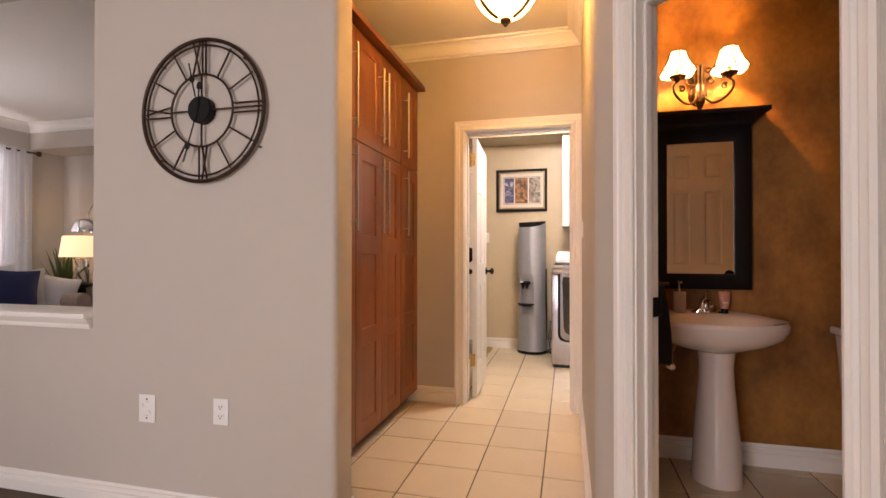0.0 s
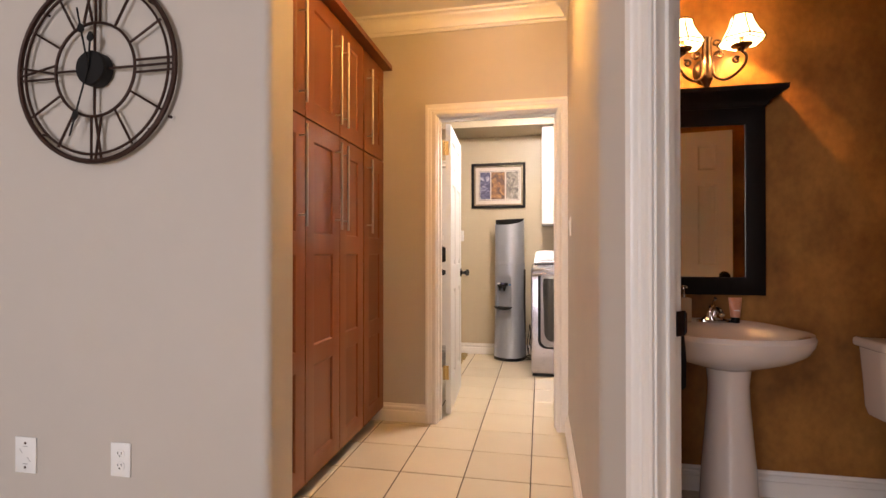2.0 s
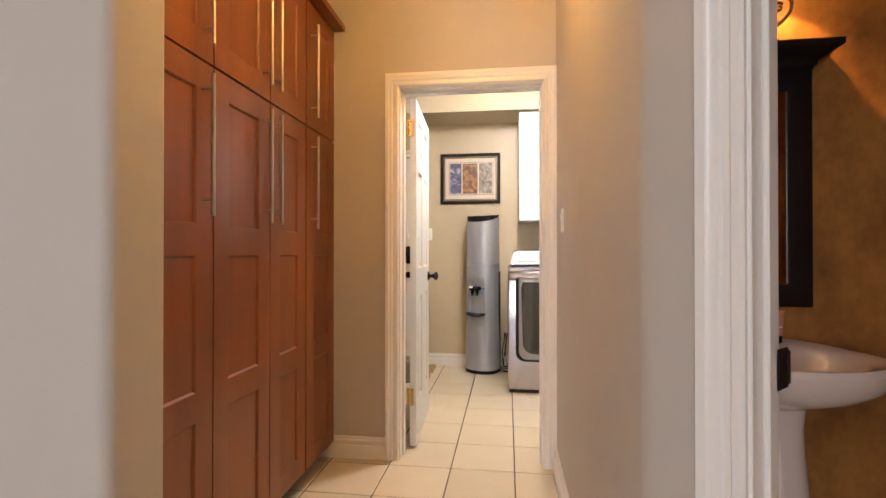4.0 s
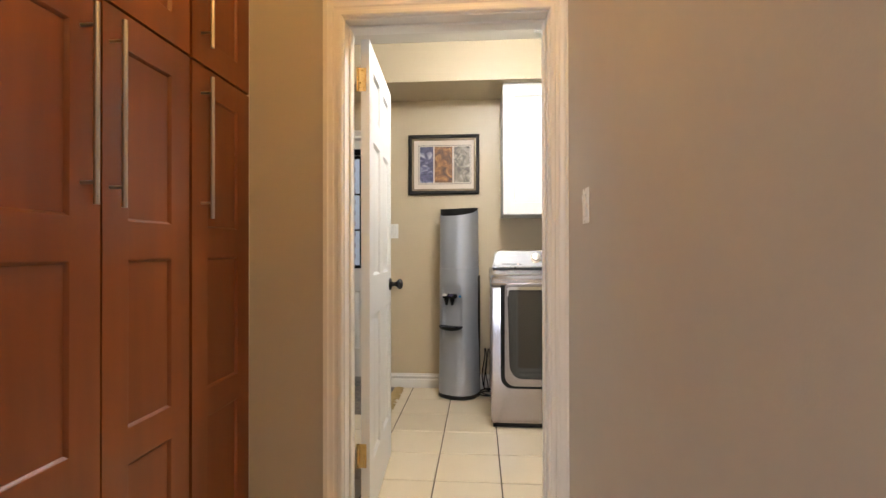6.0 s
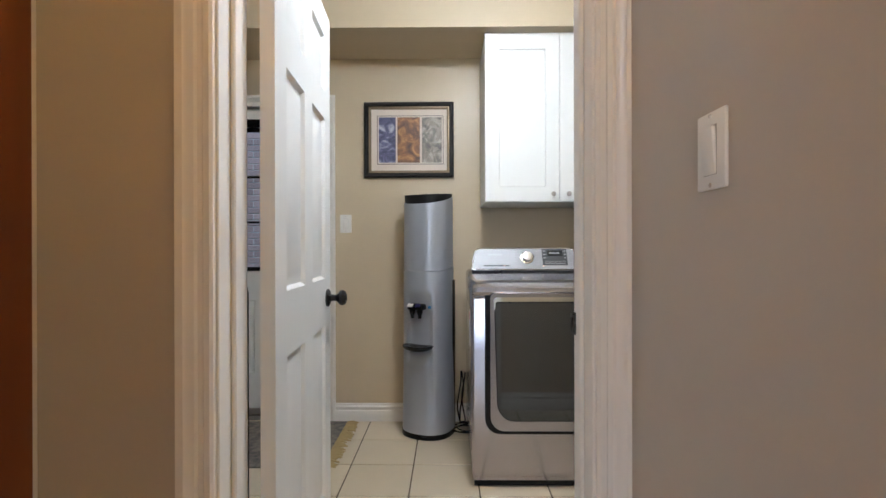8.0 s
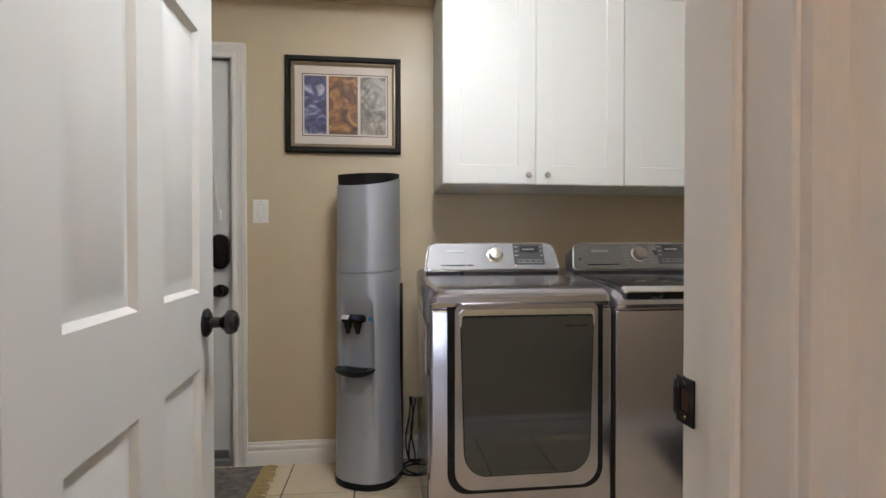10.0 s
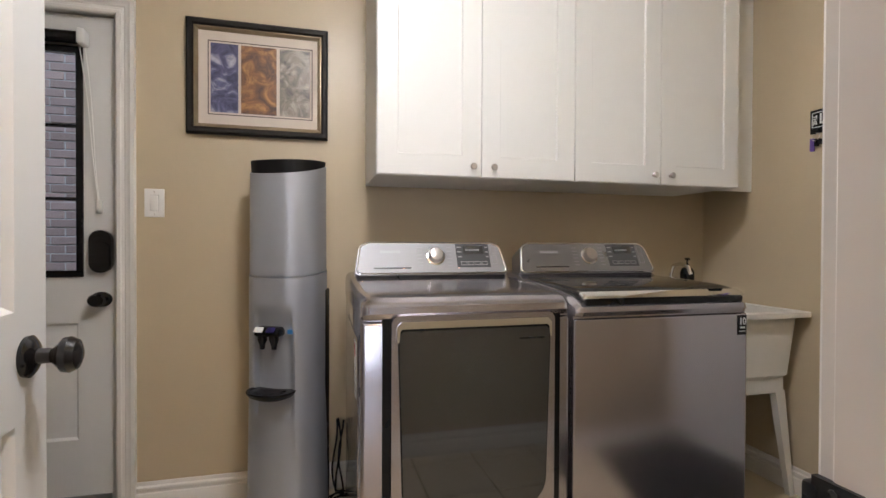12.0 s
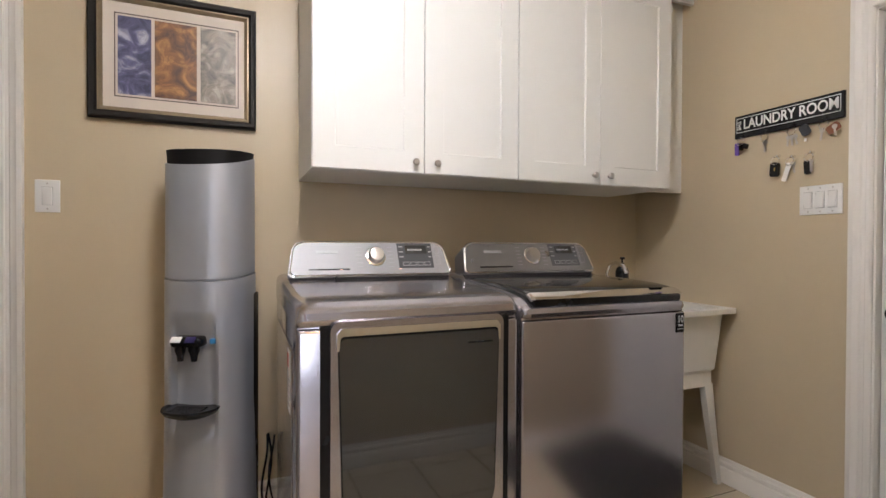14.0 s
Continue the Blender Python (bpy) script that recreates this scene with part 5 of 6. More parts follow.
TOPW = [(AF - 0.002, 0.922), (AF - 0.008, 0.936), (AF - 0.004, 0.952), (AF + 0.020, 0.966), (AF + 0.07, 0.984), (AF + 0.20, 0.999), (AF + 0.46, 1.013), (AF + 0.50, 1.030), (AB, 1.034), (AB, 0.922)]
hood(bm, W0 - 0.001, W1 + 0.001, TOPW, 0.034)
part("top_cover", bm, PLATSIDE, ob)
bm = bmesh.new()
box(bm, W0 + 0.045, W1 - 0.025, AF + 0.000, AF + 0.05, 0.956, 0.978, 0.004)
part("lid_gap", bm, BLACKPL, ob, "black gap under the lid")
bm = bmesh.new()
LID = [(AF + 0.006, 0.976), (AF - 0.002, 0.982), (AF + 0.030, 0.999), (AF + 0.10, 1.010), (AF + 0.30, 1.019), (AF + 0.46, 1.022), (AF + 0.46, 1.008), (AF + 0.10, 0.989)]
hood(bm, W0 + 0.040, W1 - 0.020, LID, 0.016)
lid = part("lid", bm, DARKGLASS, ob, "dark glossy glass lid")
bm = bmesh.new()
hood(bm, W0 + 0.036, W1 - 0.016, [(AF + 0.004, 0.973), (AF - 0.006, 0.981), (AF + 0.012, 0.9925), (AF + 0.028, 1.0005), (AF + 0.028, 0.996), (AF + 0.02, 0.979)], 0.012)
part("lid_lip", bm, CHROME, lid, "polished chrome lid lip")
part("lid_mark", cube(W1 - 0.150, W1 - 0.095, AF + 0.020, AF + 0.034, 0.999, 1.003), BLACKPL, lid, "small dark badge")
console(ob, W0 + 0.028, W1 - 0.012, CONSOLED, GREYP, CONSOLED)
badge = part("badge", cube(W1 - 0.047, W1 - 0.010, AF - 0.0022, AF + 0.004, 0.835, 0.906), BLACKPL, ob, "black warranty sticker with number ten")


def lettering(text, size, m, mat, parent, squeeze=1.0, name="lettering", label=""):
    cu = bpy.data.curves.new("text", "FONT")
    cu.body, cu.size, cu.extrude, cu.align_x, cu.align_y = text, size, 0.0006, "CENTER", "CENTER"
    cu.offset = 0.018 * size
    tmp = new("text_source", cu)
    me = bpy.data.meshes.new_from_object(tmp.evaluated_get(bpy.context.evaluated_depsgraph_get()))
    bpy.data.objects.remove(tmp)
    me.materials.clear()
    me.materials.append(mat)
    me.transform(m @ Matrix.Diagonal((squeeze, 1, 1, 1)))
    ob = new(name, me)
    ob.parent = parent
    if parent.type == "EMPTY":
        ob.matrix_parent_inverse = parent.matrix_basis.inverted()
    if label:
        tagged(ob, label)
    return ob


FRONT = Matrix.Rotation(radians(90), 4, "X")
lettering("10", 0.036, Matrix.Translation((W1 - 0.0285, AF - 0.003, 0.883)) @ FRONT, PALE, badge, 0.85)
lettering("YEAR", 0.010, Matrix.Translation((W1 - 0.0285, AF - 0.003, 0.861)) @ FRONT, PALE, badge)
part("print_bar", cube(W1 - 0.043, W1 - 0.014, AF - 0.003, AF - 0.002, 0.846, 0.850), GREYP, badge)

# cords on the floor
ob = thing("power_cord", (-0.20, 5.78, 0), "black power cords looped on the floor behind the dryer", "cord")
for k, (ox, tw) in enumerate(((-0.185, 0.0), (-0.200, 1.1), (-0.172, 2.0))):
    bm = bmesh.new()
    pts = [Vector((ox + 0.012 * math.sin(i * 0.5 + tw), 5.80 + 0.02 * math.cos(i * 0.4 + tw), 0.36 - 0.03 * i)) for i in range(12)]
    pts += [Vector((ox + 0.03 + 0.08 * math.cos(i * 0.45 + tw), 5.74 + 0.06 * math.sin(i * 0.45 + tw), max(0.006, 0.03 - 0.004 * i) + 0.003 * k)) for i in range(16)]
    tube(bm, pts, 0.0045, 6)
    part("cable", bm, BLACKPL, ob)

# water cooler
WX, CY = -0.403, 5.70
ob = thing("water_cooler", (WX, CY, 0), "tall silver water cooler with black taps and drip tray", "water cooler")


def d_ring(w, front, back, n=40):
    """A ring in plan: a round front and flatter back."""
    out = []
    for i in range(n):
        t = 2 * math.pi * i / n
        x, y = math.cos(t), math.sin(t)
        sx = math.copysign(abs(x) ** (0.55 if y > 0 else 0.85), x)
        out.append((w * sx, (back if y > 0 else front) * math.copysign(abs(y) ** (0.6 if y > 0 else 0.95), y)))
    return out


def cooler_loft(bm, rows, scoop=None, closed_top=True):
    rings = []
    for w, f, b, z, tilt in rows:
        ring_v = []
        for x, y in d_ring(w, f, b, 72):
            zz = z + tilt * (y + f) / (f + b)
            yy = y
            if scoop:
                yy += scoop(x / w, z) if y < 0 else 0
            ring_v.append(bm.verts.new((WX + x, CY + yy, zz)))
        rings.append(ring_v)
    for a, b in zip(rings, rings[1:]):
        for i in range(len(a)):
            bm.faces.new((a[i], a[(i + 1) % len(a)], b[(i + 1) % len(a)], b[i]))
    bm.faces.new(rings[0][::-1])
    if closed_top:
        bm.faces.new(rings[-1])
    return rings


def tap_scoop(u, z):
    """The hollow behind the taps, with a crease that runs down beside it to the foot."""
    edge = 0.60 + 0.16 * max(0.0, (0.55 - z) / 0.5)
    if abs(u) > edge or not 0.06 < z < 0.90:
        return 0.0
    high = math.sin(math.pi * min(1.0, max(0.0, (z - 0.46) / 0.44)))
    low = 0.012 * math.sin(math.pi * min(1.0, max(0.0, (z - 0.06) / 0.62)))
    side = min(1.0, (edge - abs(u)) / 0.16)
    return (0.040 * max(0.0, high) ** 0.7 + low) * side * side * (3 - 2 * side)


bm = bmesh.new()
rows = []
for k in range(50):
    z = 0.035 + (1.020 - 0.035) * k / 49
    g = max(0.0, (0.55 - z) / 0.55)
    rows.append((0.150 + 0.008 * g, 0.128 + 0.010 * g, 0.145, z, 0.028 * (k / 49) ** 4))
cooler_loft(bm, rows, tap_scoop)
part("lower_housing", bm, SILVERPL, ob)
bm = bmesh.new()
rows = [(0.137, 0.115, 0.134, 1.010, 0.028), (0.137, 0.115, 0.134, 1.0270, 0.028), (0.1485, 0.126, 0.144, 1.0285, 0.028)] + [(0.148 - 0.002 * k / 8, 0.126 - 0.002 * k / 8, 0.142, 1.03 + 0.405 * k / 8, 0.028 + 0.040 * k / 8) for k in range(9)]
rings = cooler_loft(bm, rows + [(0.141, 0.119, 0.136, 1.437, 0.068), (0.139, 0.117, 0.134, 1.431, 0.068), (0.137, 0.115, 0.132, 1.30, 0.0)])
part("bottle_shroud", bm, SILVERPL, ob)
bm = bmesh.new()
lo = [bm.verts.new((WX + x, CY + y, 1.400 + 0.060 * (y + 0.12) / 0.26)) for x, y in d_ring(0.1375, 0.1155, 0.133)]
hi = [bm.verts.new((WX + x, CY + y, 1.492 + 0.022 * (y + 0.12) / 0.26)) for x, y in d_ring(0.1440, 0.1215, 0.140)]
for i in range(40):
    bm.faces.new((lo[i], lo[(i + 1) % 40], hi[(i + 1) % 40], hi[i]))
bm.faces.new(lo[::-1])
bm.faces.new(hi)
part("top_rim", bm, MATTBLACK, ob, "black sloping top cap")
bm = bmesh.new()
cooler_loft(bm, [(0.160, 0.140, 0.146, 0.004, 0), (0.160, 0.140, 0.146, 0.035, 0)])
part("base", bm, BLACKPL, ob, "black base")
for sg in (-1, 1):
    bm = bmesh.new()
    box(bm, WX + sg * 0.1400 - 0.008, WX + sg * 0.1400 + 0.008, CY + 0.020, CY + 0.105, 0.02, 0.965, 0.005, 2)
    part("side_trim", bm, BLACKPL, ob, "black side strip")
TXC = WX - 0.012
bm = bmesh.new()
m = Matrix.Translation((TXC, CY - 0.100, 0.806))
box(bm, -0.055, 0.055, -0.045, 0.03, -0.018, 0.020, 0.012, 3, m)
tapb = part("tap_block", bm, BLACKPL, ob, "black tap block")
for dx in (-0.025, 0.025):
    bm = bmesh.new()
    lathe(bm, [(0, -0.068), (0.010, -0.068), (0.012, -0.05), (0.019, -0.03), (0.019, -0.005), (0, -0.005)], 16, m @ Matrix.Translation((dx, -0.025, 0)))
    part("spout", bm, BLACKPL, tapb)
part("lever", cube(-0.048, -0.010, -0.002, 0.002, -0.013, 0.013, 0.002, 2, m=m @ pose(0, -0.046, 0.012, -48)), WHITEPL, tapb, "white lever")
part("lever", cube(0.004, 0.040, -0.002, 0.002, -0.013, 0.013, 0.002, 2, m=m @ pose(0, -0.046, 0.012, -48)), material("dark_blue_lever", (0.02, 0.015, 0.09), 0.3), tapb, "dark blue lever")
bm = bmesh.new()
mt = Matrix.Translation((WX, CY - 0.124, 0.566))
lathe(bm, [(0, -0.026), (0.06, -0.023), (0.090, -0.010), (0.100, 0.004), (0.098, 0.010), (0.089, 0.010), (0.085, 0.006), (0, 0.005)], 40, mt, sy=0.80)
tray = part("drip_tray", bm, BLACKPL, ob, "black drip tray")
for k in range(7):
    part("grille_bar", cube(-0.056, 0.056, -0.058 + k * 0.011, -0.053 + k * 0.011, 0.004, 0.0085, m=mt), BLACKGL, tray)
part("sticker", cube(WX + 0.060, WX + 0.080, CY - 0.108, CY - 0.088, 0.798, 0.814, m=Matrix.Translation((0, 0.0, 0))), material("blue_sticker", (0.05, 0.25, 0.55), 0.4, vary=0.2, scale=60), ob, "small blue sticker")

turned = Matrix.Translation((WX, CY, 0)) @ Matrix.Rotation(radians(-25), 4, "Z") @ Matrix.Translation((-WX, -CY, 0))
for o in ob.children_recursive:
    o.data.transform(turned)

# framed picture
PX0, PX1, PZ0, PZ1 = -0.833, -0.231, 1.642, 2.147
ob = thing("framed_picture", ((PX0 + PX1) / 2, LY, PZ0), "black and gold framed triptych print of blue, rust and taupe leaves", "picture")
bm = bmesh.new()
sweep(bm, [(PX0, PZ0), (PX1, PZ0), (PX1, PZ1), (PX0, PZ1)], [(0, LY - 0.002), (0, LY - 0.026), (0.008, LY - 0.032), (0.022, LY - 0.030), (0.030, LY - 0.022), (0.030, LY - 0.002)], lambda p, h: (p.x, h, p.y), closed=True)
part("outer_frame", bm, BLACKWOOD, ob)
bm = bmesh.new()
sweep(bm, [(PX0 + 0.030, PZ0 + 0.030), (PX1 - 0.030, PZ0 + 0.030), (PX1 - 0.030, PZ1 - 0.030), (PX0 + 0.030, PZ1 - 0.030)], [(0, LY - 0.002), (0, LY - 0.022), (0.006, LY - 0.024), (0.013, LY - 0.017), (0.017, LY - 0.012), (0.017, LY - 0.002)], lambda p, h: (p.x, h, p.y), closed=True)
part("liner", bm, material("antique_gold", (0.38, 0.30, 0.20), 0.35, 0.7, vary=0.2, scale=30), ob, "narrow antique gold liner")
part("mat_board", cube(PX0 + 0.04, PX1 - 0.04, LY - 0.010, LY - 0.004, PZ0 + 0.04, PZ1 - 0.04), material("cream_mat", (0.66, 0.58, 0.50), 0.8, vary=0.02), ob, "cream mat board")
AX0, AX1, AZ0, AZ1 = -0.736, -0.312, 1.742, 2.047
bm = bmesh.new()
for a, b, c, d in ((AX0 - 0.012, AX1 + 0.012, AZ0 - 0.012, AZ0 - 0.008), (AX0 - 0.012, AX1 + 0.012, AZ1 + 0.008, AZ1 + 0.012), (AX0 - 0.012, AX0 - 0.008, AZ0 - 0.008, AZ1 + 0.008), (AX1 + 0.008, AX1 + 0.012, AZ0 - 0.008, AZ1 + 0.008)):
    box(bm, a, b, LY - 0.0115, LY - 0.0095, c, d)
part("mat_line", bm, material("mat_bevel_line", (0.10, 0.07, 0.06), 0.7), ob, "thin dark mat line")


def art(name, ca, cb, cc, seed):
    m = bpy.data.materials.new(name)
    m.use_nodes = True
    nt = m.node_tree
    b = nt.nodes["Principled BSDF"]
    b.inputs["Roughness"].default_value = 0.35
    co = nt.nodes.new("ShaderNodeTexCoord")
    mp = nt.nodes.new("ShaderNodeMapping")
    mp.inputs["Location"].default_value = (seed, seed * 2, seed * 0.7)
    nt.links.new(co.outputs["Object"], mp.inputs[0])
    n = nt.nodes.new("ShaderNodeTexNoise")
    n.inputs["Scale"].default_value, n.inputs["Detail"].default_value, n.inputs["Distortion"].default_value = 13, 7, 1.6
    v = nt.nodes.new("ShaderNodeTexVoronoi")
    v.feature = "SMOOTH_F1"
    v.inputs["Scale"].default_value = 24
    nt.links.new(mp.outputs[0], n.inputs["Vector"])
    nt.links.new(n.outputs["Color"], v.inputs["Vector"])
    r = nt.nodes.new("ShaderNodeValToRGB")
    e = r.color_ramp.elements
    e[0].position, e[0].color = 0.36, (*ca, 1)
    e[1].position, e[1].color = 0.68, (*cc, 1)
    k = e.new(0.52)
    k.color = (*cb, 1)
    nt.links.new(n.outputs[0], r.inputs[0])
    mix = nt.nodes.new("ShaderNodeMix")
    mix.data_type, mix.blend_type = "RGBA", "MULTIPLY"
    mix.inputs[0].default_value = 0.55
    nt.links.new(r.outputs[0], mix.inputs[6])
    nt.links.new(v.outputs["Distance"], mix.inputs[7])
    nt.links.new(mix.outputs[2], b.inputs["Base Color"])
    return m


for a, b, mt_ in ((AX0, -0.622, art("blue_leaf_print", (0.05, 0.05, 0.12), (0.15, 0.15, 0.30), (0.62, 0.60, 0.72), 3.1)),
                  (-0.610, -0.459, art("rust_leaf_print", (0.09, 0.035, 0.02), (0.32, 0.14, 0.05), (0.62, 0.30, 0.10), 7.7)),
                  (-0.445, AX1, art("taupe_leaf_print", (0.08, 0.065, 0.06), (0.33, 0.28, 0.23), (0.66, 0.58, 0.48), 11.3))):
    part("print_panel", cube(a, b, LY - 0.0125, LY - 0.0095, AZ0, AZ1), mt_, ob, "abstract leaf print")

# laundry sign with hooks and keys
SY0, SY1, SZ0, SZ1 = 5.275, 4.816, 1.662, 1.768
ob = thing("key_hook_sign", (RX, (SY0 + SY1) / 2, SZ0), "black wooden sign reading the laundry room with hooks", "sign")
part("board", cube(RX - 0.014, RX - 0.001, SY1, SY0, SZ0, SZ1, 0.002, 1), BLACKPL, ob)
WHITEPR = material("white_sign_print", (0.78, 0.78, 0.76), 0.5)
bm = bmesh.new()
ya, yb, za, zb = SY0 - 0.010, SY1 + 0.012, SZ0 + 0.026, SZ1 - 0.012
for a, b, c, d in ((yb, ya, za, za + 0.0025), (yb, ya, zb - 0.0025, zb), (yb, yb + 0.0025, za, zb), (ya - 0.0025, ya, za, zb)):
    box(bm, RX - 0.0148, RX - 0.0138, a, b, c, d)
part("border_line", bm, WHITEPR, ob, "thin white border line")
RIGHT = Matrix(((0, 0, -1, 0), (-1, 0, 0, 0), (0, 1, 0, 0), (0, 0, 0, 1)))  # text reading along -y, facing -x
zc = (za + zb) / 2
lettering("LAUNDRY ROOM", 0.063, Matrix.Translation((RX - 0.0146, (ya + yb) / 2 - 0.014, zc)) @ RIGHT, WHITEPR, ob, 0.80, label="white capital lettering")
lettering("THE", 0.024, Matrix.Translation((RX - 0.0146, ya - 0.013, zc)) @ RIGHT @ Matrix.Rotation(radians(-90), 4, "Z"), WHITEPR, ob, 1.0, label="small white upright lettering")
for y in (5.235, 5.120, 5.005, 4.880):
    bm = bmesh.new()
    tube(bm, [(RX - 0.014, y, SZ0 + 0.018), (RX - 0.022, y, SZ0 + 0.010), (RX - 0.024, y, SZ0 - 0.004), (RX - 0.032, y, SZ0 - 0.008), (RX - 0.036, y, SZ0 + 0.004)], 0.002, 6)
    part("hook", bm, BLACKPL, ob, "small black hook")


def key_ring(bm, y, z, r=0.017, x=None):
    x = RX - 0.030 if x is None else x
    tube(bm, [(x + 0.004 * math.sin(2 * math.pi * k / 20), y + r * math.cos(2 * math.pi * k / 20), z - r + r * math.sin(2 * math.pi * k / 20)) for k in range(20)], 0.0017, 5, closed=True)


def key_shape(ob, y, z, length=0.050, tilt=0, mat=None):
    m = Matrix.Translation((RX - 0.024, y, z)) @ Matrix.Rotation(radians(tilt), 4, "X") @ Matrix.Rotation(radians(90), 4, "Z")
    bm = bmesh.new()
    plate(bm, [(0.010 * math.cos(2 * math.pi * k / 14), -0.010 + 0.010 * math.sin(2 * math.pi * k / 14)) for k in range(14)], -0.001, 0.001, m)
    box(bm, -0.0032, 0.0032, -0.001, 0.001, -length, -0.018, m=m)
    for k in range(3):
        box(bm, 0.003, 0.0055, -0.001, 0.001, -length + 0.004 + 0.008 * k, -length + 0.008 + 0.008 * k, m=m)
    return part("key", bm, mat or NICKEL, ob, "cut metal key")


def fob(ob, y, z, w, h, mat, tilt=0, label="", d=0.012, name="fob"):
    m = Matrix.Translation((RX - 0.022, y, z)) @ Matrix.Rotation(radians(tilt), 4, "X") @ Matrix.Rotation(radians(90), 4, "Z")
    bm = bmesh.new()
    plate(bm, rounded(-w / 2, w / 2, -h, 0, min(w, h) * 0.28, 4), -d / 2, d / 2, m)
    return part(name, bm, mat, ob, label)


PURPLE = material("purple_tag", (0.13, 0.07, 0.33), 0.4)
LEATHER = material("brown_leather_tag", (0.22, 0.075, 0.035), 0.6, vary=0.15, scale=40)


def keys(y, z, label):
    o = thing("key_bunch", (RX - 0.02, y, z), label, "keys", "keys hanging on the laundry wall")
    bm = bmesh.new()
    key_ring(bm, y, z + 0.006)
    part("split_ring", bm, CHROME, o, "steel split ring")
    return o


k1 = keys(5.235, 1.654, "key bunch with purple tag and black fobs")
fob(k1, 5.256, 1.640, 0.020, 0.058, PURPLE, 0, "purple plastic tag", 0.006)
fob(k1, 5.236, 1.636, 0.015, 0.034, BLACKPL, 0, "black fob")
fob(k1, 5.214, 1.632, 0.030, 0.024, BLACKPL, 20, "black clip")
k2 = keys(5.120, 1.654, "small bunch of two steel house keys")
key_shape(k2, 5.118, 1.628, 0.052, 4)
key_shape(k2, 5.124, 1.628, 0.044, -8)
k3 = keys(5.005, 1.654, "bunch of keys with a round grey car fob")
for dy, ti in ((0.014, 6), (0.002, -4), (-0.010, -14)):
    key_shape(k3, 5.005 + dy, 1.630, 0.046, ti)
fob(k3, 4.965, 1.660, 0.034, 0.046, material("grey_car_fob", (0.05, 0.055, 0.065), 0.3), -25, "round dark grey car fob")
fob(k3, 4.950, 1.604, 0.010, 0.014, CHROME, 0, "small steel charm")
k4 = keys(4.880, 1.654, "keys with a brown leather tag")
fob(k4, 4.858, 1.640, 0.050, 0.034, LEATHER, -30, "brown leather tag", 0.005)
key_shape(k4, 4.888, 1.634, 0.050, 6)
key_shape(k4, 4.845, 1.640, 0.048, -6)


def wall_keys(y, z, label):
    o = keys(y, z - 0.012, label)
    bm = bmesh.new()
    lathe(bm, [(0, 0.020), (0.004, 0.019), (0.0025, 0.010), (0.006, 0.003), (0.006, 0)], 10, Matrix.Translation((RX, y, z)) @ Matrix.Rotation(radians(-90), 4, "Y"))
    part("push_pin", bm, CHROME, o, "small clear wall pin")
    return o


k5 = wall_keys(5.072, 1.552, "black car remote hanging from a wall pin")
fob(k5, 5.076, 1.522, 0.036, 0.062, BLACKPL, 4, "glossy black car remote", 0.014)
fob(k5, 5.073, 1.500, 0.006, 0.016, BRASS, 4, "tiny gold emblem", 0.018, "emblem")
k6 = wall_keys(5.010, 1.540, "keys with a white plastic card tag")
key_shape(k6, 5.002, 1.515, 0.048, -10)
fob(k6, 5.016, 1.512, 0.020, 0.080, WHITEPL, 18, "white plastic tag", 0.003)
k7 = wall_keys(4.935, 1.545, "black and steel car keys on a ring")
fob(k7, 4.946, 1.510, 0.022, 0.056, BLACKPL, -4, "black key fob", 0.012)
fob(k7, 4.930, 1.515, 0.014, 0.052, NICKEL, 4, "steel key blade", 0.006)

# utility tub
TB0, TB1, TBY0, TBY1 = 1.332, 1.894, 5.252, 5.860
ob = thing("utility_tub", ((TB0 + TB1) / 2, (TBY0 + TBY1) / 2, 0), "white plastic laundry tub on tapered legs", "laundry tub")
TUB = material("white_tub_plastic", (0.76, 0.74, 0.70), 0.38, vary=0.03)
bm = bmesh.new()
rings = []
for x0, x1, y0, y1, z in ((TB0 + 0.09, TB1 - 0.085, TBY0 + 0.075, TBY1 - 0.08, 0.545), (TB0 + 0.07, TB1 - 0.068, TBY0 + 0.058, TBY1 - 0.06, 0.565), (TB0 + 0.045, TB1 - 0.046, TBY0 + 0.036, TBY1 - 0.03, 0.835),
                          (TB0, TB1, TBY0, TBY1, 0.835), (TB0, TB1, TBY0, TBY1, 0.858), (TB0 + 0.05, TB1 - 0.05, TBY0 + 0.045, TBY1 - 0.10, 0.858), (TB0 + 0.07, TB1 - 0.07, TBY0 + 0.06, TBY1 - 0.12, 0.60)):
    rings.append([bm.verts.new((x, y, z)) for x, y in rounded(x0, x1, y0, y1, 0.022, 4)])
for a, b in zip(rings, rings[1:]):
    for k in range(len(a)):
        bm.faces.new((a[k], a[(k + 1) % len(a)], b[(k + 1) % len(a)], b[k]))
bm.faces.new(rings[0][::-1])
bm.faces.new(rings[-1])
part("basin", bm, TUB, ob)
bm = bmesh.new()
for a, b, c, d in ((TB0 + 0.085, TB1 - 0.08, TBY0 + 0.075, TBY0 + 0.10), (TB0 + 0.085, TB1 - 0.08, TBY1 - 0.10, TBY1 - 0.08), (TB0 + 0.085, TB0 + 0.105, TBY0 + 0.10, TBY1 - 0.10), (TB1 - 0.10, TB1 - 0.08, TBY0 + 0.10, TBY1 - 0.10)):
    box(bm, a, b, c, d, 0.478, 0.548, 0.003, 1)
part("apron", bm, TUB, ob)
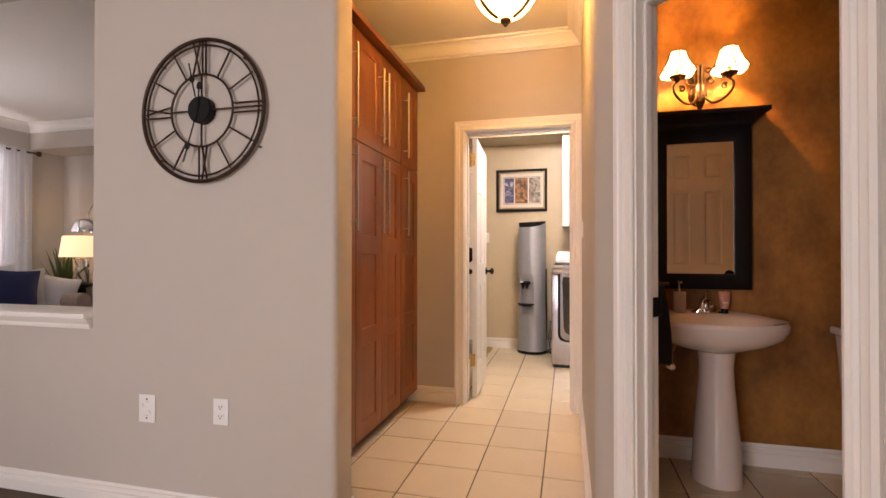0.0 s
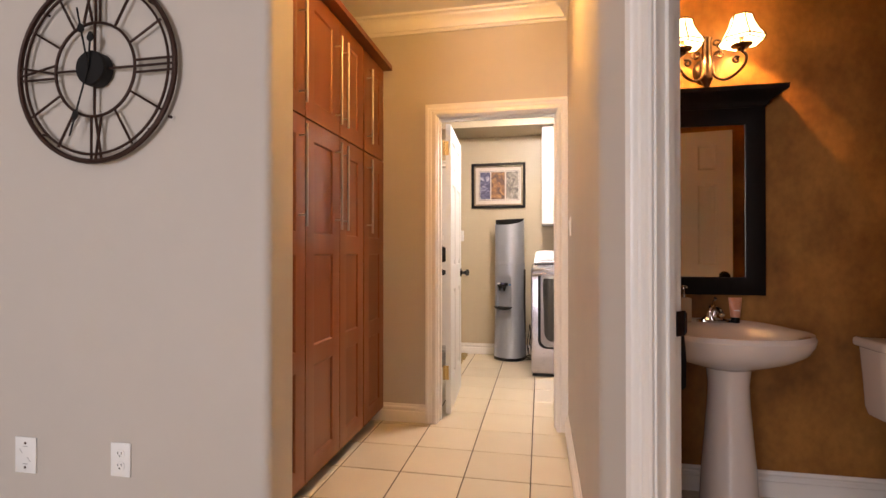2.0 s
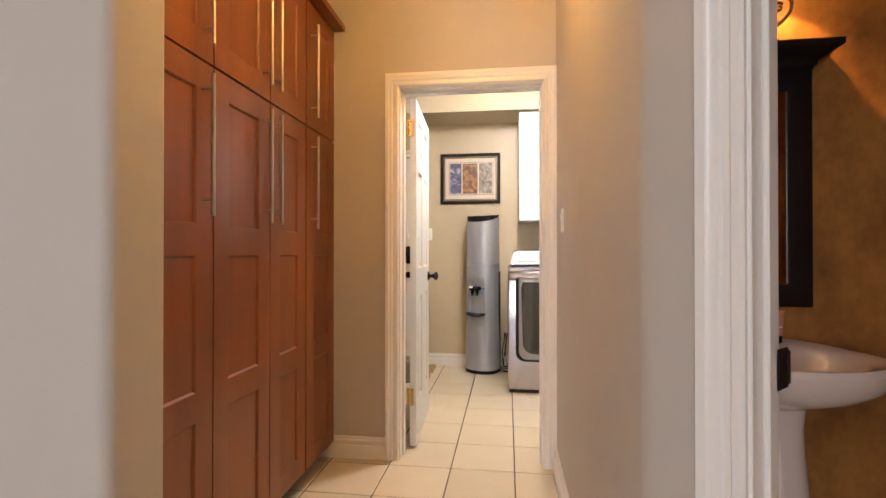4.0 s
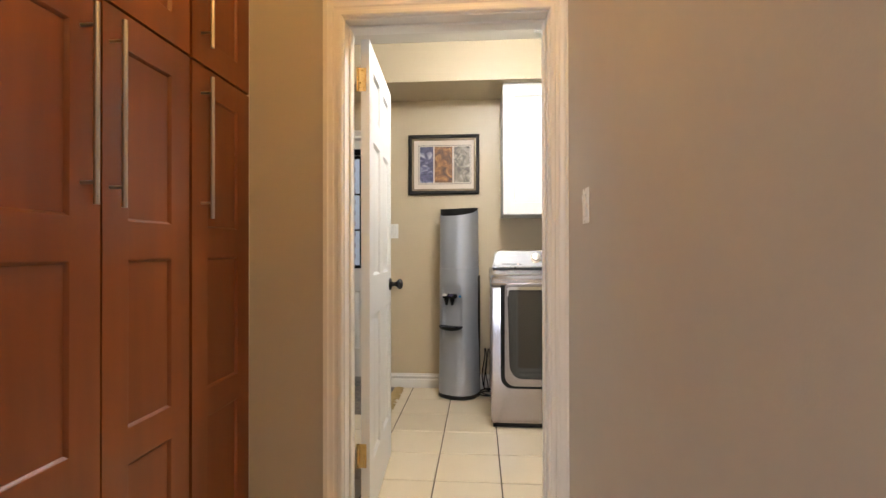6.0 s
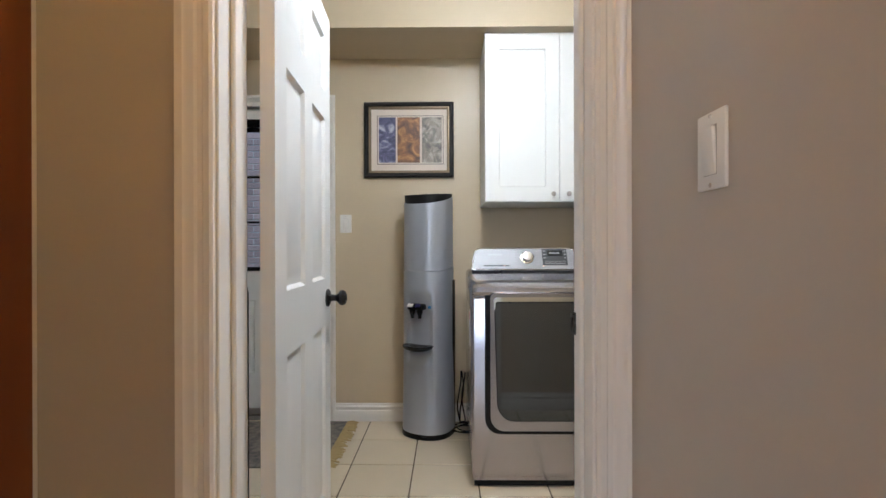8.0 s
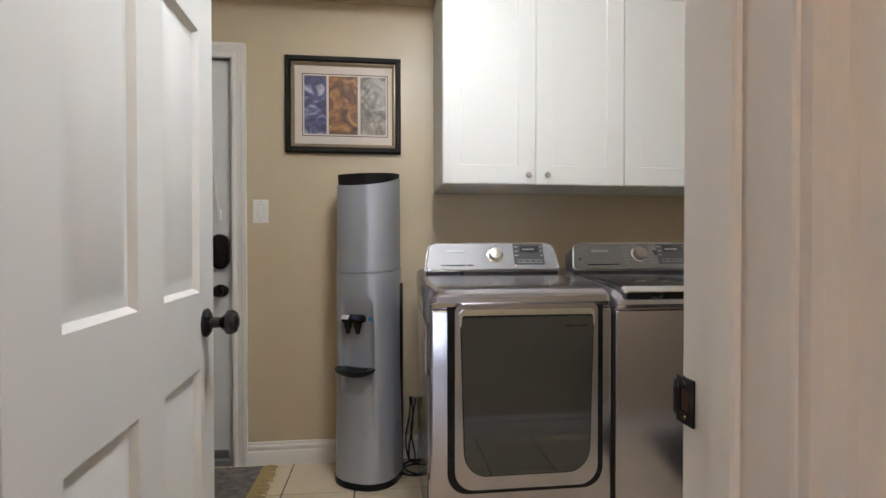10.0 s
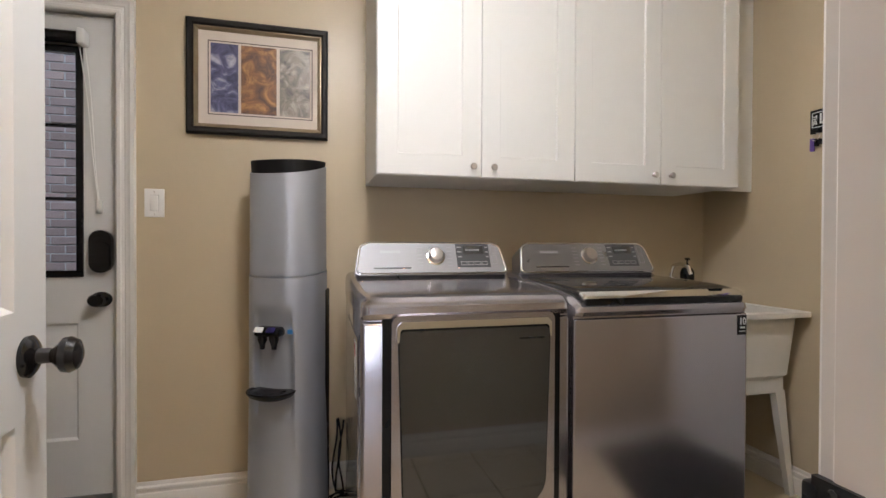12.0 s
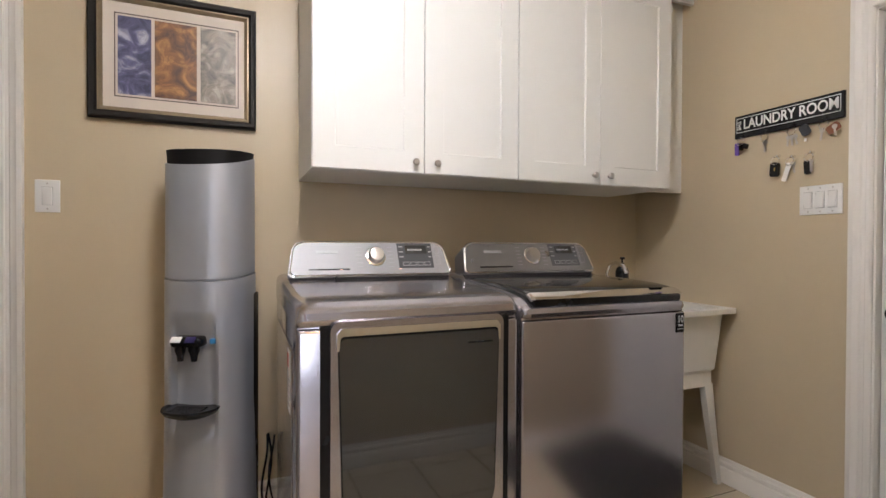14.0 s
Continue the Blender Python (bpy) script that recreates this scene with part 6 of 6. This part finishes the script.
for x, sx in ((TB0 + 0.105, -1), (TB1 - 0.105, 1)):
    for y, sy in ((TBY0 + 0.10, -1), (TBY1 - 0.105, 1)):
        bm = bmesh.new()
        r0 = [bm.verts.new((x + sx * 0.062 + a * 0.013, y + sy * 0.03 + b * 0.013, 0.0)) for a, b in ((-1, -1), (1, -1), (1, 1), (-1, 1))]
        r1 = [bm.verts.new((x + sx * 0.004 + a * 0.026, y + sy * 0.008 + b * 0.018, 0.49)) for a, b in ((-1, -1), (1, -1), (1, 1), (-1, 1))]
        for k in range(4):
            bm.faces.new((r0[k], r0[(k + 1) % 4], r1[(k + 1) % 4], r1[k]))
        bm.faces.new(r0[::-1])
        bm.faces.new(r1)
        part("leg", bm, TUB, ob)
ob = thing("tub_faucet", (1.60, 5.82, 0.858), "chrome faucet on the back of the laundry tub", "faucet")
bm = bmesh.new()
lathe(bm, [(0, 0), (0.07, 0), (0.068, 0.012), (0.03, 0.03), (0.022, 0.06), (0, 0.06)], 24, Matrix.Translation((1.60, 5.82, 0.858)), sy=0.4)
part("base", bm, CHROME, ob)
bm = bmesh.new()
tube(bm, [(1.60, 5.82, 0.90), (1.60, 5.82, 1.00), (1.60, 5.80, 1.045), (1.60, 5.75, 1.06), (1.60, 5.69, 1.045), (1.60, 5.67, 1.01)], 0.010, 12)
part("spout", bm, CHROME, ob)
ob = thing("soap_pump", (1.70, 5.81, 0.858), "black soap pump bottle on the tub ledge", "soap bottle")
bm = bmesh.new()
lathe(bm, [(0, 0.858), (0.034, 0.858), (0.036, 0.87), (0.036, 1.01), (0.028, 1.03), (0.012, 1.04), (0.010, 1.055), (0, 1.055)], 24, Matrix.Translation((1.70, 5.81, 0)))
part("bottle", bm, BLACKPL, ob)
bm = bmesh.new()
lathe(bm, [(0.005, 1.055), (0.005, 1.075), (0.013, 1.077), (0.013, 1.088), (0, 1.089)], 14, Matrix.Translation((1.70, 5.81, 0)))
tube(bm, [(1.70, 5.81, 1.083), (1.685, 5.775, 1.080)], 0.004, 8)
part("pump", bm, BLACKPL, ob)

# rug in front of the outside door
ob = thing("rug", (-1.45, 5.53, 0), "grey patterned woven rug with tan fringe", "rug")
RUGM = material("grey_woven_rug", (0.21, 0.18, 0.145), 0.95, vary=0.25, scale=30, second=(0.09, 0.085, 0.08), mix_scale=26, contrast=0.75, bump=0.6, bump_scale=260)
part("weave", cube(-1.98, -0.945, 5.19, 5.875, 0.0, 0.009, 0.003, 1), RUGM, ob)
bm = bmesh.new()
random.seed(5)
for k in range(60):
    y = 5.195 + k * 0.0113
    a = random.uniform(-0.012, 0.012)
    L = random.uniform(0.055, 0.085)
    tube(bm, [(-0.945, y, 0.006), (-0.945 + L * 0.5, y + a * 0.5, 0.008 + random.uniform(0, 0.006)), (-0.945 + L, y + a, 0.003)], [0.005, 0.0058, 0.0035], 5)
part("fringe", bm, material("tan_fringe", (0.46, 0.34, 0.15), 0.9, vary=0.2, scale=40), ob, "tan knotted fringe")

# dark mat by the closed inner door
ob = thing("door_mat", (1.445, 4.36, 0), "dark charcoal mat on the tile by the closed door", "mat")
part("pile", cube(1.02, 1.87, 3.86, 4.86, 0.0, 0.012, 0.004, 2), material("charcoal_mat_pile", (0.014, 0.014, 0.017), 0.95, vary=0.3, scale=40, bump=0.6, bump_scale=300), ob)

# black rack behind the laundry door
ob = thing("shoe_rack", (-1.22, 4.10, 0), "black metal shoe rack with shelves behind the door", "rack")
for y in (3.86, 4.42):
    bm = bmesh.new()
    pts = [(-1.02, y, 0.0), (-1.02, y, 1.00)] + [(-1.07 + 0.05 * math.cos(radians(a)), y, 1.00 + 0.05 * math.sin(radians(a))) for a in (22, 45, 67, 90)] + \
          [(-1.35 - 0.05 * math.sin(radians(a)), y, 1.00 + 0.05 * math.cos(radians(a))) for a in (0, 22, 45, 67)] + [(-1.40, y, 1.00), (-1.40, y, 0.0)]
    tube(bm, pts, 0.009, 8)
    part("side_frame", bm, BLACKPL, ob, "bent black tube")
for z in (0.16, 0.38, 0.60, 0.82):
    bm = bmesh.new()
    for k in range(6):
        x = -1.38 + k * 0.070
        tube(bm, [(x, 3.86, z), (x, 4.42, z)], 0.004, 6)
    for y in (3.865, 4.415):
        tube(bm, [(-1.40, y, z), (-1.02, y, z)], 0.005, 6)
    part("shelf", bm, BLACKPL, ob, "black wire shelf")
SHOED = material("black_shoe_leather", (0.018, 0.018, 0.020), 0.45)
SHOEW = material("pale_shoe_canvas", (0.55, 0.53, 0.50), 0.8)


def shoe(x, y, z, mat, sole, label):
    o = thing("shoe", (x, y, z), label, "shoe", "shoes on the black rack")
    bm = bmesh.new()
    rows = []
    for k in range(11):
        u = k / 10
        w = 0.040 * math.sqrt(max(0.02, 1 - (2 * u - 1) ** 4)) * (0.85 + 0.25 * u)
        h = 0.085 * (1 - u) ** 1.2 + 0.040
        h *= math.sqrt(max(0.05, 1 - max(0, (u - 0.75) / 0.27) ** 2))
        rows.append([bm.verts.new((x - 0.13 + 0.26 * u, y + w * math.cos(t), z + 0.022 + max(0.0, h * math.sin(t)))) for t in [math.pi * i / 10 for i in range(11)]])
    for a, b in zip(rows, rows[1:]):
        for i in range(10):
            bm.faces.new((a[i], a[i + 1], b[i + 1], b[i]))
    bm.faces.new(rows[0])
    bm.faces.new(rows[-1][::-1])
    part("upper", bm, mat, o)
    bm = bmesh.new()
    prism(bm, [(x - 0.135 + 0.27 * (0.5 - 0.5 * math.cos(t)), y + 0.043 * math.sin(t) * (0.9 + 0.15 * (0.5 - 0.5 * math.cos(t)))) for t in [2 * math.pi * i / 24 for i in range(24)]], z + 0.005, z + 0.026)
    part("sole", bm, sole, o, "rubber sole")
    return o


for z, ma, la in ((0.16, SHOED, "black leather shoe on the rack"), (0.38, SHOEW, "pale canvas shoe on the rack"), (0.60, SHOED, "black leather shoe on the rack")):
    for y in (3.95, 4.06, 4.22, 4.33):
        shoe(-1.18, y, z, ma, SHOEW if ma is SHOED else SHOED, la)

# ---------- living room beyond the opening ----------
SOFAM = material("taupe_sofa_fabric", (0.38, 0.31, 0.26), 0.9, vary=0.06, scale=20, bump=0.3, bump_scale=300)
ob = thing("sofa", (-5.92, 3.55, 0), "taupe fabric sofa with rolled arms under the window", "sofa")
bm = bmesh.new()
box(bm, -6.36, -5.50, 2.55, 4.60, 0.08, 0.30, 0.03, 3)
part("base", bm, SOFAM, ob)
bm = bmesh.new()
box(bm, -6.40, -6.14, 2.55, 4.60, 0.25, 0.80, 0.08, 4)
part("backrest", bm, SOFAM, ob)
for k in range(2):
    bm = bmesh.new()
    box(bm, -6.16, -5.46, 2.76 + k * 0.83, 3.58 + k * 0.83, 0.29, 0.455, 0.05, 4)
    part("seat_cushion", bm, SOFAM, ob)
for y in (2.64, 4.51):
    bm = bmesh.new()
    box(bm, -6.36, -5.50, y - 0.085, y + 0.085, 0.20, 0.58, 0.03, 3)
    lathe(bm, [(0, 0), (0.08, 0), (0.095, 0.01), (0.10, 0.03), (0.10, 0.83), (0.095, 0.86), (0, 0.86)], 24, Matrix.Translation((-5.49, y, 0.575)) @ Matrix.Rotation(radians(-90), 4, "Y"))
    part("arm", bm, SOFAM, ob, "rolled sofa arm")
for x in (-6.30, -5.56):
    for y in (2.62, 4.53):
        part("leg", cube(x - 0.025, x + 0.025, y - 0.025, y + 0.025, 0, 0.09, 0.004), BLACKWOOD, ob, "dark wooden foot")


def pillow(at, size, mat, label):
    o = thing("pillow", at, label, "pillow", "pillows on the sofa")
    bm = bmesh.new()
    n = 14
    for sg in (-1, 1):
        grid = [[bm.verts.new((size * (u - 0.5) * (1 - 0.10 * math.sin(math.pi * v)), sg * (0.085 * (math.sin(math.pi * u) * math.sin(math.pi * v)) ** 0.55 + 0.002), size * v * (1 - 0.0) - size * 0.05 * math.sin(math.pi * u) * (v - 0.5) * 2))
                 for v in [j / n for j in range(n + 1)]] for u in [i / n for i in range(n + 1)]]
        for i in range(n):
            for j in range(n):
                bm.faces.new((grid[i][j], grid[i + 1][j], grid[i + 1][j + 1], grid[i][j + 1]))
    bmesh.ops.transform(bm, matrix=o.matrix_basis, verts=bm.verts)
    part("cushion", bm, mat, o)
    return o


pillow(pose(-5.70, 3.86, 0.455, -10, 6, 78), 0.53, material("navy_satin", (0.010, 0.022, 0.095), 0.45, vary=0.1), "navy blue satin throw pillow on the sofa")
GREYF = material("grey_pillow_fabric", (0.58, 0.58, 0.60), 0.9, vary=0.08, scale=30, bump=0.2, bump_scale=200)
pillow(pose(-5.86, 4.13, 0.46, -14, -4, 74), 0.51, GREYF, "pale grey throw pillow on the sofa")
pillow(pose(-5.80, 4.36, 0.46, -16, 14, 60), 0.44, GREYF, "soft grey throw pillow against the sofa arm")
pillow(pose(-6.00, 3.80, 0.47, -8, 4, 82), 0.57, GREYF, "large grey pillow behind the navy one")

ob = thing("side_table", (-5.92, 4.83, 0), "dark wooden round side table beside the sofa", "side table")
bm = bmesh.new()
lathe(bm, [(0, 0.735), (0.29, 0.735), (0.30, 0.745), (0.30, 0.762), (0, 0.765)], 32, Matrix.Translation((-5.92, 4.83, 0)), sy=0.62)
part("tabletop", bm, BLACKWOOD, ob)
bm = bmesh.new()
lathe(bm, [(0.16, 0), (0.16, 0.03), (0.05, 0.06), (0.045, 0.70), (0.12, 0.735), (0, 0.735)], 24, Matrix.Translation((-5.92, 4.83, 0)))
part("pedestal", bm, BLACKWOOD, ob)
LX, LYY = -5.90, 4.80
ob = thing("table_lamp", (LX, LYY, 0.765), "lit cream drum table lamp with clear glass base", "table lamp")
bm = bmesh.new()
pr = [(0.225, 1.095), (0.190, 1.355)]
lathe(bm, pr + [(r - 0.004, z) for r, z in pr[::-1]] + [pr[0]], 36, Matrix.Translation((LX, LYY, 0)))
part("shade", bm, glowing("lit_drum_shade", (1.0, 0.74, 0.42), 0.9, (0.8, 0.7, 0.55)), ob, "glowing cream drum shade")
bm = bmesh.new()
lathe(bm, [(0, 0.775), (0.085, 0.775), (0.085, 1.07), (0.02, 1.085), (0, 1.085)], 28, Matrix.Translation((LX, LYY, 0)))
part("base", bm, glass("lamp_base_glass", (0.9, 0.9, 0.88), 0.02), ob, "clear glass cylinder base")
bm = bmesh.new()
lathe(bm, [(0, 0.766), (0.095, 0.766), (0.095, 0.775), (0, 0.775)], 28, Matrix.Translation((LX, LYY, 0)))
lathe(bm, [(0.012, 1.085), (0.012, 1.36), (0.004, 1.38), (0, 1.385)], 12, Matrix.Translation((LX, LYY, 0)))
part("fittings", bm, BRASS, ob, "brass fittings and finial")
lamp("table_lamp_glow", "POINT", pose(LX, LYY, 1.22), 5, (1.0, 0.66, 0.36), 0.04)

ob = thing("arc_lamp", (-5.40, 4.93, 0), "polished chrome arc floor lamp with dome shade", "floor lamp")
bm = bmesh.new()
pr = [(0.165, 1.405), (0.164, 1.43), (0.150, 1.49), (0.115, 1.54), (0.06, 1.568), (0.0, 1.575)]
lathe(bm, pr + [(max(0, r - 0.004), z - 0.004) for r, z in pr[::-1]] + [pr[0]], 36, Matrix.Translation((-5.70, 4.72, 0)))
part("dome_shade", bm, CHROME, ob, "polished chrome dome")
bm = bmesh.new()
tube(bm, [(-5.70, 4.72, 1.57), (-5.69, 4.73, 1.66), (-5.63, 4.77, 1.78), (-5.53, 4.84, 1.84), (-5.44, 4.90, 1.80), (-5.40, 4.93, 1.66), (-5.40, 4.93, 0.03)], 0.011, 10)
part("arc_pole", bm, CHROME, ob, "chrome pole")
bm = bmesh.new()
lathe(bm, [(0, 0), (0.10, 0), (0.10, 0.03), (0, 0.032)], 28, Matrix.Translation((-5.40, 4.93, 0)))
part("foot", bm, BLACKGL, ob, "black round foot")

ob = thing("potted_plant", (-6.12, 4.78, 0), "leafy green house plant with pale flowers in a dark pot", "plant")
bm = bmesh.new()
lathe(bm, [(0, 0), (0.10, 0), (0.13, 0.30), (0.125, 0.30), (0.12, 0.28), (0, 0.28)], 24, Matrix.Translation((-6.12, 4.78, 0)))
part("pot", bm, BLACKGL, ob)
LEAF = material("dark_green_leaf", (0.045, 0.085, 0.020), 0.5, vary=0.3, scale=12)
FLOWER = material("pale_yellow_petal", (0.55, 0.50, 0.26), 0.7, vary=0.15, scale=20)
random.seed(3)
for k in range(46):
    a, lean, L = random.uniform(0, 2 * math.pi), random.uniform(0.10, 0.62), random.uniform(0.55, 1.02)
    bm = bmesh.new()
    pts, prev = [], None
    for j in range(8):
        u = j / 7
        r = lean * L * u ** 1.5 * 0.55
        p = Vector((-6.12 + r * math.cos(a), min(4.78 + r * math.sin(a), 5.03), 0.28 + L * u * (1 - 0.22 * lean * u)))
        p.x = max(p.x, -6.47)
        w = 0.024 * math.sin(math.pi * min(0.97, 0.12 + 0.88 * u)) + 0.001
        s = Vector((-math.sin(a), math.cos(a), 0)) * w
        pts.append((bm.verts.new(p - s), bm.verts.new(p + Vector((0, 0, 0.004))), bm.verts.new(p + s)))
    for (a0, b0, c0), (a1, b1, c1) in zip(pts, pts[1:]):
        bm.faces.new((a0, b0, b1, a1))
        bm.faces.new((b0, c0, c1, b1))
    part("leaf", bm, LEAF, ob)
for k in range(7):
    a, r, z = random.uniform(0, 2 * math.pi), random.uniform(0.05, 0.24), random.uniform(0.98, 1.22)
    x, y = -6.12 + r * math.cos(a), min(4.78 + r * math.sin(a), 4.99)
    bm = bmesh.new()
    for q in range(6):
        b = q * math.pi / 3
        lathe(bm, [(0, 0), (0.014, 0.02), (0.016, 0.045), (0.0, 0.075)], 6, Matrix.Translation((x, y, z)) @ Matrix.Rotation(b, 4, "Z") @ Matrix.Rotation(radians(38), 4, "X"), sy=0.3)
    part("flower", bm, FLOWER, ob, "pale yellow flower")

ob = thing("curtain_rod", (-6.42, 3.5, 2.38), "dark bronze curtain rod with ball end", "curtain rod")
bm = bmesh.new()
tube(bm, [(-6.41, 2.2, 2.38), (-6.41, 4.63, 2.38)], 0.012, 12)
part("rod", bm, BRONZE, ob)
bm = bmesh.new()
lathe(bm, [(0, -0.035), (0.02, -0.03), (0.032, 0), (0.02, 0.03), (0, 0.035)], 16, Matrix.Translation((-6.41, 4.66, 2.38)))
part("finial", bm, BRONZE, ob)
bm = bmesh.new()
tube(bm, [(-6.50, 4.50, 2.38), (-6.41, 4.50, 2.38)], 0.010, 8)
part("bracket", bm, BRONZE, ob)
SHEER = material("sheer_grey_curtain", (0.62, 0.62, 0.64), 0.9, vary=0.05, scale=15)
b = SHEER.node_tree.nodes["Principled BSDF"]
b.inputs["Transmission Weight"].default_value = 0.25
ob = thing("curtain", (-6.41, 3.9, 0.05), "pale grey sheer curtain hanging in soft folds", "curtain")
bm = bmesh.new()
cols = []
for k in range(120):
    u = k / 119
    y = 3.20 + 1.38 * u
    a = 0.030 * math.sin(u * 2 * math.pi * 11) + 0.008 * math.sin(u * 37)
    cols.append([bm.verts.new((-6.395 + a * (0.6 + 0.4 * (1 - z / 2.4)), y + 0.01 * math.sin(z * 2 + u * 20), z)) for z in (0.05, 0.6, 1.2, 1.8, 2.25, 2.41)])
for p, q in zip(cols, cols[1:]):
    for j in range(5):
        bm.faces.new((p[j], q[j], q[j + 1], p[j + 1]))
cloth = part("cloth", bm, SHEER, ob)

# window behind the curtain
ob = thing("window_1", (-6.56, 3.42, 0.40), "white framed living room window behind sheer curtain", "window")
tagged(ob, kind="structure")
bm = bmesh.new()
for a, b_, c, d in ((2.40, 4.45, 0.40, 0.46), (2.40, 4.45, 2.34, 2.40), (2.40, 2.46, 0.46, 2.34), (4.39, 4.45, 0.46, 2.34), (3.40, 3.45, 0.46, 2.34)):
    box(bm, -6.60, -6.54, a, b_, c, d, 0.004, 1)
part("window_frame", bm, TRIM, ob)
for a, b_ in ((2.46, 3.40), (3.45, 4.39)):
    p = part("pane", cube(-6.575, -6.571, a, b_, 0.46, 2.34), CLEAR, ob)
    p.visible_shadow = False
ob = thing("window_2", (-1.75, -3.04, 0.45), "white framed foyer window", "window")
tagged(ob, kind="structure")
bm = bmesh.new()
for a, b_, c, d in ((-2.55, -0.95, 0.45, 0.51), (-2.55, -0.95, 2.49, 2.55), (-2.55, -2.49, 0.51, 2.49), (-1.01, -0.95, 0.51, 2.49), (-1.78, -1.72, 0.51, 2.49)):
    box(bm, a, b_, -3.08, -3.02, c, d, 0.004, 1)
part("window_frame", bm, TRIM, ob)
for a, b_ in ((-2.49, -1.78), (-1.72, -1.01)):
    p = part("pane", cube(a, b_, -3.055, -3.051, 0.51, 2.49), CLEAR, ob)
    p.visible_shadow = False

# ---------- pieces: neighbour's bricks, floor tiles ----------
wall = solid("wall_neighbour", cube(-9, 4, 8.512, 8.80, -0.15, 6.0), MORTAR, "red-brown brick wall of the neighbouring house", "wall", "structure")
bm = bmesh.new()
box(bm, -0.105, 0.105, -0.055, 0.055, -0.0325, 0.0325, 0.004, 1)
brick_mesh = mesh_of(bm, BRICK)
brick_mesh.name = "brick"
for r in range(31):
    for c in range(9):
        ob = new("brick", brick_mesh)
        ob.parent = wall
        ob.location = (-3.95 + c * 0.221 + (r % 2) * 0.11, 8.558 + 0.004 * math.sin(r * 3.1 + c * 1.7), 0.72 + r * 0.0755)

P = 0.3368
bm = bmesh.new()
h = P / 2 - 0.0033
lo = [bm.verts.new((x, y, -0.012)) for x, y in rounded(-h, h, -h, h, 0.004, 1)]
mi = [bm.verts.new((x, y, -0.0025)) for x, y in rounded(-h, h, -h, h, 0.004, 1)]
hi = [bm.verts.new((x, y, 0.0)) for x, y in rounded(-h + 0.003, h - 0.003, -h + 0.003, h - 0.003, 0.004, 1)]
for a, b in ((lo, mi), (mi, hi)):
    for k in range(len(a)):
        bm.faces.new((a[k], a[(k + 1) % len(a)], b[(k + 1) % len(b)], b[k]))
bm.faces.new(hi)
tile_mesh = mesh_of(bm, TILE)
tile_mesh.name = "tile"
tile_mesh.polygons.foreach_set("use_smooth", [False] * len(tile_mesh.polygons))
random.seed(9)
for i in range(-6, 6):
    for j in range(-4, 10):
        ob = new("tile", tile_mesh)
        ob.parent = floor
        ob.location = (-0.122 + (i + 0.5) * P, 2.55 + (j + 0.5) * P, random.uniform(-0.0006, 0.0003))
        ob.rotation_euler = (random.uniform(-0.0012, 0.0012), random.uniform(-0.0012, 0.0012), random.choice((0, 1, 2, 3)) * math.pi / 2)
verts, faces = [], []
for i in range(-19, 5):
    for j in range(-16, -4):
        cx_, cy_ = -0.122 + (i + 0.5) * P, 2.55 + (j + 0.5) * P
        n = len(verts)
        verts += [(cx_ - h, cy_ - h, 0), (cx_ + h, cy_ - h, 0), (cx_ + h, cy_ + h, 0), (cx_ - h, cy_ + h, 0)]
        faces.append((n, n + 1, n + 2, n + 3))
me = bpy.data.meshes.new("foyer_tiles")
me.from_pydata(verts, [], faces)
me.materials.append(TILE)
ob = new("foyer_tiles", me)
ob.parent = floor
tagged(ob, kind="stuff")
